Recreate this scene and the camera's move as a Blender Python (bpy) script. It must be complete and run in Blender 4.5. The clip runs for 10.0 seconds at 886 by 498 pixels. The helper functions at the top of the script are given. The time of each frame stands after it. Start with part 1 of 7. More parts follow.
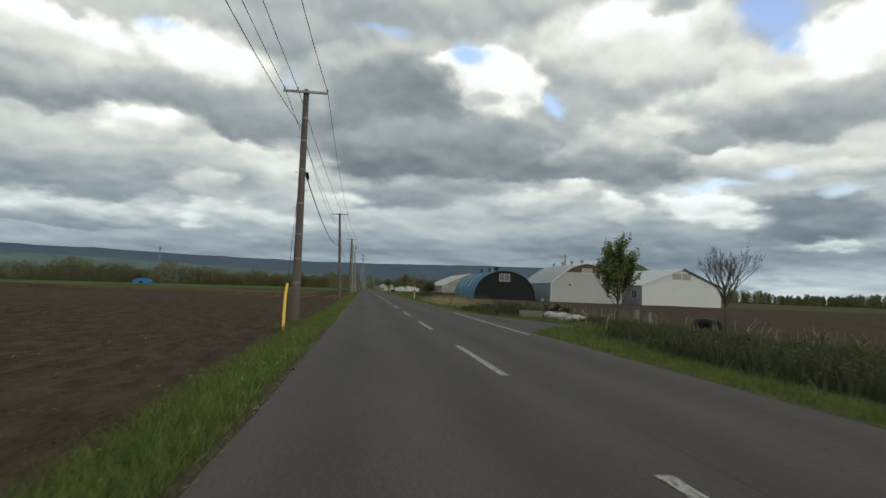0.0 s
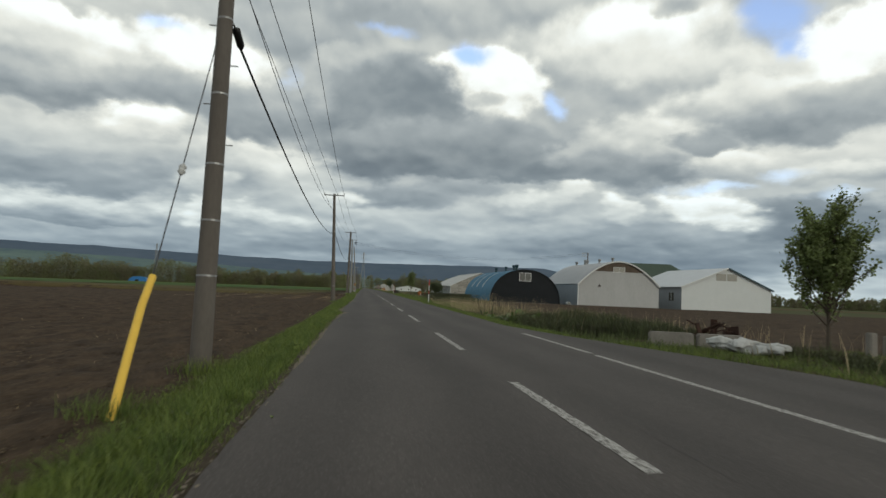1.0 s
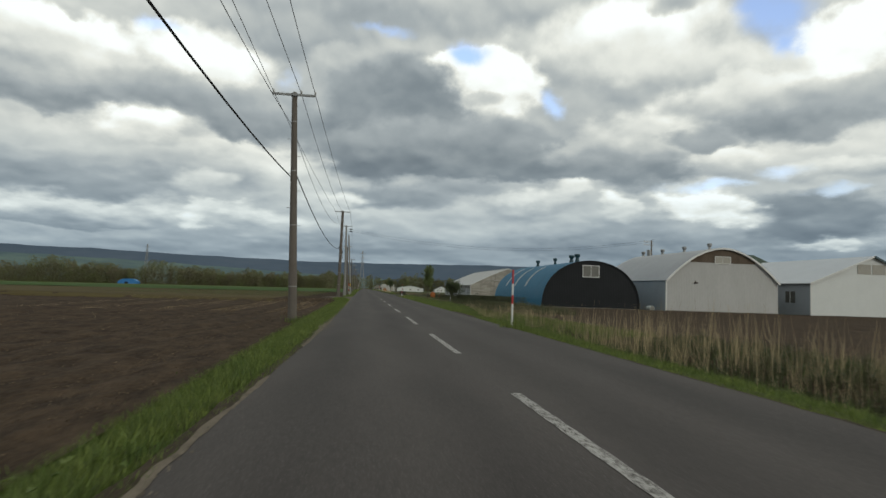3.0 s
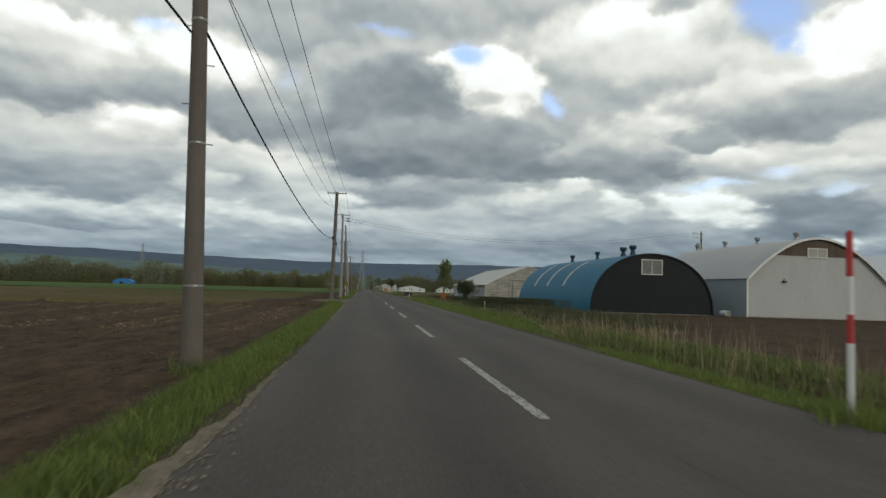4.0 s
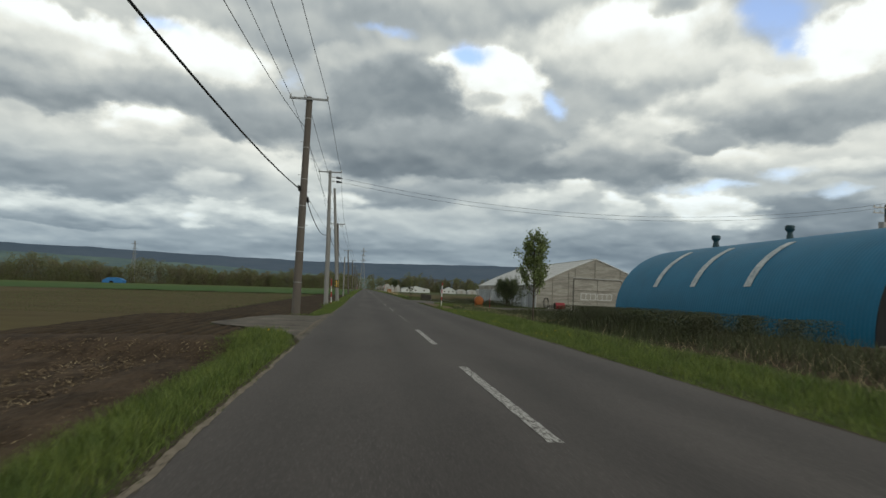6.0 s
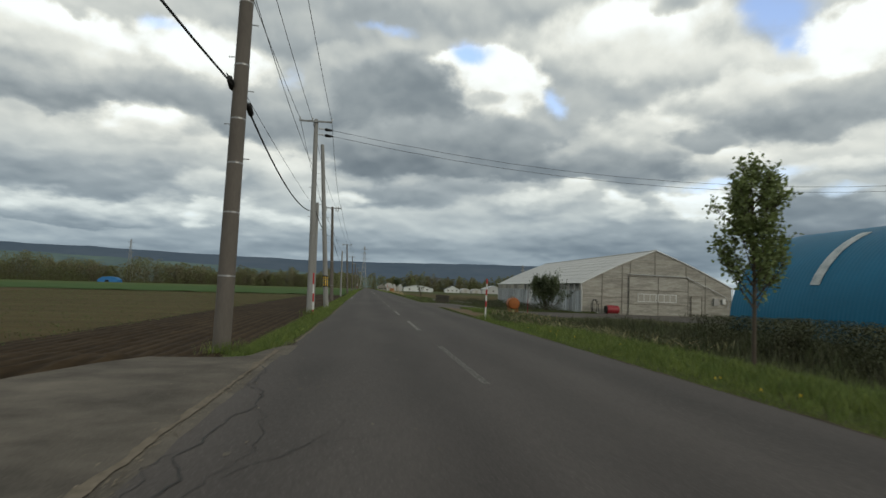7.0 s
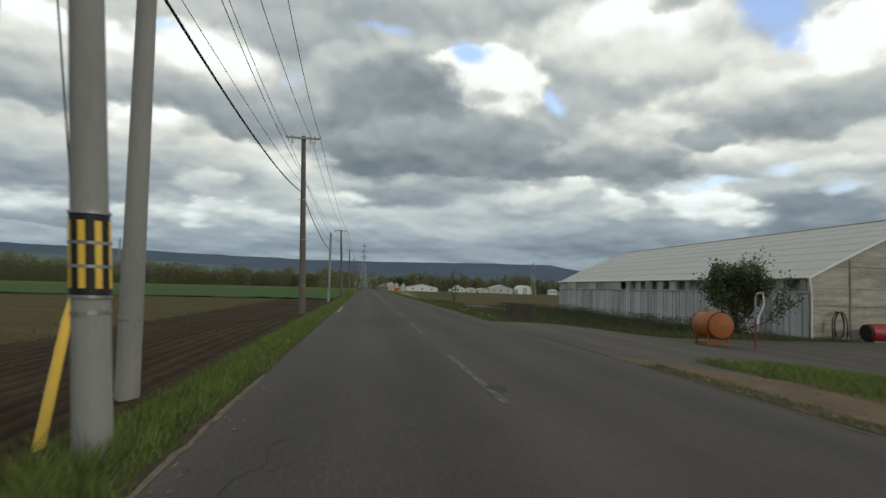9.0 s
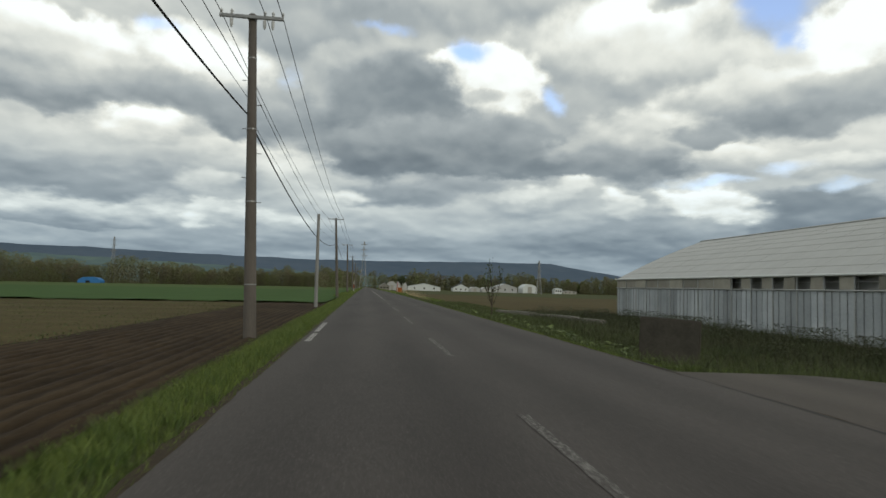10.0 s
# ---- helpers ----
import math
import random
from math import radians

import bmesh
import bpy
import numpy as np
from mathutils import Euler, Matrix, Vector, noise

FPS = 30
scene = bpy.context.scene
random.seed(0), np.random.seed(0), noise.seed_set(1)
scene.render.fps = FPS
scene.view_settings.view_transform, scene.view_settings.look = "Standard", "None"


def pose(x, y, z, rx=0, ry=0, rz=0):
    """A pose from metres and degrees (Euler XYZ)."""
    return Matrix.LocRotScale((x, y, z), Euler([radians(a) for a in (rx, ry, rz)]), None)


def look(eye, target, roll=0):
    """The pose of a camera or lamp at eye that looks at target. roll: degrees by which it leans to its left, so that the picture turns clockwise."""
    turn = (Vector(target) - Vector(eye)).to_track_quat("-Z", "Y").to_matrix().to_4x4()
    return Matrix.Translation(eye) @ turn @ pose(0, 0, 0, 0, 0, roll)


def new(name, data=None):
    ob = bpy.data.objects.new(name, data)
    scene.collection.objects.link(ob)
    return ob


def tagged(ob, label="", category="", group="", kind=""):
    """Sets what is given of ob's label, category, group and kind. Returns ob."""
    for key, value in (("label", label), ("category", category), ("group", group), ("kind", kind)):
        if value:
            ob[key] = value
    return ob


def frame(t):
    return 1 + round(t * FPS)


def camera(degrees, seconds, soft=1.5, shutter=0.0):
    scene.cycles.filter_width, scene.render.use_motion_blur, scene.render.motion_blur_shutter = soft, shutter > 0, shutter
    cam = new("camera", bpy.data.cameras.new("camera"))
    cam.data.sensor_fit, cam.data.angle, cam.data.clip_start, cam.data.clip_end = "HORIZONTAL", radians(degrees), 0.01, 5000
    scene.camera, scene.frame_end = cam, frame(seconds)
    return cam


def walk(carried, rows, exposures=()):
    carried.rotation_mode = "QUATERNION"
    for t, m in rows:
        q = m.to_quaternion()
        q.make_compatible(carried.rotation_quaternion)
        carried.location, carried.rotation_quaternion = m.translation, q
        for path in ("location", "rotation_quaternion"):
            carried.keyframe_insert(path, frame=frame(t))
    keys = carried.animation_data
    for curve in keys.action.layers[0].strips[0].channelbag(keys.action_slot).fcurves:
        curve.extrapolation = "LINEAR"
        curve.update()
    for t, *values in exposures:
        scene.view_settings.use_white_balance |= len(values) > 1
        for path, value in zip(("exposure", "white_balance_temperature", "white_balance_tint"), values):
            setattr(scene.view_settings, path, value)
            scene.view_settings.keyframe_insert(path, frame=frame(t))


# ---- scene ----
cam = camera(70.94, 10.0, soft=1.5, shutter=0.12)

# seconds, x, y, z, yaw, pitch, roll
PATH = [
    (0, -2.100, 0.024, 1.255, -7.156, 3.718, 2.150),
    (0.5, -2.130, 7.433, 1.275, -7.200, 3.704, 2.368),
    (1, -2.062, 14.780, 1.240, -7.100, 3.740, 2.529),
    (1.5, -1.956, 22.249, 1.245, -7.066, 3.680, 2.450),
    (2, -1.913, 29.876, 1.240, -7.132, 3.684, 2.240),
    (2.5, -1.890, 37.590, 1.242, -7.197, 3.715, 2.040),
    (4, -1.770, 60.664, 1.240, -7.175, 3.713, 1.970),
    (4.5, -1.790, 68.426, 1.242, -7.186, 3.764, 1.989),
    (5, -1.738, 76.228, 1.262, -7.128, 3.819, 2.097),
    (5.5, -1.663, 84.035, 1.268, -7.100, 3.810, 2.188),
    (7, -1.612, 107.442, 1.252, -6.980, 3.655, 2.120),
    (7.5, -1.652, 115.137, 1.256, -7.020, 3.675, 1.960),
    (8, -1.640, 122.758, 1.252, -6.940, 3.637, 1.961),
    (8.5, -1.620, 130.431, 1.262, -6.935, 3.610, 1.990),
    (9, -1.690, 138.120, 1.265, -7.010, 3.580, 1.885),
    (9.5, -1.673, 145.801, 1.262, -7.020, 3.510, 1.857),
    (10, -1.686, 153.441, 1.255, -7.017, 3.503, 1.682),
]


def carried_pose(x, y, z, yaw, pitch, roll):
    a, b = radians(yaw), radians(pitch)
    ahead = (x - math.sin(a) * math.cos(b), y + math.cos(a) * math.cos(b), z + math.sin(b))
    return look((x, y, z), ahead, roll)


walk(cam, [(r[0], carried_pose(*r[1:])) for r in PATH], exposures=[(0.0, 0.0, 6350, 4), (10.0, 0.0, 6350, 4)])

# ---- sky, clouds and sun ----
SUN_FROM, SUN_HEIGHT = 142.0, 17.0   # degrees clockwise from the road's direction, and above the horizon


def build_sky():
    world = bpy.data.worlds.new("evening_sky")
    scene.world = world
    world.use_nodes = True
    nt = world.node_tree
    nt.nodes.clear()

    def node(kind, **values):
        n = nt.nodes.new(kind)
        for key, v in values.items():
            n.inputs[int(key[1:])].default_value = v
        return n

    def math_node(op, a, b=0.0, c=None):
        n = nt.nodes.new("ShaderNodeMath")
        n.operation = op
        for k, v in enumerate((a, b, c)):
            if v is None:
                continue
            if isinstance(v, (int, float)):
                n.inputs[k].default_value = v
            else:
                nt.links.new(v, n.inputs[k])
        return n.outputs[0]

    def vec_node(op, a, b=None, c=None):
        n = nt.nodes.new("ShaderNodeVectorMath")
        n.operation = op
        for k, v in enumerate((a, b, c)):
            if v is None:
                continue
            if isinstance(v, (tuple, list)):
                n.inputs[k].default_value = v
            else:
                nt.links.new(v, n.inputs[k])
        return n.outputs["Value"] if op == "DOT_PRODUCT" else n.outputs[0]

    def noise_node(vec, scale, detail, rough=0.55, distort=0.0):
        n = nt.nodes.new("ShaderNodeTexNoise")
        n.inputs["Scale"].default_value = scale
        n.inputs["Detail"].default_value = detail
        n.inputs["Roughness"].default_value = rough
        n.inputs["Distortion"].default_value = distort
        nt.links.new(vec, n.inputs["Vector"])
        return n

    sky = nt.nodes.new("ShaderNodeTexSky")
    sky.sky_type = "NISHITA"
    sky.sun_disc = False
    sky.sun_elevation = radians(SUN_HEIGHT)
    sky.sun_rotation = radians(SUN_FROM)
    coord = nt.nodes.new("ShaderNodeTexCoord").outputs["Generated"]
    split = nt.nodes.new("ShaderNodeSeparateXYZ")
    nt.links.new(coord, split.inputs[0])
    x, y, z = split.outputs
    azimuth = math_node("MULTIPLY", math_node("ARCTAN2", x, y), 180 / math.pi)
    height = math_node("MULTIPLY", math_node("ARCSINE", z), 180 / math.pi)
    flat = nt.nodes.new("ShaderNodeCombineXYZ")
    nt.links.new(azimuth, flat.inputs[0])
    nt.links.new(height, flat.inputs[1])

    # cloud coordinates: puffs lie flatter and closer towards the horizon
    low = math_node("LOGARITHM", math_node("ADD", math_node("MAXIMUM", height, -2.0), 5.0), math.e)
    layer = nt.nodes.new("ShaderNodeCombineXYZ")
    nt.links.new(math_node("MULTIPLY", azimuth, 0.080), layer.inputs[0])
    nt.links.new(math_node("MULTIPLY", low, 2.3), layer.inputs[1])
    stir = noise_node(layer.outputs[0], 3.2, 4.0, 0.5)
    bent = vec_node("MULTIPLY_ADD", vec_node("SUBTRACT", stir.outputs["Color"], (0.5, 0.5, 0.5)), (0.20, 0.14, 0.0), layer.outputs[0])

    def puffs(vec):
        n = nt.nodes.new("ShaderNodeTexVoronoi")
        n.voronoi_dimensions, n.feature = "2D", "SMOOTH_F1"
        n.inputs["Scale"].default_value = 1.25
        n.inputs["Detail"].default_value = 2.4
        n.inputs["Roughness"].default_value = 0.45
        n.inputs["Smoothness"].default_value = 0.7
        nt.links.new(vec, n.inputs["Vector"])
        return n.outputs["Distance"]

    above = vec_node("ADD", bent, (0.015, 0.070, 0.0))
    billow = noise_node(bent, 1.15, 6.0, 0.42, 0.1)
    billow_above = noise_node(above, 1.15, 6.0, 0.42, 0.1)
    small = noise_node(layer.outputs[0], 5.5, 4.0, 0.50, 0.1)
    heap, heap_above = puffs(bent), puffs(above)
    rim = math_node("SUBTRACT", billow.outputs[0], billow_above.outputs[0])
    heap_rim = math_node("SUBTRACT", heap_above, heap)

    # each cloud is a heap with a billowing top and a flatter, shaded base, laid one over the other from far to near
    warp = noise_node(layer.outputs[0], 1.5, 3.0, 0.5, 0.2)
    fine = noise_node(layer.outputs[0], 6.5, 4.0, 0.55)
    torn = vec_node("MULTIPLY_ADD", vec_node("SUBTRACT", warp.outputs["Color"], (0.5, 0.5, 0.5)), (7.0, 3.0, 0.0), flat.outputs[0])
    torn = vec_node("MULTIPLY_ADD", vec_node("SUBTRACT", fine.outputs["Color"], (0.5, 0.5, 0.5)), (2.2, 1.3, 0.0), torn)

    def ramp_node(value, a, b, to_a, to_b):
        n = nt.nodes.new("ShaderNodeMapRange")
        n.interpolation_type = "SMOOTHSTEP"
        for k, v in enumerate((a, b, to_a, to_b)):
            n.inputs[k + 1].default_value = v
        nt.links.new(value, n.inputs["Value"])
        return n.outputs[0]

    def blend(factor, a, b):
        n = nt.nodes.new("ShaderNodeMix")
        nt.links.new(factor, n.inputs["Factor"])
        nt.links.new(a, n.inputs["A"])
        nt.links.new(b, n.inputs["B"])
        return n.outputs["Result"]

    lobes = math_node("MULTIPLY_ADD", math_node("SUBTRACT", heap, 0.40), 0.75, math_node("MULTIPLY", math_node("SUBTRACT", small.outputs[0], 0.5), -0.9))

    def heaps(total, rows):
        """Rows: azimuth, height, half width, rise, drop, lightness at the top and at the base, softness."""
        for a, h, wide, up, down, top, base, soft in rows:
            near = nt.nodes.new("ShaderNodeSeparateXYZ")
            nt.links.new(vec_node("MULTIPLY_ADD", torn, (1 / wide, 1 / up, 0.0), (-a / wide, -h / up, 0.0)), near.inputs[0])
            over = near.outputs[1]
            high = math_node("MAXIMUM", over, math_node("MULTIPLY", over, -up / down))
            reach = math_node("MULTIPLY_ADD", near.outputs[0], near.outputs[0], math_node("MULTIPLY_ADD", high, high, lobes))
            body = ramp_node(reach, 1.0 + soft, 1.0 - soft, 0.0, 1.0)
            total = blend(body, total, ramp_node(over, -0.8 * down / up, 0.85, base, top))
        return total

    far = [(10.0, 3.6, 46.0, 3.3, 3.0, 0.63, 0.52, 0.5), (30.0, 5.0, 19.0, 2.2, 3.4, 0.54, 0.44, 0.5),
           (-22.1, 2.5, 13.1, 1.54, 1.18, 0.6, 0.46, 0.6), (-0.3, 3.6, 14.6, 2.37, 1.55, 0.6, 0.44, 0.6),
           (24.6, 4.6, 15.4, 2.18, 1.69, 0.56, 0.38, 0.5), (40.3, 4.4, 6.6, 1.13, 1.05, 0.6, 0.48, 0.6),
           (39.5, 4.5, 2.6, 0.53, 0.53, 0.85, 0.7, 0.7), (-24.5, 4.5, 7.2, 2.47, 0.8, 0.86, 0.47, 0.35),
           (-12.3, 5.1, 8.8, 1.66, 0.88, 0.86, 0.54, 0.5), (-14.4, 5.6, 1.6, 0.97, 0.97, 0.86, 0.76, 0.9),
           (38.0, 6.5, 5.8, 2.23, 1.79, 0.44, 0.36, 0.45), (14.6, 7.8, 4.9, 1.54, 0.82, 0.86, 0.6, 0.6),
           (29.7, 7.6, 3.8, 1.63, 1.15, 1.0, 0.82, 0.5), (22.9, 7.9, 1.6, 1.2, 1.3, 0.92, 0.72, 0.7)]
    middle = [(18.6, 9.4, 2.3, 1.11, 0.71, 0.9, 0.72, 0.6), (1.5, 8.1, 7.2, 1.34, 1.34, 0.54, 0.46, 0.6),
              (8.8, 9.5, 4.7, 1.74, 1.34, 0.62, 0.52, 0.7), (-2.6, 7.9, 3.6, 0.81, 0.71, 0.86, 0.72, 0.7),
              (-11.1, 9.8, 6.6, 3.0, 2.25, 0.86, 0.66, 0.6), (-22.1, 8.5, 12.0, 4.45, 2.53, 0.72, 0.46, 0.4),
              (-19.2, 12.5, 4.2, 1.71, 1.55, 1.0, 0.72, 0.5), (-14.5, 8.1, 2.7, 1.15, 1.25, 0.78, 0.68, 0.9),
              (-17.2, 11.4, 1.3, 0.37, 0.42, 0.68, 0.62, 0.95), (18.6, 11.0, 6.5, 2.5, 1.11, 0.6, 0.42, 0.4)]
    near_left = [(-25.5, 18.8, 8.7, 1.69, 2.3, 1.0, 0.82, 0.6), (-14.7, 19.0, 6.8, 2.73, 2.72, 1.0, 0.9, 0.5),
                 (-22.2, 16.1, 10.1, 2.3, 2.0, 0.8, 0.5, 0.35), (-27.8, 14.1, 6.1, 1.79, 1.49, 0.66, 0.44, 0.4),
                 (-16.1, 15.6, 5.8, 2.26, 2.11, 0.62, 0.46, 0.5), (-9.5, 14.6, 7.7, 2.85, 2.51, 0.58, 0.42, 0.4),
                 (-24.5, 20.4, 1.5, 0.8, 0.65, 0.72, 0.66, 0.8)]
    near_dark = [(5.0, 24.5, 18.5, 2.67, 2.02, 0.66, 0.56, 0.5), (-7.4, 21.6, 6.0, 2.24, 1.84, 0.62, 0.54, 0.7),
                 (18.4, 18.6, 9.6, 5.12, 3.1, 0.68, 0.6, 0.6), (10.6, 18.5, 7.4, 3.16, 3.85, 1.04, 0.86, 0.3),
                 (6.3, 19.9, 3.2, 1.24, 1.45, 1.0, 0.9, 0.5), (1.7, 15.5, 9.3, 5.52, 5.96, 0.47, 0.35, 0.35),
                 (7.6, 12.4, 16.4, 3.32, 2.15, 0.52, 0.38, 0.4), (10.2, 17.1, 1.8, 0.69, 0.84, 0.68, 0.62, 0.95),
                 (-3.2, 20.2, 3.6, 1.21, 1.23, 0.7, 0.62, 0.7)]
    near_right = [(23.8, 21.8, 9.2, 3.71, 3.22, 0.98, 0.74, 0.6), (40.3, 19.9, 4.9, 3.97, 3.29, 1.06, 0.88, 0.4),
                  (32.2, 18.6, 6.1, 2.19, 2.23, 0.76, 0.6, 0.6), (36.0, 14.9, 10.6, 3.91, 2.49, 0.84, 0.42, 0.35),
                  (40.3, 16.4, 4.1, 1.41, 1.68, 0.66, 0.56, 0.6), (25.0, 12.4, 9.0, 3.55, 2.83, 0.84, 0.4, 0.4),
                  (32.3, 11.4, 4.3, 1.39, 1.4, 0.84, 0.6, 0.6), (29.6, 13.6, 3.2, 1.4, 1.03, 0.52, 0.44, 0.6),
                  (26.9, 24.1, 2.4, 0.95, 0.78, 0.62, 0.6, 0.7), (39.9, 10.5, 4.1, 1.04, 1.13, 0.82, 0.6, 0.6)]
    holes = [(34.3, 23.0, 3.0, 1.73, 1.1), (36.4, 20.5, 1.2, 1.08, 0.8), (9.4, 21.2, 2.1, 1.04, 1.0), (16.5, 16.9, 1.3, 1.45, 0.8), (36.4, 10.6, 1.8, 0.63, 0.55),
             (30.7, 9.4, 4.0, 0.57, 0.7), (-7.5, 18.4, 1.1, 1.4, 0.45), (-17.8, 21.2, 1.8, 0.76, 0.6), (1.3, 22.9, 3.2, 0.55, 0.6), (39.2, 8.5, 2.6, 0.53, 0.55)]
    light = math_node("MULTIPLY_ADD", billow.outputs[0], 0.40, 0.46)
    for row in (far, middle, near_left, near_dark, near_right):
        light = heaps(light, row)
    light = math_node("MULTIPLY_ADD", light, 1.07, 0.01)
    light = math_node("MULTIPLY_ADD", rim, 0.42, light)
    light = math_node("MULTIPLY_ADD", heap_rim, 0.38, light)
    light = math_node("MULTIPLY_ADD", math_node("SUBTRACT", small.outputs[0], 0.5), 0.10, light)
    gap = math_node("MULTIPLY_ADD", small.outputs[0], 0.5, -0.42)
    for a, h, wide, tall, open_sky in holes:
        near = vec_node("MULTIPLY_ADD", torn, (1 / wide, 1 / tall, 0.0), (-a / wide, -h / tall, 0.0))
        gap = math_node("MULTIPLY_ADD", math_node("POWER", 0.40, vec_node("DOT_PRODUCT", near, near)), open_sky, gap)

    tone = nt.nodes.new("ShaderNodeValToRGB")
    tone.color_ramp.interpolation = "LINEAR"
    steps = [(0.0, (0.076, 0.096, 0.118)), (0.30, (0.146, 0.174, 0.202)), (0.45, (0.245, 0.274, 0.300)), (0.60, (0.392, 0.416, 0.432)),
             (0.75, (0.615, 0.618, 0.595)), (0.88, (0.840, 0.822, 0.768)), (1.0, (1.03, 1.03, 1.01))]
    ramp = tone.color_ramp.elements
    ramp[0].position, ramp[0].color = steps[0][0], (*steps[0][1], 1)
    ramp[1].position, ramp[1].color = steps[-1][0], (*steps[-1][1], 1)
    for p, c in steps[1:-1]:
        ramp.new(p).color = (*c, 1)
    nt.links.new(light, tone.inputs[0])

    blue = nt.nodes.new("ShaderNodeMix")
    blue.data_type = "RGBA"
    blue.blend_type = "MULTIPLY"
    blue.inputs["Factor"].default_value = 1.0
    nt.links.new(sky.outputs[0], blue.inputs["A"])
    blue.inputs["B"].default_value = (0.330, 0.285, 0.310, 1)
    clear = nt.nodes.new("ShaderNodeMapRange")
    clear.inputs["From Min"].default_value, clear.inputs["From Max"].default_value = 0.0, 0.85
    clear.interpolation_type = "SMOOTHSTEP"
    nt.links.new(gap, clear.inputs["Value"])
    mixed = nt.nodes.new("ShaderNodeMix")
    mixed.data_type = "RGBA"
    nt.links.new(clear.outputs[0], mixed.inputs["Factor"])
    haze = nt.nodes.new("ShaderNodeMapRange")
    haze.inputs["From Min"].default_value, haze.inputs["From Max"].default_value = 2.0, 12.0
    nt.links.new(height, haze.inputs["Value"])
    cool = nt.nodes.new("ShaderNodeMix")
    cool.data_type = "RGBA"
    cool.inputs["A"].default_value, cool.inputs["B"].default_value = (0.86, 0.95, 1.04, 1), (1, 1, 1, 1)
    nt.links.new(haze.outputs[0], cool.inputs["Factor"])
    cast = nt.nodes.new("ShaderNodeMix")
    cast.data_type, cast.blend_type = "RGBA", "MULTIPLY"
    cast.inputs["Factor"].default_value = 1.0
    nt.links.new(tone.outputs[0], cast.inputs["A"])
    nt.links.new(cool.outputs["Result"], cast.inputs["B"])
    nt.links.new(cast.outputs["Result"], mixed.inputs["A"])
    nt.links.new(blue.outputs["Result"], mixed.inputs["B"])
    glow = nt.nodes.new("ShaderNodeBackground")
    glow.inputs["Strength"].default_value = 1.0
    nt.links.new(mixed.outputs["Result"], glow.inputs["Color"])
    out = nt.nodes.new("ShaderNodeOutputWorld")
    nt.links.new(glow.outputs[0], out.inputs["Surface"])


build_sky()

sun = new("sun", bpy.data.lights.new("sun", "SUN"))
sun.data.energy, sun.data.angle, sun.data.color = 0.75, radians(14), (1.0, 0.90, 0.76)
sun_way = Vector((math.sin(radians(SUN_FROM)) * math.cos(radians(SUN_HEIGHT)), math.cos(radians(SUN_FROM)) * math.cos(radians(SUN_HEIGHT)), math.sin(radians(SUN_HEIGHT))))
sun.matrix_world = look(sun_way * 300, (0, 0, 0))


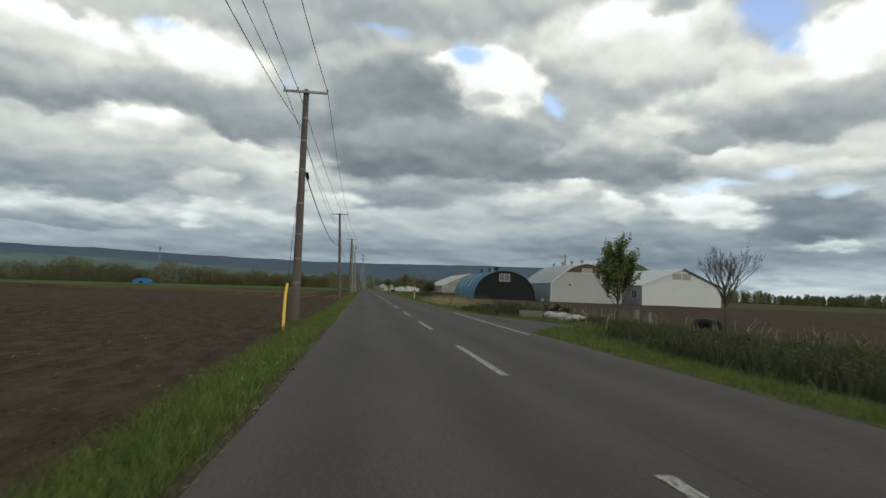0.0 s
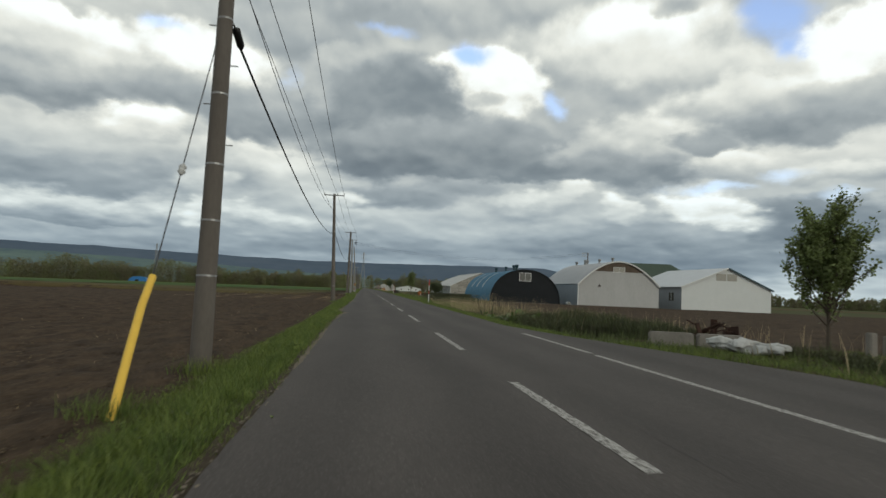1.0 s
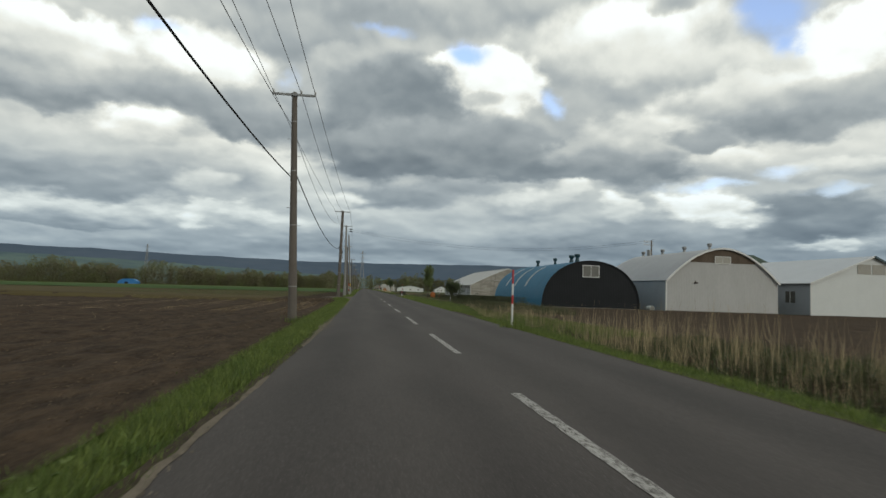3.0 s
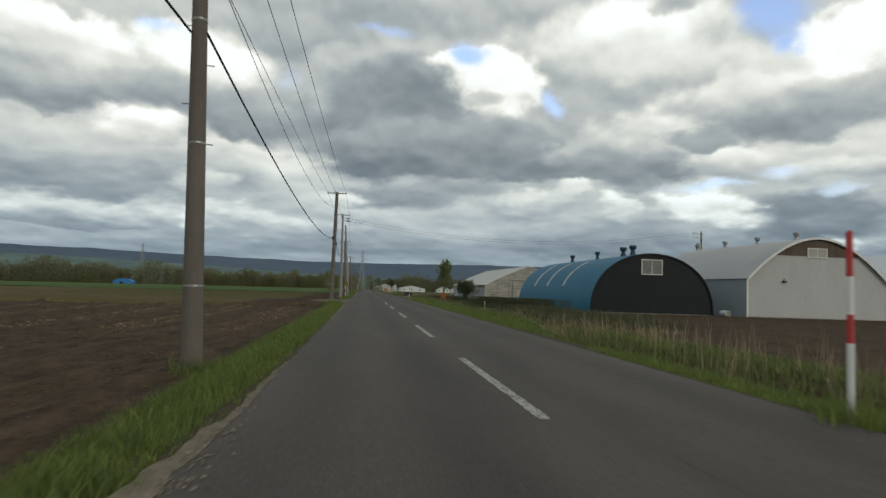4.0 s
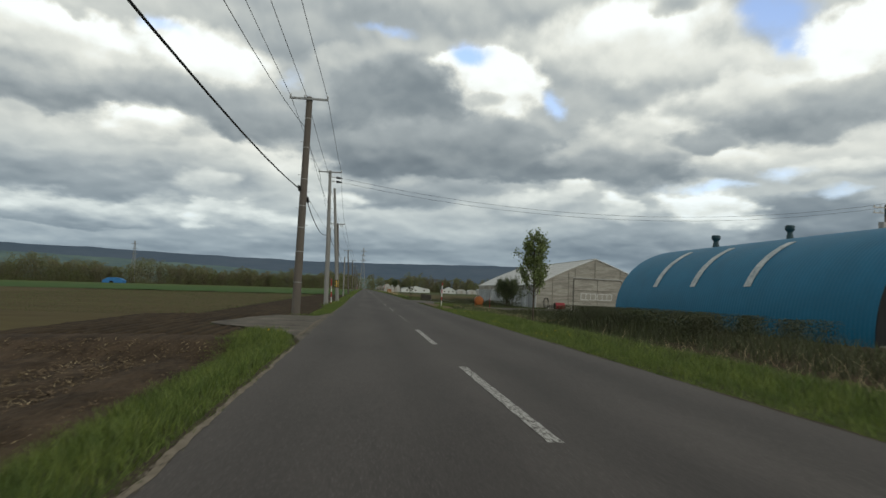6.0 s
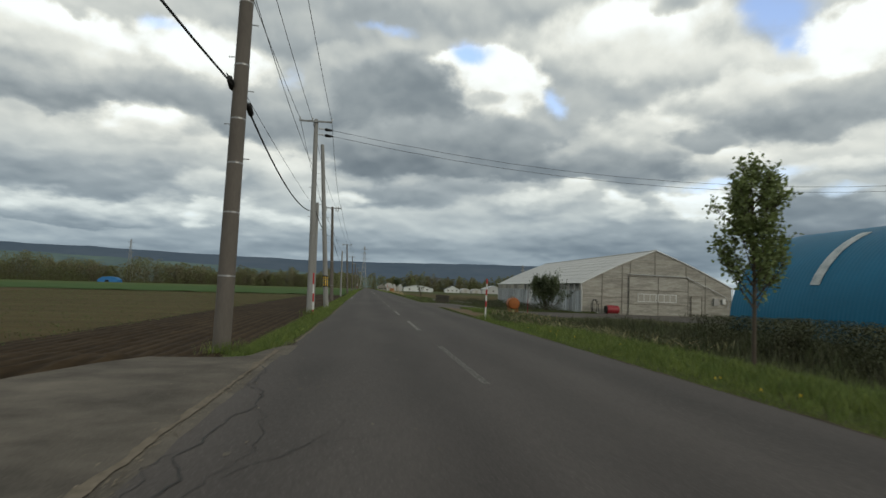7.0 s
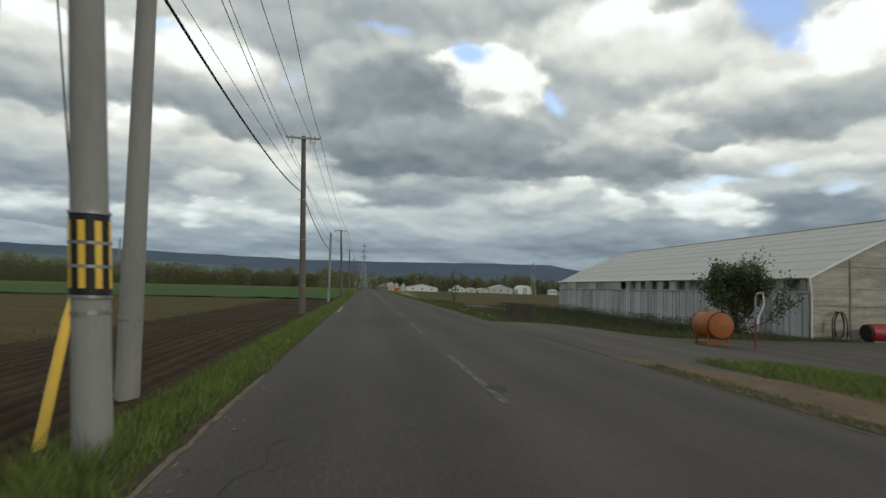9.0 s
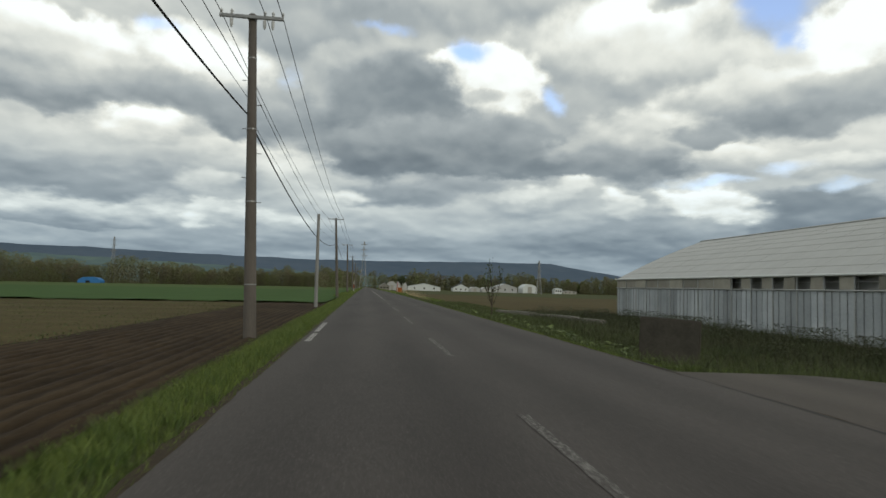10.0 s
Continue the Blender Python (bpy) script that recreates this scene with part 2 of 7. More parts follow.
# ---- materials ----
def material(name, color, other=None, rough=0.8, scale=3.0, fine=40.0, bump=0.2, depth=0.02, metal=0.0, spec=0.4, stretch=(1, 1, 1),
             island=0.0, objects=0.0, through_light=0.0, wave=None, furrow=0.0):
    """Two colours mixed by coarse and fine grain, with relief. wave: (axis, ribs per metre, height) for profiled sheet."""
    m = bpy.data.materials.new(name)
    m.use_nodes = True
    nt = m.node_tree
    bsdf = nt.nodes["Principled BSDF"]
    other = other or tuple(c * 0.65 for c in color)
    where = nt.nodes.new("ShaderNodeNewGeometry")
    mapping = nt.nodes.new("ShaderNodeVectorMath")
    mapping.operation = "MULTIPLY"
    mapping.inputs[1].default_value = stretch
    nt.links.new(where.outputs["Position"], mapping.inputs[0])
    coarse = nt.nodes.new("ShaderNodeTexNoise")
    coarse.inputs["Scale"].default_value = scale
    coarse.inputs["Detail"].default_value = 6
    coarse.inputs["Roughness"].default_value = 0.62
    grain = nt.nodes.new("ShaderNodeTexNoise")
    grain.inputs["Scale"].default_value = fine
    grain.inputs["Detail"].default_value = 4
    for n in (coarse, grain):
        nt.links.new(mapping.outputs[0], n.inputs["Vector"])
    add = nt.nodes.new("ShaderNodeMath")
    add.operation = "MULTIPLY_ADD"
    nt.links.new(grain.outputs[0], add.inputs[0])
    add.inputs[1].default_value = 0.45
    nt.links.new(coarse.outputs[0], add.inputs[2])
    spread = nt.nodes.new("ShaderNodeMapRange")
    spread.inputs["From Min"].default_value, spread.inputs["From Max"].default_value = 0.45, 1.0
    nt.links.new(add.outputs[0], spread.inputs["Value"])
    mix = nt.nodes.new("ShaderNodeMix")
    mix.data_type = "RGBA"
    mix.inputs["A"].default_value, mix.inputs["B"].default_value = (*other, 1), (*color, 1)
    nt.links.new(spread.outputs[0], mix.inputs["Factor"])
    result = mix.outputs["Result"]
    if island or objects:
        if island:
            chance = where.outputs["Random Per Island"]
        else:
            chance = nt.nodes.new("ShaderNodeObjectInfo").outputs["Random"]
        amount = island or objects
        spanned = nt.nodes.new("ShaderNodeMapRange")
        spanned.inputs["To Min"].default_value, spanned.inputs["To Max"].default_value = 1 - amount, 1 + amount
        nt.links.new(chance, spanned.inputs["Value"])
        hue = nt.nodes.new("ShaderNodeHueSaturation")
        nt.links.new(spanned.outputs[0], hue.inputs["Value"])
        nt.links.new(result, hue.inputs["Color"])
        result = hue.outputs[0]
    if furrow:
        # shade between the ridges put into the colour: troughs darkened, crests left
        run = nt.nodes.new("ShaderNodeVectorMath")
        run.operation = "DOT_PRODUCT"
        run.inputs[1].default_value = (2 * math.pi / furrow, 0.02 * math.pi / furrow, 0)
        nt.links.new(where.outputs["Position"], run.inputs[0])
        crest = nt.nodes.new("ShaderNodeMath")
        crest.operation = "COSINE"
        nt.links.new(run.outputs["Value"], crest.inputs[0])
        trough_shade = nt.nodes.new("ShaderNodeMapRange")
        trough_shade.inputs["From Min"].default_value, trough_shade.inputs["From Max"].default_value = -0.9, 0.5
        trough_shade.inputs["To Min"].default_value, trough_shade.inputs["To Max"].default_value = 0.6, 1.0
        nt.links.new(crest.outputs[0], trough_shade.inputs["Value"])
        trough_darkened = nt.nodes.new("ShaderNodeHueSaturation")
        nt.links.new(trough_shade.outputs[0], trough_darkened.inputs["Value"])
        nt.links.new(result, trough_darkened.inputs["Color"])
        result = trough_darkened.outputs[0]
    nt.links.new(result, bsdf.inputs["Base Color"])
    bsdf.inputs["Roughness"].default_value = rough
    bsdf.inputs["Metallic"].default_value = metal
    bsdf.inputs["Specular IOR Level"].default_value = spec if rough < 0.88 else min(spec, 0.08)
    if bump:
        relief = nt.nodes.new("ShaderNodeBump")
        relief.inputs["Strength"].default_value = bump
        relief.inputs["Distance"].default_value = depth
        nt.links.new(add.outputs[0], relief.inputs["Height"])
        normal = relief.outputs[0]
        if wave:
            axis, ribs, tall = wave
            w = nt.nodes.new("ShaderNodeTexWave")
            w.bands_direction = axis
            w.inputs["Scale"].default_value = ribs / 3.2
            nt.links.new(where.outputs["Position"], w.inputs["Vector"])
            rib = nt.nodes.new("ShaderNodeBump")
            rib.inputs["Strength"].default_value = 1.0
            rib.inputs["Distance"].default_value = tall
            nt.links.new(w.outputs[0], rib.inputs["Height"])
            nt.links.new(normal, rib.inputs["Normal"])
            normal = rib.outputs[0]
        nt.links.new(normal, bsdf.inputs["Normal"])
    if through_light:
        leaf = nt.nodes.new("ShaderNodeBsdfTranslucent")
        nt.links.new(result, leaf.inputs["Color"])
        both = nt.nodes.new("ShaderNodeMixShader")
        both.inputs[0].default_value = through_light
        nt.links.new(bsdf.outputs[0], both.inputs[1])
        nt.links.new(leaf.outputs[0], both.inputs[2])
        nt.links.new(both.outputs[0], nt.nodes["Material Output"].inputs["Surface"])
    return m


M_LAND = material("field_grass", (0.070, 0.090, 0.028), (0.060, 0.054, 0.028), rough=0.95, scale=0.05, fine=1.5, depth=0.1)
M_SOIL = material("tilled_soil", (0.098, 0.068, 0.044), (0.021, 0.015, 0.010), rough=0.95, scale=2.4, fine=17, bump=1.0, depth=0.08, stretch=(1, 0.30, 1))
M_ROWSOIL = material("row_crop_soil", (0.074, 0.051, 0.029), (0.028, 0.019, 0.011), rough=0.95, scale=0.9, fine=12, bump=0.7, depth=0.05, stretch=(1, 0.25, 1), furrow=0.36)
M_OLIVE = material("thin_crop", (0.108, 0.090, 0.036), (0.060, 0.042, 0.020), rough=0.95, scale=0.5, fine=7, depth=0.05, stretch=(0.12, 1, 1))
M_CROP = material("green_crop", (0.058, 0.108, 0.026), (0.042, 0.078, 0.018), rough=0.9, scale=0.2, fine=4, depth=0.08)
M_FARCROP = material("pale_meadow", (0.078, 0.112, 0.026), (0.056, 0.085, 0.022), rough=0.9, scale=0.03, fine=0.6)


def asphalt(name, color, other, stone):
    """Mottled road surface: broad patches drawn out along the road, fine aggregate, worn wheel tracks."""
    m = material(name, color, other, rough=0.86, spec=0.25, scale=0.55, fine=34, bump=0.35, depth=0.012, stretch=(1, 0.22, 1))
    nt = m.node_tree
    bsdf = nt.nodes["Principled BSDF"]
    base = bsdf.inputs["Base Color"].links[0].from_socket
    place = nt.nodes.new("ShaderNodeNewGeometry").outputs["Position"]
    gravel = nt.nodes.new("ShaderNodeTexNoise")
    gravel.inputs["Scale"].default_value, gravel.inputs["Detail"].default_value = 55.0, 3.0
    nt.links.new(place, gravel.inputs["Vector"])
    speck = nt.nodes.new("ShaderNodeMapRange")
    speck.inputs["From Min"].default_value, speck.inputs["From Max"].default_value = 0.56, 0.78
    nt.links.new(gravel.outputs[0], speck.inputs["Value"])
    stones = nt.nodes.new("ShaderNodeMix")
    stones.data_type = "RGBA"
    stones.inputs["B"].default_value = (*stone, 1)
    nt.links.new(speck.outputs[0], stones.inputs["Factor"])
    nt.links.new(base, stones.inputs["A"])
    cut = nt.nodes.new("ShaderNodeSeparateXYZ")
    nt.links.new(place, cut.inputs[0])
    wander = nt.nodes.new("ShaderNodeTexNoise")
    wander.inputs["Scale"].default_value = 0.35
    nt.links.new(place, wander.inputs["Vector"])
    sway = nt.nodes.new("ShaderNodeMath")
    sway.operation = "MULTIPLY_ADD"
    nt.links.new(wander.outputs[0], sway.inputs[0])
    sway.inputs[1].default_value = 0.5
    nt.links.new(cut.outputs[0], sway.inputs[2])
    wheel = nt.nodes.new("ShaderNodeMath")
    wheel.operation = "SINE"
    scaled = nt.nodes.new("ShaderNodeMath")
    scaled.operation = "MULTIPLY_ADD"
    nt.links.new(sway.outputs[0], scaled.inputs[0])
    scaled.inputs[1].default_value, scaled.inputs[2].default_value = 4.1, 0.6
    nt.links.new(scaled.outputs[0], wheel.inputs[0])
    worn = nt.nodes.new("ShaderNodeMapRange")
    worn.inputs["From Min"].default_value, worn.inputs["From Max"].default_value = -1.0, 1.0
    worn.inputs["To Min"].default_value, worn.inputs["To Max"].default_value = 0.90, 1.12
    nt.links.new(wheel.outputs[0], worn.inputs["Value"])
    tint = nt.nodes.new("ShaderNodeHueSaturation")
    nt.links.new(worn.outputs[0], tint.inputs["Value"])
    nt.links.new(stones.outputs["Result"], tint.inputs["Color"])
    nt.links.new(tint.outputs[0], bsdf.inputs["Base Color"])
    return m


M_ASPHALT = asphalt("asphalt", (0.079, 0.068, 0.062), (0.044, 0.038, 0.035), (0.145, 0.130, 0.120))
M_ASPHALT_OLD = material("worn_asphalt", (0.190, 0.165, 0.135), (0.046, 0.041, 0.036), rough=0.9, scale=0.9, fine=45, bump=0.3, depth=0.015)
M_YARD = asphalt("yard_asphalt", (0.094, 0.079, 0.068), (0.052, 0.045, 0.039), (0.150, 0.132, 0.118))
M_CRUMB = material("crumbled_edge", (0.080, 0.063, 0.043), (0.036, 0.029, 0.021), rough=0.95, scale=3.5, fine=30, bump=0.5)
M_CRACK = material("crack_seal", (0.034, 0.031, 0.029), rough=0.8, bump=0.1)
def paint(name, white, road, low, high):
    """Road paint that has flaked off the raised stones: white where it holds, bare asphalt between."""
    m = material(name, white, road, rough=0.85, spec=0.2, scale=26.0, fine=70, bump=0.1, stretch=(1, 0.7, 1))
    nt = m.node_tree
    for n in nt.nodes:
        if n.bl_idname == "ShaderNodeMapRange":
            n.inputs["From Min"].default_value, n.inputs["From Max"].default_value = low, high
    return m


M_PAINT = paint("worn_road_paint", (0.40, 0.385, 0.36), (0.075, 0.066, 0.061), 0.60, 0.78)
M_PAINT_FAINT = paint("faded_road_paint", (0.24, 0.225, 0.21), (0.066, 0.058, 0.053), 0.66, 0.92)
M_PAINT_WORN = paint("half_worn_road_paint", (0.34, 0.325, 0.30), (0.070, 0.062, 0.057), 0.66, 0.86)
M_GRASS = material("verge_grass", (0.215, 0.255, 0.060), (0.044, 0.088, 0.018), rough=0.6, scale=2.2, fine=7, bump=0, island=0.45, through_light=0.3)
M_DULLGRASS = material("dull_weeds", (0.100, 0.128, 0.042), (0.066, 0.076, 0.030), rough=0.7, scale=0.9, fine=5, bump=0, island=0.4, through_light=0.2)
M_DARKWEED = material("dark_weeds", (0.070, 0.092, 0.036), (0.066, 0.056, 0.034), rough=0.75, scale=0.7, fine=5, bump=0, island=0.45, through_light=0.15)
M_REED = material("dry_reed", (0.52, 0.42, 0.25), (0.27, 0.21, 0.125), rough=0.8, scale=0.6, fine=6, bump=0, island=0.4, through_light=0.2)
M_DOCK = material("pale_leaf", (0.27, 0.25, 0.125), (0.14, 0.135, 0.062), rough=0.7, scale=0.7, fine=6, bump=0, island=0.45, through_light=0.25)
M_BUTTERBUR = material("butterbur_leaf", (0.150, 0.215, 0.062), (0.085, 0.140, 0.036), rough=0.5, scale=3, bump=0.1, island=0.3, through_light=0.25)
M_DANDELION = material("dandelion_yellow", (0.75, 0.52, 0.02), rough=0.6, bump=0)
M_CONCRETE = material("pole_concrete", (0.150, 0.130, 0.112), (0.100, 0.086, 0.074), rough=0.85, scale=1.6, fine=22, bump=0.2, stretch=(1, 1, 0.3))
M_CONCRETE_PALE = material("pale_pole_concrete", (0.300, 0.295, 0.280), (0.215, 0.210, 0.200), rough=0.85, scale=1.6, fine=22, bump=0.2, stretch=(1, 1, 0.3))
M_STEEL = material("galvanised_steel", (0.36, 0.36, 0.35), (0.22, 0.22, 0.22), rough=0.5, metal=0.7, scale=5, bump=0.05)
M_PORCELAIN = material("porcelain", (0.60, 0.60, 0.58), rough=0.25, bump=0)
M_CABLE = material("black_cable", (0.018, 0.018, 0.018), rough=0.6, bump=0)
M_WIRE = material("weathered_wire", (0.045, 0.045, 0.045), rough=0.6, bump=0)
M_YELLOW = material("yellow_plastic", (0.82, 0.54, 0.075), (0.72, 0.45, 0.06), rough=0.5, scale=3, bump=0.03)
M_BLACKBAND = material("black_sheet", (0.016, 0.015, 0.015), rough=0.6, bump=0)
M_RED = material("signal_red", (0.47, 0.042, 0.042), (0.37, 0.036, 0.034), rough=0.5, bump=0.02)
M_WHITE = material("white_enamel", (0.72, 0.72, 0.70), (0.58, 0.58, 0.56), rough=0.45, scale=4, bump=0.02)
M_BLUE = material("blue_roof_sheet", (0.008, 0.125, 0.230), (0.006, 0.095, 0.175), rough=0.55, spec=0.2, scale=0.5, fine=12, bump=0.05, wave=("Y", 4.0, 0.006))
M_BLACK = material("black_wall_sheet", (0.013, 0.015, 0.018), (0.008, 0.010, 0.012), rough=0.6, spec=0.2, scale=0.7, fine=10, bump=0.05, wave=("X", 5.0, 0.006))
M_TEAL = material("teal_vent", (0.020, 0.060, 0.075), rough=0.5, bump=0.05)
M_SKYLIGHT = material("weathered_skylight", (0.52, 0.54, 0.53), (0.16, 0.20, 0.22), rough=0.5, scale=2.6, bump=0.05)
M_WALLSHEET = material("white_wall_sheet", (0.46, 0.455, 0.445), (0.38, 0.375, 0.365), rough=0.6, scale=0.5, fine=8, bump=0.05, wave=("X", 5.0, 0.005), stretch=(1, 1, 0.3))
M_WHITEBARN = material("white_barn_wall", (0.66, 0.675, 0.66), (0.59, 0.605, 0.59), rough=0.6, scale=0.4, fine=7, bump=0.03)
# sheet grey that also carries the painted shade of the white barn's side
M_SIDESHEET = material("grey_side_sheet", (0.27, 0.29, 0.31), (0.22, 0.235, 0.25), rough=0.6, scale=0.5, bump=0.05, wave=("Y", 5.0, 0.006))
M_ROOFGREY = material("grey_roof_sheet", (0.34, 0.345, 0.355), (0.27, 0.275, 0.285), rough=0.5, scale=0.4, fine=9, bump=0.04, wave=("Y", 3.0, 0.005))
M_ROOFPALE = material("pale_roof_sheet", (0.50, 0.52, 0.54), (0.44, 0.46, 0.48), rough=0.45, scale=0.4, bump=0.03, wave=("Y", 3.0, 0.005))
M_BROWNBOARD = material("weathered_board", (0.165, 0.130, 0.100), (0.085, 0.065, 0.050), rough=0.9, scale=1.5, fine=18, bump=0.2, stretch=(1, 1, 0.3))
M_BATTEN = material("weathered_batten", (0.270, 0.250, 0.215), (0.170, 0.155, 0.130), rough=0.85, scale=2.0, fine=18, bump=0.15)
M_GREENROOF = material("dark_green_roof", (0.030, 0.055, 0.030), (0.022, 0.040, 0.024), rough=0.6, scale=0.5, bump=0.05)
M_FILM = material("greenhouse_film", (0.48, 0.475, 0.455), (0.40, 0.395, 0.375), rough=0.55, scale=0.35, fine=6, bump=0.1, depth=0.05, stretch=(1, 3, 1))
M_OLDFILM = material("weathered_film", (0.46, 0.44, 0.385), (0.19, 0.175, 0.15), rough=0.7, scale=1.2, fine=7, bump=0.25, stretch=(0.5, 1, 2.5))
M_SIDEFILM = material("clouded_side_film", (0.50, 0.52, 0.53), (0.33, 0.35, 0.37), rough=0.4, scale=0.8, fine=8, bump=0.15, objects=0.35)
M_BROWNFILM = material("rolled_vent_film", (0.36, 0.335, 0.28), (0.24, 0.22, 0.18), rough=0.6, scale=1.2, bump=0.1, objects=0.35)
M_DARKGAP = material("interior_shade", (0.030, 0.030, 0.028), rough=0.9, bump=0)
M_FRAMEPIPE = material("frame_pipe", (0.50, 0.50, 0.49), (0.36, 0.36, 0.35), rough=0.45, metal=0.3, bump=0.03)
M_WINDOWDARK = material("window_behind", (0.10, 0.095, 0.08), (0.05, 0.05, 0.045), rough=0.25, scale=2, bump=0)
# one mid grey for the panes, between dark and pale
M_PANE = material("mid_grey_pane", (0.20, 0.195, 0.175), (0.13, 0.125, 0.11), rough=0.2, scale=2, bump=0)
M_DIRT = material("bare_earth", (0.185, 0.135, 0.092), (0.100, 0.078, 0.050), rough=0.95, scale=1.4, fine=16, bump=0.4, depth=0.04)
M_SAND = material("washed_sand", (0.205, 0.172, 0.132), (0.100, 0.084, 0.064), rough=0.95, scale=5.0, fine=30, bump=0.4, island=0.4)
M_CURTAIN = material("drawn_curtain", (0.42, 0.40, 0.35), (0.30, 0.285, 0.25), rough=0.7, scale=3, bump=0.1, stretch=(6, 6, 0.5))
M_ORANGE = material("rusty_orange_tank", (0.370, 0.115, 0.020), (0.220, 0.068, 0.016), rough=0.55, scale=2.5, fine=14, bump=0.08)
M_REDTANK = material("faded_red_plastic", (0.26, 0.026, 0.034), (0.24, 0.020, 0.028), rough=0.45, scale=2, bump=0.03)
M_SACK = material("white_sack", (0.52, 0.52, 0.50), (0.34, 0.34, 0.33), rough=0.6, scale=5, fine=22, bump=0.4, depth=0.03)
M_BLOCK = material("weathered_concrete", (0.290, 0.270, 0.240), (0.175, 0.160, 0.140), rough=0.9, scale=1.8, fine=20, bump=0.3)
M_DARKBLOCK = material("mossy_concrete", (0.105, 0.092, 0.078), (0.060, 0.055, 0.045), rough=0.95, scale=1.8, fine=16, bump=0.3)
M_RUBBER = material("old_rubber", (0.022, 0.021, 0.020), rough=0.85, bump=0.2)
M_RUST = material("rusted_scrap", (0.070, 0.040, 0.030), (0.025, 0.018, 0.016), rough=0.9, scale=4, bump=0.3)
M_BARK = material("bark", (0.120, 0.098, 0.078), (0.060, 0.048, 0.038), rough=0.95, scale=5, fine=40, bump=0.4, stretch=(1, 1, 0.25))
M_LEAF = material("spring_leaves", (0.215, 0.260, 0.095), (0.135, 0.170, 0.060), rough=0.55, scale=0.9, bump=0, island=0.4, through_light=0.4)
M_LEAFDARK = material("dark_leaves", (0.105, 0.130, 0.058), (0.056, 0.072, 0.032), rough=0.55, scale=0.9, bump=0, island=0.4, through_light=0.25)
M_WOODS = material("spring_woods", (0.178, 0.212, 0.080), (0.178, 0.140, 0.112), rough=0.9, scale=0.06, fine=0.35, bump=0, island=0.25, through_light=0.3)
M_TARP = material("blue_tarpaulin", (0.045, 0.20, 0.48), (0.035, 0.15, 0.36), rough=0.5, scale=0.3, bump=0.1)
# blue distance haze is mixed into the base colours of both ranges
M_HILL_FAR = material("hazed_far_mountain", (0.112, 0.140, 0.180), (0.082, 0.112, 0.152), rough=1.0, scale=0.002, fine=0.012, bump=0, stretch=(1, 1, 5), spec=0.0)
M_HILL_NEAR = material("hazed_hill_slopes", (0.158, 0.210, 0.180), (0.088, 0.126, 0.148), rough=1.0, scale=0.004, fine=0.02, bump=0, stretch=(1, 1, 7), spec=0.0)


# ---- mesh helpers ----
class Shape:
    """Vertices and faces gathered for one mesh."""

    def __init__(self):
        self.v, self.f = [], []

    def box(self, lo, hi, turn=None):
        n = len(self.v)
        corners = [Vector((x, y, z)) for z in (lo[2], hi[2]) for y in (lo[1], hi[1]) for x in (lo[0], hi[0])]
        self.v += [tuple(turn @ c) if turn else tuple(c) for c in corners]
        self.f += [tuple(n + k for k in q) for q in ((0, 2, 3, 1), (4, 5, 7, 6), (0, 1, 5, 4), (2, 6, 7, 3), (0, 4, 6, 2), (1, 3, 7, 5))]
        return self

    def tube(self, points, radii, sides=10, capped=True):
        points = [Vector(p) for p in points]
        n = len(self.v)
        for i, p in enumerate(points):
            way = (points[min(i + 1, len(points) - 1)] - points[max(i - 1, 0)]).normalized()
            side = way.cross(Vector((0, 0, 1)) if abs(way.z) < 0.9 else Vector((0, 1, 0))).normalized()
            up = side.cross(way)
            r = radii[i] if isinstance(radii, (list, tuple)) else radii
            for k in range(sides):
                a = 2 * math.pi * k / sides
                self.v.append(tuple(p + (side * math.cos(a) + up * math.sin(a)) * r))
        for i in range(len(points) - 1):
            for k in range(sides):
                a, b = n + i * sides + k, n + i * sides + (k + 1) % sides
                self.f.append((a, b, b + sides, a + sides))
        if capped:
            self.f.append(tuple(n + k for k in reversed(range(sides))))
            self.f.append(tuple(n + (len(points) - 1) * sides + k for k in range(sides)))
        return self

    def prism(self, outline, y0, y1):
        """An outline in x, z (counter-clockwise seen from -y) drawn out from y0 to y1."""
        n, c = len(self.v), len(outline)
        self.v += [(x, y0, z) for x, z in outline] + [(x, y1, z) for x, z in outline]
        self.f.append(tuple(n + k for k in range(c)))
        self.f.append(tuple(n + c + k for k in reversed(range(c))))
        for k in range(c):
            a, b = n + k, n + (k + 1) % c
            self.f.append((b, a, a + c, b + c))
        return self

    def shell(self, line, thick, y0, y1, pieces=1):
        """A bent sheet: a line in x, z with thickness inwards, from y0 to y1."""
        inner = []
        for i, (x, z) in enumerate(line):
            a, b = line[max(i - 1, 0)], line[min(i + 1, len(line) - 1)]
            dx, dz = b[0] - a[0], b[1] - a[1]
            d = math.hypot(dx, dz)
            inner.append((x + dz / d * thick, z - dx / d * thick))
        return self.prism(list(line) + inner[::-1], y0, y1)


def mesh_of(name, shape, smooth=False):
    me = bpy.data.meshes.new(name)
    me.from_pydata(shape.v, [], shape.f)
    me.validate()
    bm = bmesh.new()
    bm.from_mesh(me)
    bmesh.ops.recalc_face_normals(bm, faces=bm.faces)
    bm.to_mesh(me)
    bm.free()
    if smooth:
        me.shade_smooth()
        me.set_sharp_from_angle(angle=radians(40))
    return me


def part(name, shape, mat, parent=None, label="", smooth=False, at=None):
    me = shape if isinstance(shape, bpy.types.Mesh) else mesh_of(name, shape, smooth)
    if not me.materials:
        me.materials.append(mat)
    ob = new(name, me)
    if parent:
        ob.parent = parent
    if at is not None:
        ob.location = at
    if label:
        tagged(ob, label)
    return ob


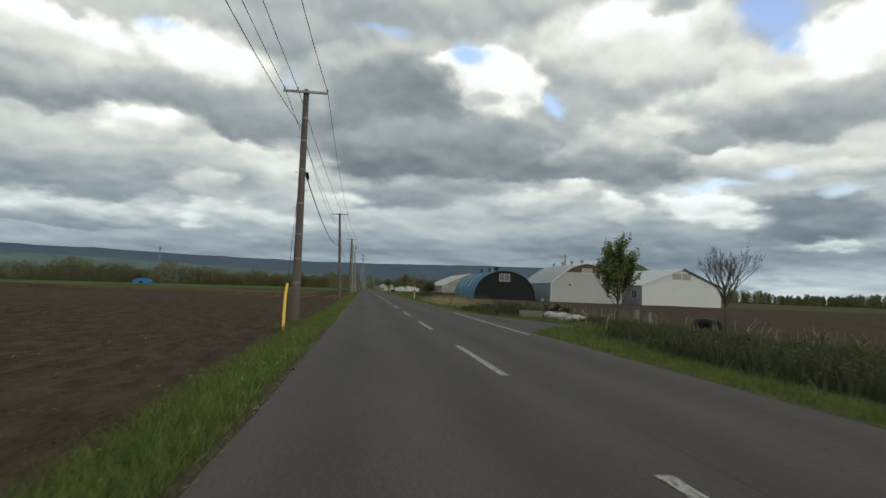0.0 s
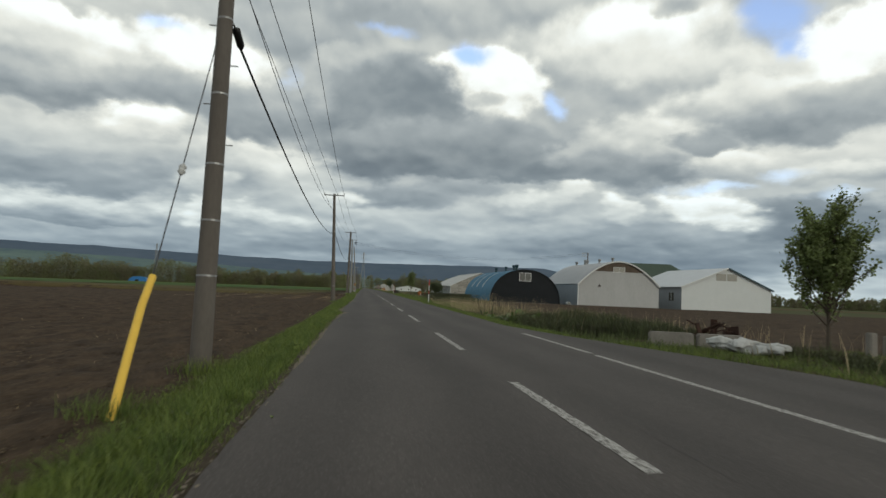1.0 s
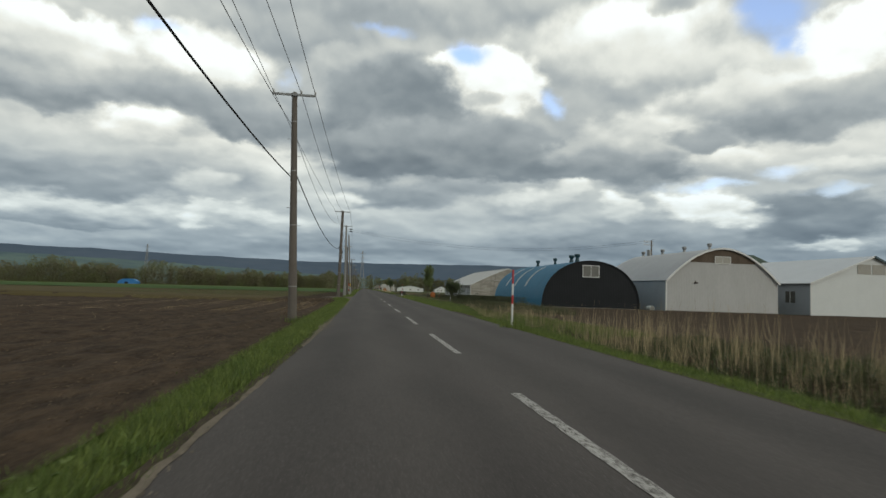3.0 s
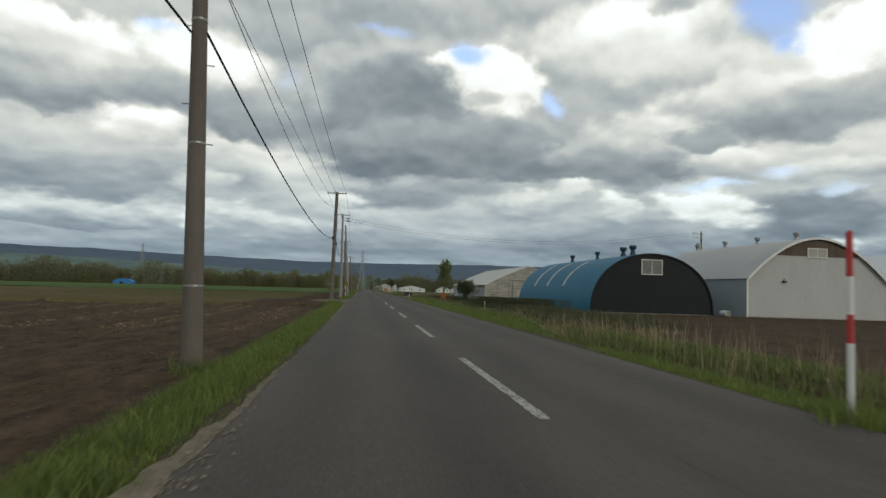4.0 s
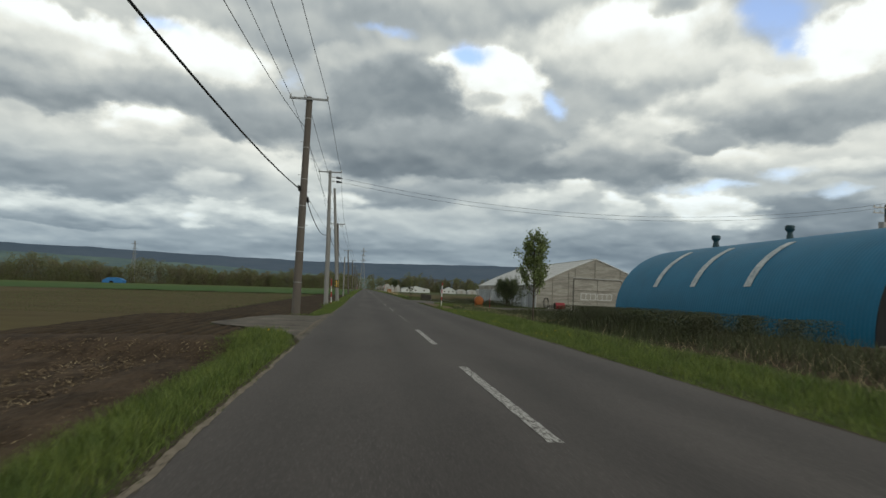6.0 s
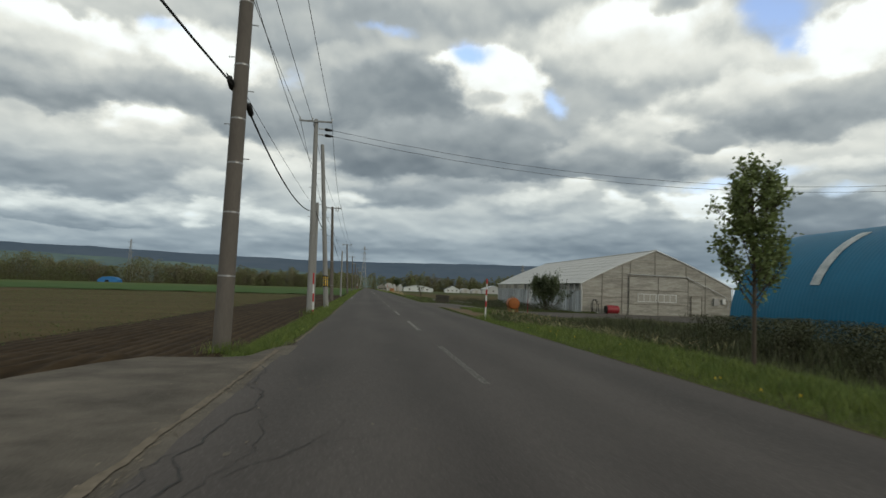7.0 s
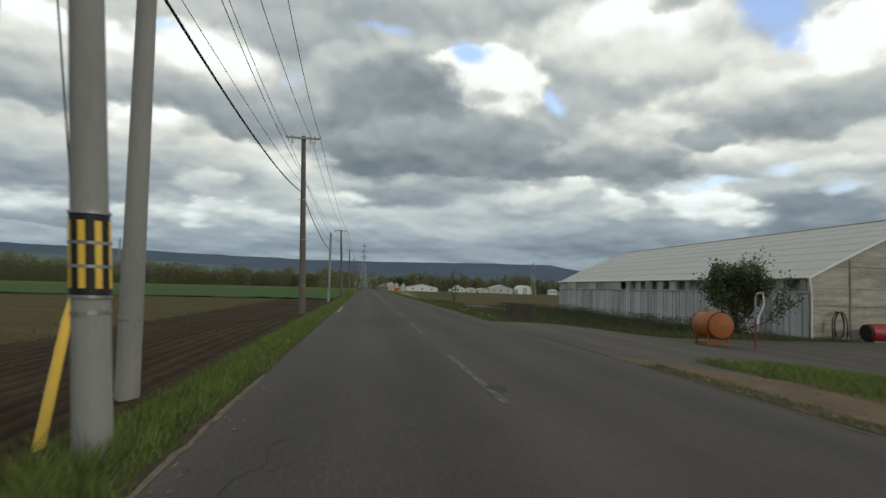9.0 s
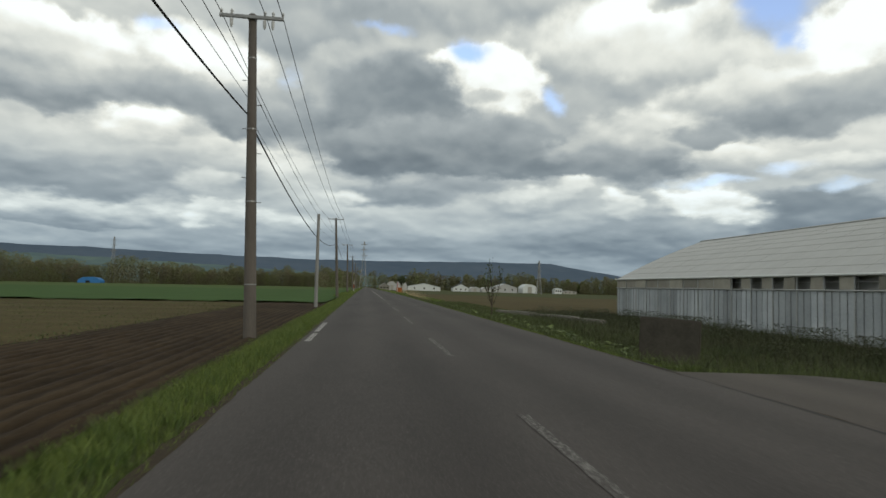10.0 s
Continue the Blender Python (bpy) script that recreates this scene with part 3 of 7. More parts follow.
def thing(name, place, label, category, group="", kind=""):
    ob = new(name)
    ob.empty_display_size = 0.2
    ob.location = place
    return tagged(ob, label, category, group, kind)


def quick_mesh(name, verts, faces, mat, kind="", label="", category=""):
    """One mesh out of number arrays, all faces with the same count of corners."""
    me = bpy.data.meshes.new(name)
    verts, faces = np.asarray(verts, np.float32), np.asarray(faces, np.int32)
    k = faces.shape[1]
    me.vertices.add(len(verts))
    me.vertices.foreach_set("co", verts.ravel())
    me.loops.add(faces.size)
    me.loops.foreach_set("vertex_index", faces.ravel())
    me.polygons.add(len(faces))
    me.polygons.foreach_set("loop_start", np.arange(0, faces.size, k, dtype=np.int32))
    me.update(calc_edges=True)
    me.validate()
    me.materials.append(mat)
    ob = new(name, me)
    return tagged(ob, label, category, "", kind)


# ---- ground ----
ROAD_R = 3.24


def left_edge(y):
    return np.interp(y, [0, 15, 27, 36, 41.5, 43, 43.8, 44.5, 47, 52, 60, 66, 88, 104, 120, 135, 150, 160, 230],
                     [-3.10, -3.05, -2.98, -3.05, -2.92, -2.88, -2.74, -3.02, -3.10, -3.08, -2.96, -2.91, -2.90, -2.98, -3.02, -2.94, -3.02, -3.05, -3.02])


def left_hem(y):
    """Width of the bare sand between the asphalt and the grass."""
    return np.interp(y, [0, 8, 25, 30, 38, 41, 48, 53, 60, 65, 69, 74, 86, 92, 104, 122, 137, 141, 150, 230],
                     [0.03, 0.02, 0.05, 0.05, 0.03, 0.15, 0.13, 0.05, 0.06, 0.14, 0.06, 0.02, 0.025, 0.035, 0.03, 0.03, 0.06, 0.03, 0.02, 0.02])


def soil_edge(y):
    """Where the verge grass gives way to the field."""
    return np.interp(y, [0, 12, 30, 45, 60, 90, 104, 120, 140, 156, 232], [-4.85, -4.95, -4.75, -4.45, -4.60, -4.78, -4.85, -4.55, -4.45, -4.70, -4.80])


def entry_left(y):
    """The field-side bound of the paved field entry."""
    return np.interp(y, [105.8, 107.4, 108.6, 109.3, 110.3, 111.2, 112.2, 113.0, 114.1, 115.7, 117.1, 118.5, 119.5, 120.5],
                     [-2.95, -3.20, -3.6, -4.2, -4.9, -5.9, -6.35, -6.25, -6.0, -5.8, -5.4, -4.75, -3.6, -3.0])


def ease(a, b, x):
    t = np.clip((np.asarray(x, float) - a) / (b - a), 0, 1)
    return t * t * (3 - 2 * t)


def far_drop(y):
    return -0.0025 * np.clip(np.asarray(y, float) - 235, 0, 3000)


def ground_z(x, y):
    """The lie of the land: a low bank under the road, fields falling gently on one side, a shallow ditch on the other."""
    x, y = np.asarray(x, float), np.asarray(y, float)
    left = -0.42 + 0.011 * np.clip(x + 4.6, -420, 0)
    right = -0.12 - 0.26 * ease(40, 100, y) - 0.34 * ease(120, 160, y)
    shelf = 1.9 * ease(80, 92, y) * (1 - ease(126, 134, y))
    ditch = 0.38 * np.exp(-((x - 5.6 - shelf) / 0.9) ** 2) * ease(33, 40, y) * (1 - ease(132, 141, y))
    ditch = ditch + 0.30 * np.exp(-((x - 6.6) / 1.0) ** 2) * ease(164, 170, y)
    z = np.where(x < 0, -0.03 + (left + 0.03) * ease(-3.1, -4.7, x), -0.03 + (right + 0.03) * ease(0.0, 2.1, x - 3.3 - shelf) - ditch)
    entry = ease(104.5, 106.5, y) * (1 - ease(118.0, 119.5, y)) * (x < 0)
    z = np.where(entry > 0, z * (1 - entry) + entry * np.where(x < 0, -0.035 - 0.2 * ease(-5, -14, x), z), z)
    turnout = ease(18.5, 21.0, y) * (1 - ease(31, 37, y)) * (x > 0) * (1 - ease(6.5, 7.5, x))
    z = z * (1 - turnout) + turnout * -0.04
    yard = ease(140, 146, y) * (1 - ease(163, 166, y)) * (x > 0)
    z = z * (1 - yard) + yard * (-0.04 - 0.5 * ease(5, 12, x))
    return z + far_drop(y)


def stretch_steps(start, dense_end, step, end, grow=1.25):
    out = list(np.arange(start, dense_end, step))
    while out[-1] < end:
        step *= grow
        out.append(out[-1] + step)
    return out


def grid_mesh(name, xs, ys, height, mat, kind="structure", label="", category=""):
    X, Y = np.meshgrid(xs, ys)
    V = np.stack([X, Y, height(X, Y)], -1).reshape(-1, 3)
    nx, ny = len(xs), len(ys)
    i = np.arange((ny - 1) * nx).reshape(ny - 1, nx)[:, :-1].ravel()
    ob = quick_mesh(name, V, np.stack([i, i + 1, i + nx + 1, i + nx], 1), mat, kind, label, category)
    ob.data.shade_smooth()
    return ob


right_steps = stretch_steps(0.0, 12.0, 0.25, 4700)
left_steps = [-v for v in stretch_steps(0.0, 10.0, 0.25, 4700)][::-1]
ahead_steps = [-4500, -2000, -800, -300, -120] + stretch_steps(-50.0, 236.0, 1.0, 4700)
grid_mesh("ground", left_steps[:-1] + right_steps, ahead_steps, lambda x, y: ground_z(x, y) - 0.02, M_LAND,
          label="broad flat farmland of grass and low meadow", category="ground")


def rough(x, y, scale, seed=0.0):
    """Cheap lumpy relief from a few crossing waves."""
    x, y = x / scale, y / scale
    return (np.sin(x * 3.1 + 1.3 * np.sin(y * 2.3 + seed)) * np.cos(y * 2.7 + 1.1 * np.sin(x * 1.7 + seed))
            + 0.6 * np.sin(x * 7.3 + y * 3.9 + 2.0 * np.sin(y * 3.1)) * np.cos(y * 6.1 - x * 2.9)
            + 0.4 * np.sin(x * 13.7 - y * 11.1 + 1.7 * np.sin(x * 5.0 + seed)))


dice = np.random.default_rng(7)


def tilled(x, y):
    bank = ease(-4.5, -5.1, x) * (1 - ease(104.2, 106.4, y))
    lumps = 0.012 * rough(x, y * 0.4, 1.6, 1.0) + 0.018 * rough(x, y * 0.5, 0.45, 2.0) + dice.normal(0, 0.007, x.shape)
    tracks = 0.028 * np.sin(x * 5.6 + 0.4 * np.sin(y * 0.12)) + 0.03 * np.sin(x * 1.7 + 0.03 * y)
    return ground_z(x, y) + 0.03 + bank * (0.06 + lumps + tracks)


near_side = [-4.45 - v for v in stretch_steps(0.0, 14.0, 0.14, 420, 1.10)][::-1]
grid_mesh("tilled_field", near_side, list(np.arange(-30.0, 107.6, 0.22)), tilled, M_SOIL,
          label="freshly tilled dark brown field with clods and stubble", category="field")


def rows(x, y):
    ridge = 0.020 * np.cos((x + 0.01 * y) * 2 * math.pi / 0.36) * ease(-4.65, -4.95, x) * (1 - ease(-8.6, -10.2, x))
    sunk = 0.14 * (1 - ease(106.3, 107.4, y)) + 0.16 * ease(-0.5, 0.15, x - entry_left(y)) * (y < 120.6)
    return ground_z(x, y) + 0.05 + ridge + 0.012 * rough(x, y, 0.6) + dice.normal(0, 0.008, x.shape) - sunk


row_side = [-4.5 - 0.06 * v for v in range(96)][::-1]
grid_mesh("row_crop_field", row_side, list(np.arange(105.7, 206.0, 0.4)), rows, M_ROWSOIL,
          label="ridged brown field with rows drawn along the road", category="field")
mid_side = [-9.6 - v for v in stretch_steps(0.0, 30.0, 0.5, 440)][::-1]
grid_mesh("thin_crop_field", mid_side, list(np.arange(105.0, 206.1, 0.7)), lambda x, y: ground_z(x, y) + 0.025 + (0.04 + 0.02 * rough(x, y, 1.0)) * ease(-9.6, -11.5, x), M_OLIVE,
          label="olive strip of thinly sprouting crop", category="field")
far_side = [-4.9 - v for v in stretch_steps(0.0, 30.0, 1.0, 500)][::-1]
grid_mesh("green_crop_field", far_side, list(np.arange(206.2, 352.0, 3.0)), lambda x, y: ground_z(x, y) + 0.16 + 0.05 * rough(x, y, 2.0), M_CROP,
          label="strip of dense young green crop", category="field")
grid_mesh("pale_meadow_field", far_side, list(np.arange(353.0, 800.0, 8.0)), lambda x, y: ground_z(x, y) + 0.14, M_FARCROP,
          label="pale green meadow before the woods", category="field")
barn_side = stretch_steps(6.2, 40.0, 0.4, 420)
grid_mesh("bare_field", barn_side, list(np.arange(-30.0, 113.6, 0.45)), lambda x, y: ground_z(x, y) + 0.004 + ease(6.4, 10.0, x) * (0.05 + 0.03 * rough(x, y, 0.9) + 0.02 * rough(x, y, 0.4)),
          M_SOIL, label="bare brown field before the barns", category="field")
grid_mesh("far_plot", stretch_steps(8.5, 40.0, 1.0, 300), list(np.arange(206.0, 330.0, 2.0)), lambda x, y: ground_z(x, y) + 0.10 + 0.02 * rough(x, y, 1.0),
          M_OLIVE, label="olive brown plot beyond the greenhouse", category="field")


# ---- road ----
def edge_line(y, seed):
    """Small breaks and wavers of the asphalt's edge."""
    return 0.035 * noise.noise(Vector((y * 0.35, seed, 0))) + 0.035 * noise.noise(Vector((y * 1.7, seed, 4))) + 0.022 * noise.noise(Vector((y * 5.0, seed, 8)))


def road_left(y):
    """The field-side edge of the asphalt, broken back where water runs off."""
    return float(left_edge(y)) + edge_line(y, 1)


def ribbon(name, spans, mat, lift, label="", category="", parent=None, kind="structure"):
    """A strip of surface; spans: y, left x, right x, ordered along the road."""
    sh = Shape()
    for y, a, b in spans:
        for k in range(5):
            x = a + (b - a) * k / 4
            sh.v.append((x, y, lift - 0.00 + float(far_drop(y)) + 0.02 * (1 - (x / 3.1) ** 2 if abs(x) < 3.1 else 0)))
    for i in range(len(spans) - 1):
        for k in range(4):
            n = i * 5 + k
            sh.f.append((n, n + 1, n + 6, n + 5))
    ob = part(name, sh, mat, parent)
    if not parent:
        tagged(ob, label, category, "", kind)
    return ob


def along(a, b, step):
    return [a + (b - a) * k / max(1, round((b - a) / step)) for k in range(max(1, round((b - a) / step)) + 1)]


near_ys = along(-60, 240, 0.2) + along(242, 2600, 40)
road = ribbon("road", [(y, road_left(y), ROAD_R + edge_line(y, 4)) for y in near_ys], M_ASPHALT, 0.0,
              "straight two-lane grey asphalt road with worn edges", "road")
ribbon("edge", [(y, float(left_edge(y) - left_hem(y)) - 0.10 + 1.5 * edge_line(y, 7), float(left_edge(y)) + 0.16) for y in along(-40, 235, 0.3)],
       M_CRUMB, -0.012, parent=road)
ribbon("edge", [(y, ROAD_R - 0.12, ROAD_R + 0.10 + 1.6 * edge_line(y, 3)) for y in along(-40, 235, 0.3)], M_CRUMB, -0.012, parent=road)


def mark(name, y0, y1, x, wide, mat, lift=0.024, seed=0):
    cells = Shape()
    steps = along(y0, y1, 0.25)
    for i, y in enumerate(steps):
        w = wide / 2 * (1 + 0.10 * math.sin(y * 9.1 + seed))
        base = lift + 0.0 + float(far_drop(y)) + 0.02 * (1 - (x / 3.1) ** 2) - 0.02
        cells.v += [(x - w, y, base), (x + w, y, base)]
        if i:
            n = 2 * i
            cells.f.append((n - 2, n - 1, n + 1, n))
    return part(name, cells, mat, road)


for k, (a, b) in enumerate(((-10.6, -5.6), (-0.8, 4.2), (9.1, 13.8), (19.0, 23.2), (27.5, 32.3), (37.9, 42.9), (47.5, 52.7), (57.2, 62.2), (66.6, 71.8),
                            (76.4, 81.4), (86.3, 91.3), (97.0, 102.0), (106.0, 110.9))):
    mark("centre_dash", a, b, 0.03, 0.135, M_PAINT, seed=k)
for k, (a, b) in enumerate(((115.6, 120.8), (125.6, 130.3), (135.1, 140.0))):
    mark("centre_dash", a, b, (0.03, 0.0, -0.06)[k], 0.115, M_PAINT_FAINT if k == 0 else M_PAINT_WORN, seed=k)
for k, (a, b) in enumerate(((144.9, 149.8), (154.6, 159.5), (164.6, 168.4), (174.0, 178.5))):
    mark("centre_dash", a, b, -0.10, 0.11, M_PAINT_FAINT, seed=k)
for k in range(14):
    mark("centre_dash", 184.0 + 9.7 * k, 189.0 + 9.7 * k, -0.05, 0.15, M_PAINT_FAINT if k < 3 else M_PAINT, seed=k)
mark("edge_line", 18.2, 27.5, 2.86, 0.14, M_PAINT)
mark("edge_line", 27.9, 33.6, 2.90, 0.14, M_PAINT)
mark("edge_line", 167.2, 169.4, -2.88, 0.13, M_PAINT)
mark("edge_line", 170.0, 173.8, -2.90, 0.13, M_PAINT)


def wander(name, start, heading, length, wide, mat, seed, lift=0.0235, sway=0.28):
    """A crack or sealed joint that runs in short jagged steps over the asphalt."""
    chance = random.Random(seed)
    x, y, drift = start[0], start[1], heading
    line = []
    for k in range(int(length / 0.14)):
        line.append((x, y))
        drift += chance.uniform(-sway, sway) * 0.25 + (heading - drift) * 0.15
        a = drift + chance.uniform(-sway, sway)
        x, y = x + 0.14 * math.sin(a), y + 0.14 * math.cos(a)
    cells = Shape()
    for i, (x, y) in enumerate(line):
        w = wide / 2 * chance.uniform(0.5, 1.3)
        z = lift + 0.02 * (1 - min(abs(x) / 3.1, 1) ** 2) - 0.02
        nx, ny = math.cos(heading), -math.sin(heading)
        cells.v += [(x - nx * w, y - ny * w, z), (x + nx * w, y + ny * w, z)]
        if i:
            n = 2 * i
            cells.f.append((n - 2, n - 1, n + 1, n))
    return part(name, cells, mat, road)


# the seam beside the centre line, cracks at the field entry and by the greenhouse
wander("seam", (0.06, 41.0), 0.02, 7.5, 0.022, M_CRACK, 401, sway=0.10)
for k in (0, 1, 4):
    wander("seam", (0.50 + 0.03 * k, 2 + 13.5 * k), 0.004, 9.5, 0.005, M_CRACK, 20 + k, sway=0.035)
for k, (x, y, a, n) in enumerate(((-2.6, 111.2, 0.1, 5), (-2.2, 112.0, 0.4, 4), (-2.9, 109.0, 0.0, 6), (-2.4, 116.5, 0.05, 7),
                                  (-2.5, 122.0, 0.2, 3), (-1.9, 143.5, 1.35, 4.5), (-2.5, 142.0, 0.3, 3), (-2.4, 89.0, 0.2, 2),
                                  (-2.3, 72.5, 0.3, 2), (-2.5, 14.5, 0.2, 1.6), (-2.6, 6.5, 0.1, 1.5))):
    wander("crack", (x, y), a, n * 0.6, 0.008, M_CRACK, 60 + k, sway=0.6)
    wander("crack", (x + 0.15, y + 0.4), a + 0.5, n * 0.25, 0.006, M_CRACK, 160 + k, sway=0.6)
for k in range(3):
    wander("joint", (3.12 + 0.03 * k, 143.5 + 7.2 * k), 0.01, 7.0, 0.05, M_CRACK, 90 + k, sway=0.05)
for k in range(5):
    wander("crack", (-3.9 - 0.9 * k, 107.6 + 1.7 * k), 0.2 + 0.5 * math.sin(k * 2.1), 2.2, 0.012, M_CRACK, 110 + k, lift=0.022, sway=0.6)
# the pothole where the centre line breaks up
hole = Shape()
ring = [(0.02 + 0.13 * math.cos(a) * (1 + 0.3 * math.sin(3 * a)), 145.9 + 0.30 * math.sin(a) * (1 + 0.2 * math.cos(2 * a)), 0.0245) for a in np.linspace(0, 6.283, 17)[:-1]]
hole.v += ring + [(0.02, 145.9, 0.0242)]
hole.f += [(k, (k + 1) % 16, 16) for k in range(16)]
part("pothole", hole, M_CRACK, road)

# paved turn-out with its strip, field entry, and the drive to the greenhouse
ribbon("turnout", [(19.4, 3.1, 3.3), (20.4, 3.1, 3.7), (21.3, 3.1, 4.3), (22.3, 3.1, 5.2), (23.3, 3.1, 6.0), (24.0, 3.1, 6.3), (25.0, 3.1, 6.25), (27, 3.1, 5.8), (30, 3.1, 5.0), (34, 3.1, 4.0), (38, 3.1, 3.3)],
       M_ASPHALT, -0.006, "paved turn-out widening from the road", "pavement")
entry = [(y, float(entry_left(y)) + edge_line(y, 11), -2.9) for y in along(105.9, 120.4, 0.3)]
sh = Shape()
for y, a, b in entry:
    for k in range(9):
        x = a + (b - a) * k / 8
        sh.v.append((x, y, float(ground_z(x, y)) + 0.035))
for i in range(len(entry) - 1):
    for k in range(8):
        n = i * 9 + k
        sh.f.append((n, n + 1, n + 10, n + 9))
tagged(part("field_entry", sh, M_ASPHALT_OLD), "cracked grey paved entry to the field", "pavement", "", "structure")
yard = [(147.2, 3.1, 6.0), (148.6, 3.05, 12.0), (150.0, 3.05, 26.0), (151.2, 3.05, 44.0), (154, 3.05, 44.0), (158.5, 3.05, 44.0), (161.0, 3.05, 44.0), (163.3, 3.1, 44.0)]
sh = Shape()
for y, a, b in yard:
    for k in range(61):
        x = a + (b - a) * (k / 60) ** 1.5
        sh.v.append((x, y, float(ground_z(x, y)) + (0.008 if x > 3.3 else -0.004)))
for i in range(len(yard) - 1):
    for k in range(60):
        n = i * 61 + k
        sh.f.append((n, n + 1, n + 62, n + 61))
tagged(part("greenhouse_yard", sh, M_YARD), "grey gravelled yard and drive before the greenhouse", "pavement", "", "structure")

# bare earth on the shoulder, and sand washed over the asphalt's edge
def patch(name, spans, mat, lift, label):
    sh = Shape()
    for y, a, b in spans:
        for k in range(7):
            x = a + (b - a) * k / 6
            top = 0.02 * (1 - min(abs(x) / 3.1, 1) ** 2) if x < 3.0 else float(ground_z(x, y))
            sh.v.append((x, y, top + lift))
    for i in range(len(spans) - 1):
        for k in range(6):
            n = i * 7 + k
            sh.f.append((n, n + 1, n + 8, n + 7))
    return tagged(part(name, sh, mat), label, "ground", "", "structure")


def ragged(y0, y1, a, b, wave, seed, step=0.25, power=0.6):
    """An uneven tongue of loose ground: from the line a out towards b, thinning at both ends."""
    out = []
    for y in along(y0, y1, step):
        f = (y - y0) / (y1 - y0)
        bulge = math.sin(math.pi * f) ** power
        j = wave * (math.sin(y * 2.1 + seed) + 0.6 * math.sin(y * 5.3 + 2 * seed) + 0.9 * noise.noise(Vector((y * 4.0, seed, 0))) + 0.6 * noise.noise(Vector((y * 11.0, seed, 3))))
        out.append((y, a, a + (b - a) * bulge + j * bulge))
    return out


patch("earth_shoulder", ragged(135.5, 151.0, 3.15, 5.6, 0.22, 1.0, 0.25, 0.8), M_DIRT, 0.02, "bare brown earth on the road shoulder")
patch("gravel_entry", ragged(73.5, 82.0, 3.08, 5.0, 0.16, 2.0), M_CRUMB, 0.012, "small gravelled side entry beside the road")


def flakes(name, x, y, size, mat, label, seed, lift=0.006):
    """Loose flat crumbs lying on the surface: uneven eight-sided flakes drawn out along the road."""
    rng = np.random.default_rng(seed)
    n = len(x)
    size = size * rng.uniform(0.35, 1.3, n) ** 1.5
    top = np.where(np.abs(x) < 3.1, 0.02 * (1 - (x / 3.1) ** 2), np.where((y > 105) & (y < 120), -0.004, -0.010))
    a = np.linspace(0, 2 * math.pi, 9)[:-1]
    r = size[:, None] * rng.uniform(0.55, 1.25, (n, 8))
    V = np.stack([x[:, None] + np.cos(a) * r * 0.6, y[:, None] + np.sin(a) * r * 1.5, np.repeat((top + lift + rng.uniform(-0.002, 0.001, n))[:, None], 8, 1)], -1).reshape(-1, 3)
    F = (np.arange(n)[:, None] * 8 + np.arange(8)[None])
    return quick_mesh(name, V, F, mat, "stuff", label, "debris")


def edge_crumbs(seed):
    """Crumbs along the asphalt's field-side edge, thick where water has washed sand over it."""
    rng = np.random.default_rng(seed)
    y = rng.uniform(-4, 104, 20000)
    thick = np.exp(-((y - 44.5) / 3.5) ** 2) + 0.9 * np.exp(-((y - 64.5) / 3.0) ** 2) + 0.30 * np.exp(-((y - 90) / 5) ** 2) + 0.12
    keep = rng.uniform(0, 1, len(y)) < thick * (0.4 + 0.6 * (np.sin(y * 3.1) + np.sin(y * 7.7 + 1) > 0.1))
    y, thick = y[keep], thick[keep]
    return left_edge(y) - 0.06 + np.abs(rng.normal(0, 0.09, len(y))) * (0.35 + thick), y


def sand_edge(y0, y1, seed):
    """A thin ragged hem of pale sand along the broken asphalt."""
    spans = []
    for y in along(y0, y1, 0.07):
        f = min(1.0, (y - y0) / 0.6, (y1 - y) / 0.6)
        w = float(left_hem(y)) * max(0.0, 0.8 + 1.0 * noise.noise(Vector((y * 0.8, seed, 0))) + 0.5 * noise.noise(Vector((y * 2.6, seed, 5))))
        over = 0.015 + 0.10 * float(left_hem(y)) * (0.6 + 1.2 * noise.noise(Vector((y * 1.9, seed, 2))) + 0.8 * noise.noise(Vector((y * 4.6, seed, 7))))
        spans.append((y, road_left(y) - 0.02 - w * f, road_left(y) + max(0.002, over * f)))
    ribbon("sand_hem", spans, M_SAND, 0.004, parent=road)


for k, (y0, y1) in enumerate(((24.0, 33.0), (38.0, 54.0), (58.0, 71.0), (84.0, 105.0), (121.0, 129.0), (134.0, 147.0))):
    sand_edge(y0, y1, 3.7 * k)
flakes("edge_crumbs", *edge_crumbs(5), 0.022, M_SAND, "pale sand and crumbs along the broken asphalt edge", 6)
# the broken joint between the road and the field entry, with sand gathered along it
rng = np.random.default_rng(15)
jy = rng.uniform(105.5, 121.5, 7000)
jx = -3.16 + 0.03 * np.sin(jy * 1.7) + rng.normal(0, 0.055, 7000) * (1 + 0.6 * np.sin(jy * 2.9)) + np.where(rng.uniform(0, 1, 7000) < 0.08, rng.normal(-0.1, 0.35, 7000), 0)
flakes("edge_crumbs", jx[::3], jy[::3], 0.014, M_SAND, "pale sand gathered in the broken joint", 16, 0.006)
jy = rng.uniform(105.8, 119.2, 900)
jx = rng.uniform(-9.0, -3.4, 900)
keep = (np.sin(jx * 1.3 + jy * 0.7) + np.sin(jy * 1.9 - jx) > 0.5) & (jx > entry_left(jy) + 0.2)
flakes("loose_gravel", jx[keep], jy[keep], 0.016, M_SAND, "pale grit scattered over the field entry", 17, 0.009)
jy = np.concatenate([rng.uniform(137, 146, 260), rng.uniform(120, 131, 160)])
flakes("edge_crumbs", left_edge(jy) - 0.05 + np.abs(rng.normal(0, 0.14, 420)), jy, 0.022, M_SAND, "pale sand along the asphalt edge", 18)
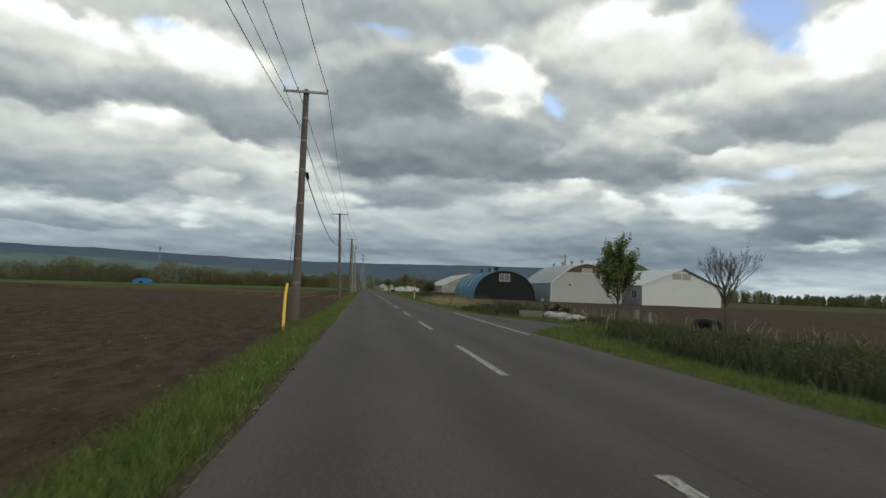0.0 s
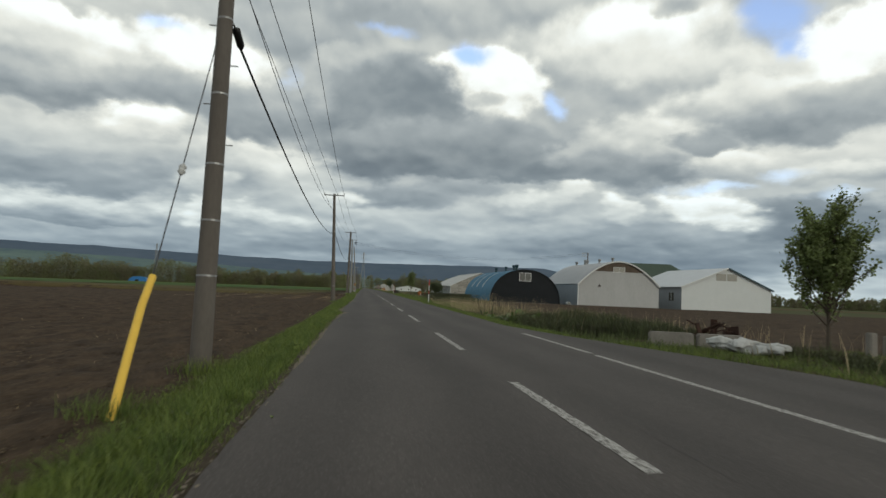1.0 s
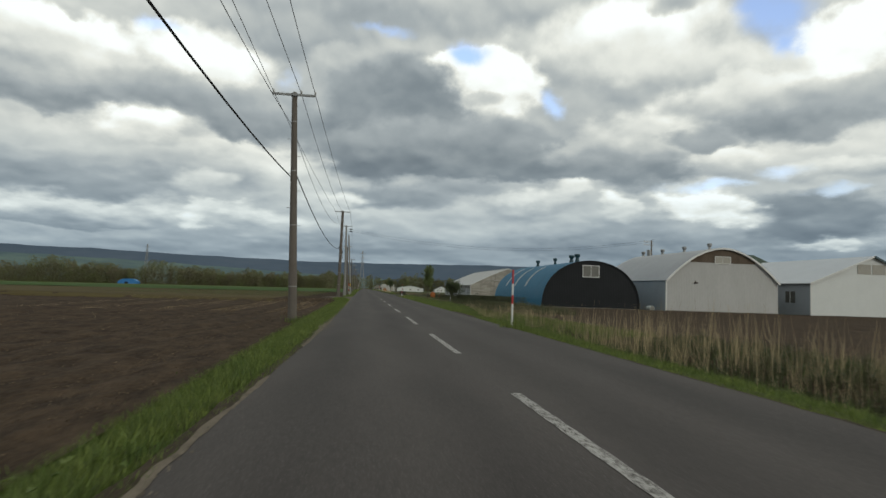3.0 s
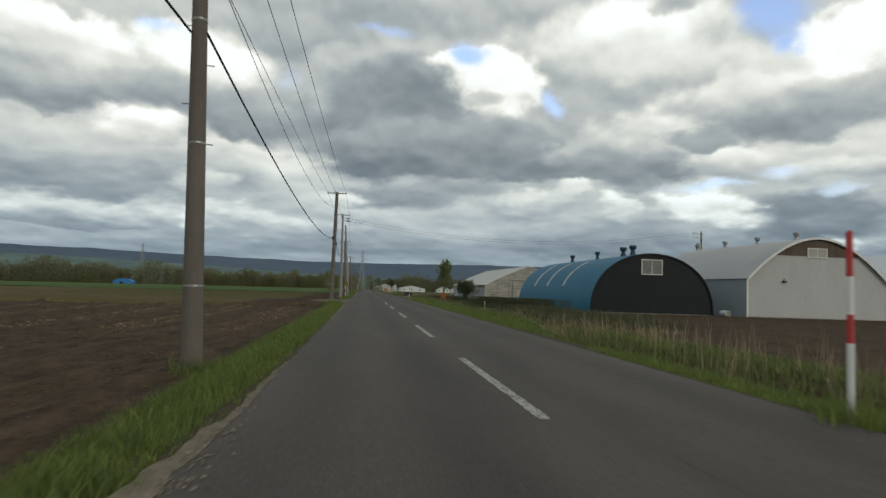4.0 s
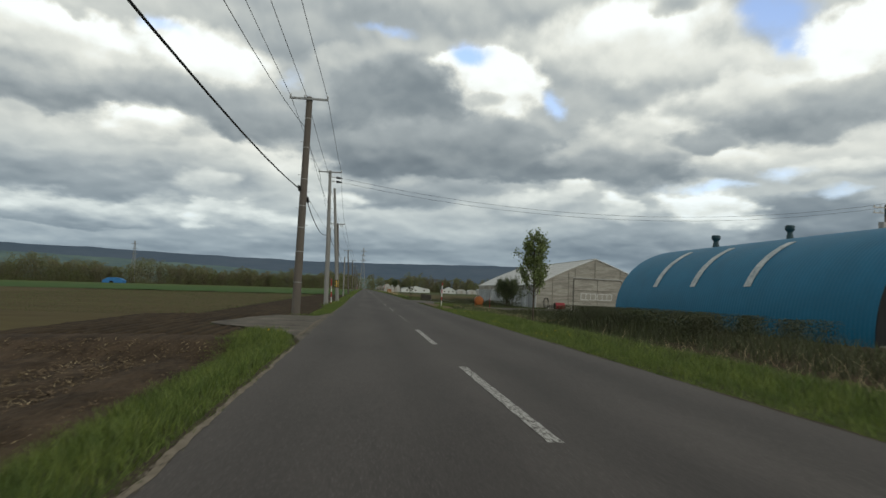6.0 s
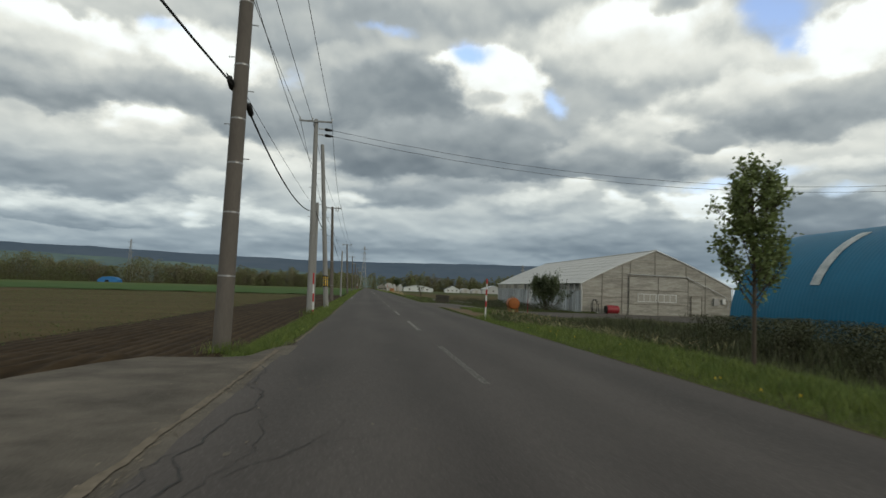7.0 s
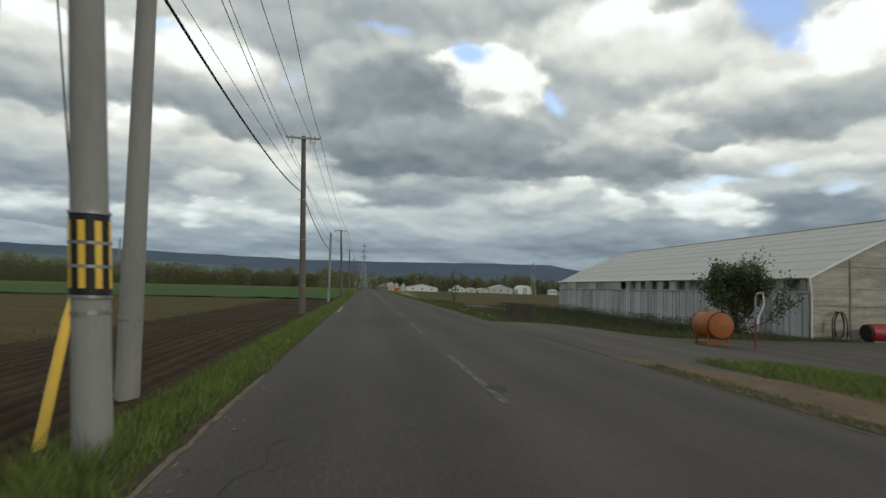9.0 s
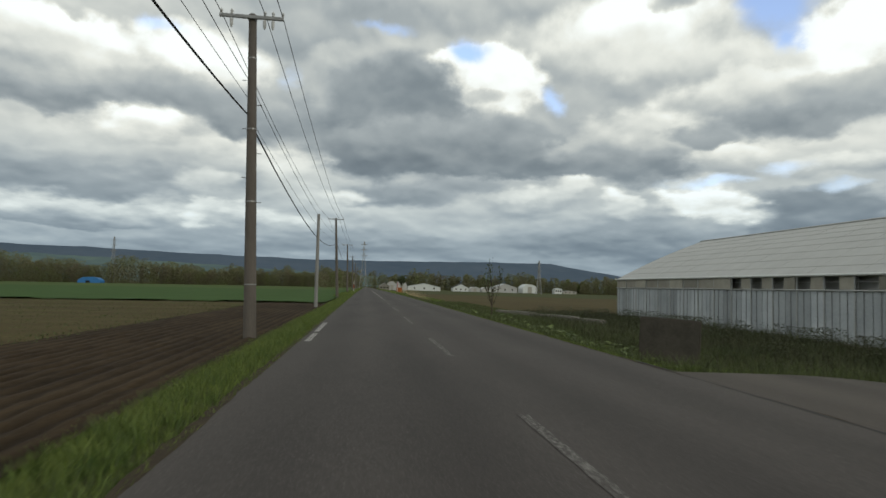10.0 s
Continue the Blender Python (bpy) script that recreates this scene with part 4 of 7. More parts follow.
jy = rng.uniform(106, 128, 420)
jx = -2.6 + np.abs(rng.normal(0, 0.9, 420))
keep = np.sin(jx * 3 + jy * 1.1) + np.sin(jy * 2.3) > 0.7
flakes("worn_specks", jx[keep], jy[keep], 0.035, M_ASPHALT_OLD, "pale worn specks in the asphalt", 19, 0.003)
spans = []
for y in along(107.0, 119.4, 0.09):
    w = 0.055 * (0.8 + noise.noise(Vector((y * 0.9, 4.0, 0))) + 0.7 * noise.noise(Vector((y * 3.3, 4.0, 2))))
    spans.append((y, -3.17 - max(0.004, w) + edge_line(y, 21), -3.17 + max(0.004, w * 0.6) + edge_line(y, 22)))
ribbon("sand_hem", spans, M_SAND, 0.010, parent=road)
wander("crack", (-2.86, 106.5), 0.0, 12.0, 0.020, M_CRACK, 301, lift=0.0245, sway=0.5)


# ---- poles and wires ----
ARM_SLOTS = (-0.92, -0.62, 0.50, 0.92)


def utility_pole(base, top, r0, r1, mat, label, arm=1.86, name="utility_pole", bands=5, slots=ARM_SLOTS, steps=True, hung=False):
    base, top = Vector(base), Vector(top)
    rise = top - base
    root = thing(name, base, label, "utility pole", "poles along the road")
    part("shaft", Shape().tube([rise * (-0.06), rise * 0.5, rise], [r0 * 1.02, (r0 + r1) / 2, r1], 18), mat, root, smooth=True)
    part("cap", Shape().tube([rise * 0.999, rise * 1.004], [r1 * 0.98, r1 * 0.7], 14), M_STEEL, root)
    for k in range(bands):
        f = 0.16 + 0.72 * k / max(bands - 1, 1) + 0.02 * math.sin(k * 5 + base.y)
        r = r0 + (r1 - r0) * f + 0.006
        part("band", Shape().tube([rise * f, rise * (f + 0.0035)], r, 14), M_STEEL, root, "steel strap round the pole")
    if steps:
        for k in range(6):
            f = 0.42 + 0.075 * k
            side = -1 if k % 2 else 1
            p = rise * f
            part("step_bolt", Shape().tube([p, p + Vector((side * (r1 + 0.17), 0.02, 0))], 0.011, 6), M_STEEL, root)
    if arm:
        p = rise * (1 - 0.12 / rise.length)
        part("crossarm", Shape().box((p.x - arm / 2, p.y - r1 - 0.085, p.z - 0.045), (p.x + arm / 2, p.y - r1, p.z + 0.045)), M_STEEL, root, "steel crossarm")
        part("clamp", Shape().tube([p + Vector((0, 0, -0.05)), p + Vector((0, 0, 0.05))], r1 + 0.02, 14), M_STEEL, root)
        for s in slots:
            q = p + Vector((s, -r1 - 0.045, 0.045))
            sh = Shape().tube([q, q + Vector((0, 0, 0.03)), q + Vector((0, 0, 0.06)), q + Vector((0, 0, 0.09)), q + Vector((0, 0, 0.13)), q + Vector((0, 0, 0.16))],
                              [0.02, 0.045, 0.03, 0.05, 0.035, 0.02], 10)
            part("insulator", sh, M_PORCELAIN, root, "white porcelain insulator")
        for s in (slots[1:4] if hung else ()):
            q = p + Vector((s, -r1 - 0.045, -0.05))
            part("cutout", Shape().tube([q, q - Vector((0, 0, 0.06)), q - Vector((0, 0, 0.2)), q - Vector((0, 0, 0.3))], [0.02, 0.05, 0.05, 0.02], 10), M_PORCELAIN, root, "grey fuse cutout under the arm")
    return root


BROWN_POLE = "weathered brown-grey concrete utility pole with a steel crossarm"
POLES = [((-5.0, -21.0, -0.5), (-4.95, -21.0, 9.5)), ((-4.85, 26.3, -0.5), (-4.88, 26.6, 9.5)), ((-4.76, 72.4, -0.45), (-5.18, 72.7, 9.6)),
         ((-4.82, 122.3, -0.45), (-4.72, 122.55, 10.45)), ((-4.62, 142.9, -0.45), (-4.84, 143.4, 10.68)), ((-4.98, 172.3, -0.5), (-5.34, 172.3, 9.25)),
         ((-5.0, 229.7, -0.5), (-5.5, 229.7, 9.2)), ((-5.1, 276.0, -0.7), (-5.4, 276.0, 9.0)), ((-5.1, 322.0, -0.9), (-5.3, 322.0, 8.8)), ((-5.1, 368.0, -1.1), (-5.2, 368.0, 8.6)),
         ((-5.2, 415.0, -1.3), (-5.2, 415.0, 8.4))]
for k, (b, t) in enumerate(POLES):
    pale = k in (4,)
    utility_pole(b, t, 0.19 if k != 3 else 0.205, 0.115 if k != 3 else 0.15, M_CONCRETE_PALE if pale else M_CONCRETE,
                 "pale grey concrete utility pole with a crossarm beside the verge" if pale else BROWN_POLE, bands=7 if k in (1, 3) else 4, steps=k < 7, slots=(-0.88, -0.58, 0.38, 0.62, 0.90) if k == 5 else (-0.88, -0.2 if k in (3, 4) else 0.3 if k == 2 else -0.33, 0.90), hung=k == 5)


def wire(name, a, b, sag, r, mat, label, group, pieces=14):
    a, b = Vector(a), Vector(b)
    root_sh = Shape()
    points = []
    for k in range(pieces + 1):
        f = k / pieces
        points.append(a.lerp(b, f) - Vector((0, 0, sag * 4 * f * (1 - f))) - a)
    root_sh.tube(points, r, 5)
    ob = part(name, root_sh, mat)
    ob.location = a
    return tagged(ob, label, "cable", group)


# where each wire rides: offset from the pole, at the arm's height
SLOTS = {0: (-0.88, -0.33, 0.90), 1: (-0.88, -0.33, 0.90), 2: (-0.88, 0.30, 0.90), 3: (-0.88, -0.10, 0.90), 4: (-0.88, -0.20, 0.90)}
SAGS = {0: (0.75, 0.65, 1.4), 1: (0.10, 0.30, 0.55), 2: (0.28, 0.55, 0.40), 3: (0.12, 0.12, 0.12), 4: (0.60, 0.68, 0.90)}


def arm_point(k, s):
    b, t = Vector(POLES[k][0]), Vector(POLES[k][1])
    return Vector((t.x + s, t.y - 0.15, t.z - 0.03))


def on_shaft(k, height, side):
    b, t = Vector(POLES[k][0]), Vector(POLES[k][1])
    return b.lerp(t, (height - b.z) / (t.z - b.z)) + Vector((side, -0.02, 0))


LOWER = [8.2, 7.9, 8.2, 8.94, 8.0, 7.3, 7.3, 7.1, 6.9, 6.7, 6.5]
PHONE_IN = [0, 5.9, 5.9, 5.86, 5.37, 6.25, 6.08, 6.0, 5.8, 5.6, 5.4]
PHONE_OUT = [0, 5.9, 5.9, 5.48, 5.37, 5.65, 6.0, 5.9, 5.7, 5.5, 5.3]
for k in range(len(POLES) - 1):
    span = POLES[k + 1][0][1] - POLES[k][0][1]
    usual = 0.00024 * span * span
    here, there = SLOTS.get(k, (-0.88, 0.40, 0.90)), SLOTS.get(k + 1, (-0.88, 0.40, 0.90))
    for a, b, sag in zip(here, there, SAGS.get(k, (usual, usual, usual))):
        wire("power_line", arm_point(k, a), arm_point(k + 1, b), sag, 0.012 if k < 6 else 0.016, M_WIRE, "thin dark power line strung between crossarms", "power lines")
    wire("service_wire", on_shaft(k, LOWER[k], -0.12), on_shaft(k + 1, LOWER[k + 1], -0.12), (1.5, 0.95, 1.4, 0.3, 0.5)[k] if k < 5 else usual, 0.011, M_WIRE,
         "dark service wire slung below the crossarms", "service wires")
    if k >= 1:
        wire("telephone_cable", on_shaft(k, PHONE_OUT[k], 0.14 if k < 5 else 0.13), on_shaft(k + 1, PHONE_IN[k + 1], -0.15), (0, 0.8, 0.95, 0.55, 0.45)[k] if k < 5 else usual * 1.6, 0.025, M_CABLE,
             "thick black telephone cable slung below the power lines", "telephone cables")
    if k >= 3:
        wire("service_wire", on_shaft(k, PHONE_OUT[k] + 0.6, -0.12), on_shaft(k + 1, PHONE_IN[k + 1] + 0.5, -0.14), usual, 0.008, M_WIRE, "thin dark service wire above the telephone cable", "service wires")


def closure(place, long, label):
    root = thing("cable_closure", place, label, "cable closure", "cable closures")
    part("shell", Shape().tube([(0, 0, 0), (0.02, 0.05, -0.02), (0.03, long * 0.8, -0.16), (0.03, long, -0.2)], [0.03, 0.075, 0.075, 0.025], 10), M_CABLE, root, smooth=True)
    part("strap", Shape().tube([(0, -0.14, 0.02), (0, 0.02, 0.0)], 0.02, 6), M_STEEL, root)
    return root


closure((-4.70, 26.55, 5.95), 0.55, "black cable closure where the telephone cable starts")
closure((-4.98, 122.1, 5.98), 0.4, "black cable closure on the telephone cable")
closure((-4.60, 122.55, 5.5), 0.4, "black cable closure on the telephone cable")

# lines that leave the pale pole across the road, with dark dead-end clamps
rise4 = Vector(POLES[4][0]).lerp(Vector(POLES[4][1]), 0.955)
FAR_POLE = Vector((45.1, 140.6, 10.65))
for dz, dy in ((0.0, 0.0), (-0.32, 0.1)):
    a = rise4 + Vector((0.15, dy, dz))
    root = thing("dead_end_clamp", a, "dark dead-end clamp with white insulators", "insulator", "dead-end clamps")
    part("insulator", Shape().tube([(0, 0, 0), (0.1, 0, 0), (0.14, 0, 0), (0.22, 0, 0), (0.26, 0, -0.01), (0.34, 0, -0.02)], [0.02, 0.05, 0.025, 0.05, 0.025, 0.02], 8), M_PORCELAIN, root)
    part("sleeve", Shape().tube([(0.34, 0, -0.02), (0.42, 0, -0.03), (0.72, 0, -0.06), (0.86, 0, -0.07)], [0.02, 0.10, 0.07, 0.015], 8), M_CABLE, root, "black insulating sleeve")
    wire("power_line", a + Vector((0.86, 0, -0.07)), FAR_POLE + Vector((-0.5, dy, dz - 0.15)), 2.2, 0.011, M_WIRE, "thin dark power line crossing over the road", "power lines")

# pole with the black and yellow guard, and the plain stub pole behind it
root = utility_pole((-3.74, 143.4, -0.40), (-4.40, 143.2, 9.2), 0.150, 0.10, M_CONCRETE_PALE, "pale concrete pole with a black and yellow guard band", arm=0, bands=2)
rise = Vector((-4.40, 143.2, 9.2)) - Vector((-3.74, 143.4, -0.40))


def on_pole(h):
    f = h / rise.length
    return rise * f, 0.150 + (0.10 - 0.150) * f


p0, ra = on_pole(1.51)
p1, rb = on_pole(2.17)
guard = part("guard_band", Shape().tube([p0, p1], [ra + 0.008, rb + 0.008], 24), M_BLACKBAND, root, "black band with yellow reflective bars", smooth=True)
for k in range(8):
    a = k * math.pi / 4
    for f0, f1 in ((0.10, 0.34), (0.38, 0.62), (0.66, 0.90)):
        sh = Shape()
        q0, q1 = p0.lerp(p1, f0), p0.lerp(p1, f1)
        for q in (q0, q1):
            for da in (-0.17, 0.0, 0.17):
                sh.v.append(tuple(q + Vector((math.cos(a + da), math.sin(a + da), 0)) * (ra + 0.0125)))
        sh.f += [(0, 1, 4, 3), (1, 2, 5, 4)]
        part("yellow_bar", sh, M_YELLOW, guard)
for f in (0.0, 0.36, 0.64, 1.0):
    q = p0.lerp(p1, f)
    part("strap", Shape().tube([q - Vector((0, 0, 0.012)), q + Vector((0, 0, 0.012))], ra + 0.016, 20), M_STEEL, guard)
utility_pole((-4.86, 147.2, -0.45), (-4.84, 146.9, 6.3), 0.16, 0.12, M_CONCRETE_PALE, "pale concrete stub pole leaning beside the verge", arm=0, bands=2, steps=False)
utility_pole((-5.05, 197.6, -0.45), (-5.1, 197.6, 6.1), 0.13, 0.10, M_CONCRETE_PALE, "slim pale grey pole on the verge", arm=0, bands=1, steps=False)


def guy_guard(base, top, anchor_on_pole, ball):
    base, top = Vector(base), Vector(top)
    root = thing("guy_wire", base, "stay wire with a bent yellow plastic guard", "guy wire", "guy wires")
    rise = top - base
    bend = rise * 0.75 + Vector((-0.03, 0, 0))
    part("guard", Shape().tube([rise * -0.35, rise * 0.0, rise * 0.4 + Vector((-0.02, 0, 0)), bend, rise], [0.055, 0.055, 0.055, 0.052, 0.05], 12), M_YELLOW, root, "yellow plastic tube", smooth=True)
    end = Vector(anchor_on_pole) - base
    part("stay", Shape().tube([rise * 0.95, end], 0.010, 5), M_WIRE, root)
    if ball:
        c = rise.lerp(end, 0.38)
        w = (end - rise).normalized()
        part("insulator", Shape().tube([c - w * 0.11, c - w * 0.05, c, c + w * 0.05, c + w * 0.11], [0.02, 0.06, 0.045, 0.06, 0.02], 10), M_PORCELAIN, root, "white guy insulator")
    return root


guy_guard((-4.81, 22.35, -0.31), (-4.89, 23.61, 1.25), (-4.95, 26.35, 5.6), True)
guy_guard((-4.66, 144.42, -0.5), (-4.78, 145.35, 1.22), (-4.75, 143.3, 7.5), False)


def snow_post(base, height, stripes, label, lean=(0, 0)):
    """A slim post banded in red and white."""
    root = thing("snow_post", base, label, "snow pole", "snow poles beside the road")
    h0 = -0.25
    for k, (h1, red) in enumerate(stripes):
        a, b = h0, h1 * height
        sh = Shape().tube([(lean[0] * a, lean[1] * a, a), (lean[0] * b, lean[1] * b, b)], 0.035, 14)
        part("red_band" if red else "white_band", sh, M_RED if red else M_WHITE, root, smooth=True)
        h0 = b
    part("cap", Shape().tube([(lean[0] * height, lean[1] * height, height), (lean[0] * height, lean[1] * height, height + 0.03)], [0.035, 0.018], 12), M_RED, root)
    return root


snow_post((3.38, 66.7, -0.03), 2.02, ((0.42, 0), (0.57, 1), (0.77, 0), (1.0, 1)), "tall snow pole banded in red and white, red on top", (-0.005, 0))
snow_post((3.68, 134.5, -0.1), 1.83, ((0.34, 0), (0.48, 1), (0.62, 0), (0.76, 1), (0.9, 0), (1.0, 1)), "snow pole banded in red and white on the verge", (0.02, 0))
snow_post((-3.80, 134.9, -0.2), 1.9, ((0.18, 1), (0.36, 0), (0.55, 1), (0.76, 0), (1.0, 1)), "snow pole banded in red and white on the grass", (-0.03, 0))
snow_post((-3.5, 255.0, -0.2), 2.0, ((0.4, 0), (0.7, 1), (1.0, 0)), "snow pole banded in red and white on the grass")
snow_post((3.7, 258.0, -0.2), 2.0, ((0.55, 0), (1.0, 1)), "snow pole banded in red and white on the grass")

stake = thing("marker_stake", (5.47, 97.44, -0.15), "short white survey stake in the verge", "stake")
part("post", Shape().tube([(0, 0, -0.2), (0.02, 0, 0.72)], 0.013, 8), M_WALLSHEET, stake)
part("plate", Shape().box((-0.03, -0.012, 0.69), (0.06, 0.012, 0.74)), M_WHITE, stake)


# ---- barns ----
BARN_Z = -0.42


def arch_line(x0, x1, spring, crown, n=28, power=2.0):
    """A rounded roof line from one foot to the other, left to right."""
    c, half = (x0 + x1) / 2, (x1 - x0) / 2
    return [(c - half * math.cos(math.pi * k / n), spring + (crown - spring) * math.sin(math.pi * k / n) ** (2 / power)) for k in range(n + 1)]


def window_part(parent, x0, x1, z0, z1, y, panes, frame_mat, glass_mat, bar=0.07):
    sh = Shape()
    sh.box((x0, y - 0.05, z0), (x1, y, z0 + bar)).box((x0, y - 0.05, z1 - bar), (x1, y, z1))
    sh.box((x0, y - 0.05, z0 + bar), (x0 + bar, y, z1 - bar)).box((x1 - bar, y - 0.05, z0 + bar), (x1, y, z1 - bar))
    w = part("window", sh, frame_mat, parent, "white-framed window")
    wide = (x1 - x0 - 2 * bar) / panes
    for k in range(panes):
        a = x0 + bar + k * wide
        if k:
            part("mullion", Shape().box((a - bar / 3, y - 0.045, z0 + bar), (a + bar / 3, y - 0.002, z1 - bar)), frame_mat, w)
        part("pane", Shape().box((a + (bar / 3 if k else 0), y - 0.02, z0 + bar), (a + wide - (bar / 3 if k < panes - 1 else 0), y - 0.008, z1 - bar)), glass_mat, w)
    return w


def roof_vent(parent, x, y, z, r, mat):
    sh = Shape().tube([(x, y, z - 0.3), (x, y, z + 0.12), (x, y, z + 0.32), (x, y, z + 0.40), (x, y, z + 0.52), (x, y, z + 0.56), (x, y, z + 0.74), (x, y, z + 0.80)],
                      [r * 0.95, r * 0.7, r * 0.55, r * 0.6, r * 0.95, r * 1.0, r * 1.0, r * 0.8], 14)
    return part("roof_vent", sh, mat, parent, "round ventilator on the roof", smooth=True)


# the round blue barn with the black gable
X0, X1, Y0, Y1 = 18.25, 30.0, 114.0, 139.5
root = thing("arch_barn", (0, 0, BARN_Z), "round-roofed barn, blue sheet roof and black gable", "barn", "farm barns")
line = arch_line(0, X1 - X0, 0.0, 5.55, 32, 2.35)
line = [(X0 + x, z) for x, z in line]
part("roof", Shape().shell(line, 0.08, Y0, Y1), M_BLUE, root, "blue profiled sheet roof", smooth=True)
inside = [(X0 + 0.08 + (x - X0) * (X1 - X0 - 0.16) / (X1 - X0), z * 0.985) for x, z in line]
part("front_wall", Shape().prism(inside, Y0 + 0.06, Y0 + 0.16), M_BLACK, root, "black sheet gable wall")
part("back_wall", Shape().prism(inside, Y1 - 0.2, Y1 - 0.1), M_BLUE, root)
part("footing", Shape().box((X0 + 0.2, Y0 - 0.04, -0.2), (X1 - 0.2, Y0 + 0.04, 0.14)), M_BLOCK, root, "pale concrete footing")
part("edge_trim", Shape().shell([(x, z + 0.01) for x, z in line], 0.14, Y0 - 0.05, Y0 + 0.02), M_BLACK, root, smooth=True)
window_part(root, 23.05, 25.05, 3.62, 5.0, Y0 + 0.06, 2, M_WHITE, M_PANE)
crown = 5.5
for x, y, s in ((23.0, 115.8, 1.0), (23.2, 118.4, 1.0), (23.6, 126.2, 0.8), (23.4, 133.8, 0.9)):
    roof_vent(root, x, y, crown + 0.05, 0.34 * s, M_TEAL)
for y in (122.6, 128.2, 133.2):
    strip = [line[k] for k in range(4, 12)]
    strip = [(x - 0.03, z + 0.03) for x, z in strip]
    part("skylight", Shape().shell(strip, 0.03, y, y + 0.6), M_SKYLIGHT, root, "whitened skylight strip")

# the grey round-roofed barn on walls
X0, X1, Y0, Y1 = 32.75, 46.7, 113.2, 133.0
root = thing("arch_barn", (0, 0, BARN_Z), "grey round-roofed barn with a whitewashed sheet gable", "barn", "farm barns")
top_line = [(X0 - 0.15, 3.6)] + [(X0 + (X1 - X0) * k / 24, 3.75 + 3.85 * (1 - abs(2 * k / 24 - 1) ** 1.9)) for k in range(25)] + [(X1 + 0.15, 3.6)]
part("roof", Shape().shell(top_line, 0.09, Y0 - 0.25, Y1), M_ROOFGREY, root, "grey profiled sheet roof", smooth=True)
part("verge_trim", Shape().shell([(x, z + 0.03) for x, z in top_line], 0.20, Y0 - 0.32, Y0 - 0.25), M_WHITE, root, "white roof edge", smooth=True)
gable = [(X0, 0.0)] + [(x, z - 0.1) for x, z in top_line[1:-1]] + [(X1, 0.0)]
part("front_wall", Shape().prism(gable, Y0, Y0 + 0.15), M_WALLSHEET, root, "off-white sheet gable wall")
part("back_wall", Shape().prism(gable, Y1 - 0.3, Y1 - 0.15), M_WALLSHEET, root)
upper = [(x, z - 0.13) for x, z in top_line[1:-1] if z > 5.9]
part("back_trim", Shape().shell([(x, z + 0.03) for x, z in top_line], 0.20, Y1, Y1 + 0.06), M_WHITE, root, "white roof edge", smooth=True)
part("upper_panel", Shape().prism([(upper[0][0], 5.85)] + upper + [(upper[-1][0], 5.85)], Y0 - 0.03, Y0 + 0.02), M_BROWNBOARD, root, "bare weathered board above")
window_part(root, 38.7, 40.7, 5.72, 6.62, Y0 - 0.03, 2, M_WHITE, M_CURTAIN)
part("side_wall", Shape().box((X0, Y0 + 0.15, 0.0), (X0 + 0.15, Y1 - 0.3, 3.7)), M_SIDESHEET, root, "grey sheet side wall")
part("side_wall", Shape().box((X1 - 0.15, Y0 + 0.15, 0.0), (X1, Y1 - 0.3, 3.7)), M_SIDESHEET, root, "grey sheet side wall")
part("corner_trim", Shape().box((X0 - 0.05, Y0 - 0.05, 0.0), (X0 + 0.1, Y0 - 0.005, 3.75)), M_WHITE, root)
part("wall_lamp", Shape().box((36.2, Y0 - 0.22, 3.35), (36.55, Y0 - 0.02, 3.5)).tube([(36.35, Y0 - 0.1, 3.5), (36.35, Y0 - 0.02, 3.7)], 0.03, 6), M_RUST, root)
part("footing", Shape().box((X0, Y0 - 0.06, -0.2), (X1, Y0 - 0.01, 0.18)), M_BLOCK, root, "concrete footing")
for y in (116.0, 122.0, 128.0, 134.0):
    roof_vent(root, 39.7, y, 7.55, 0.28, M_STEEL)

# the white gabled barn, the shade of its side put into the grey
X0, X1, Y0, Y1 = 50.4, 66.4, 112.5, 133.0
root = thing("gable_barn", (0, 0, BARN_Z - 0.1), "white gabled barn with a pale metal roof", "barn", "farm barns")
XC = 58.5
part("front_wall", Shape().prism([(X0, 0), (X0, 4.1), (XC, 7.35), (X1, 4.1), (X1, 0)][::-1], Y0, Y0 + 0.15), M_WHITEBARN, root, "smooth white gable wall")
part("back_wall", Shape().prism([(X0, 0), (X0, 4.1), (XC, 7.35), (X1, 4.1), (X1, 0)][::-1], Y1 - 0.15, Y1), M_WHITEBARN, root)
part("roof_slope", Shape().shell([(X0 - 0.35, 3.98), (XC, 7.5)], 0.10, Y0 - 0.3, Y1 + 0.3), M_ROOFPALE, root, "pale metal roof slope")
part("roof_slope", Shape().shell([(XC, 7.5), (X1 + 0.35, 3.98)], 0.10, Y0 - 0.3, Y1 + 0.3), M_ROOFPALE, root, "pale metal roof slope")
part("verge_trim", Shape().shell([(X0 - 0.35, 4.02), (XC, 7.54)], 0.20, Y0 - 0.36, Y0 - 0.3), M_WHITE, root)
part("verge_trim", Shape().shell([(XC, 7.54), (X1 + 0.35, 4.02)], 0.24, Y0 - 0.36, Y0 - 0.3), M_TEAL, root, "dark roof edge")
part("side_wall", Shape().box((X0, Y0 + 0.15, 0), (X0 + 0.15, Y1 - 0.15, 4.05)), M_SIDESHEET, root, "sheet side wall with its shade put into the slate grey")
part("side_wall", Shape().box((X1 - 0.15, Y0 + 0.15, 0), (X1, Y1 - 0.15, 4.05)), M_SIDESHEET, root)
part("corner_trim", Shape().box((X0 - 0.06, Y0 - 0.04, 0), (X0 + 0.1, Y0 - 0.004, 4.1)), M_WHITE, root)
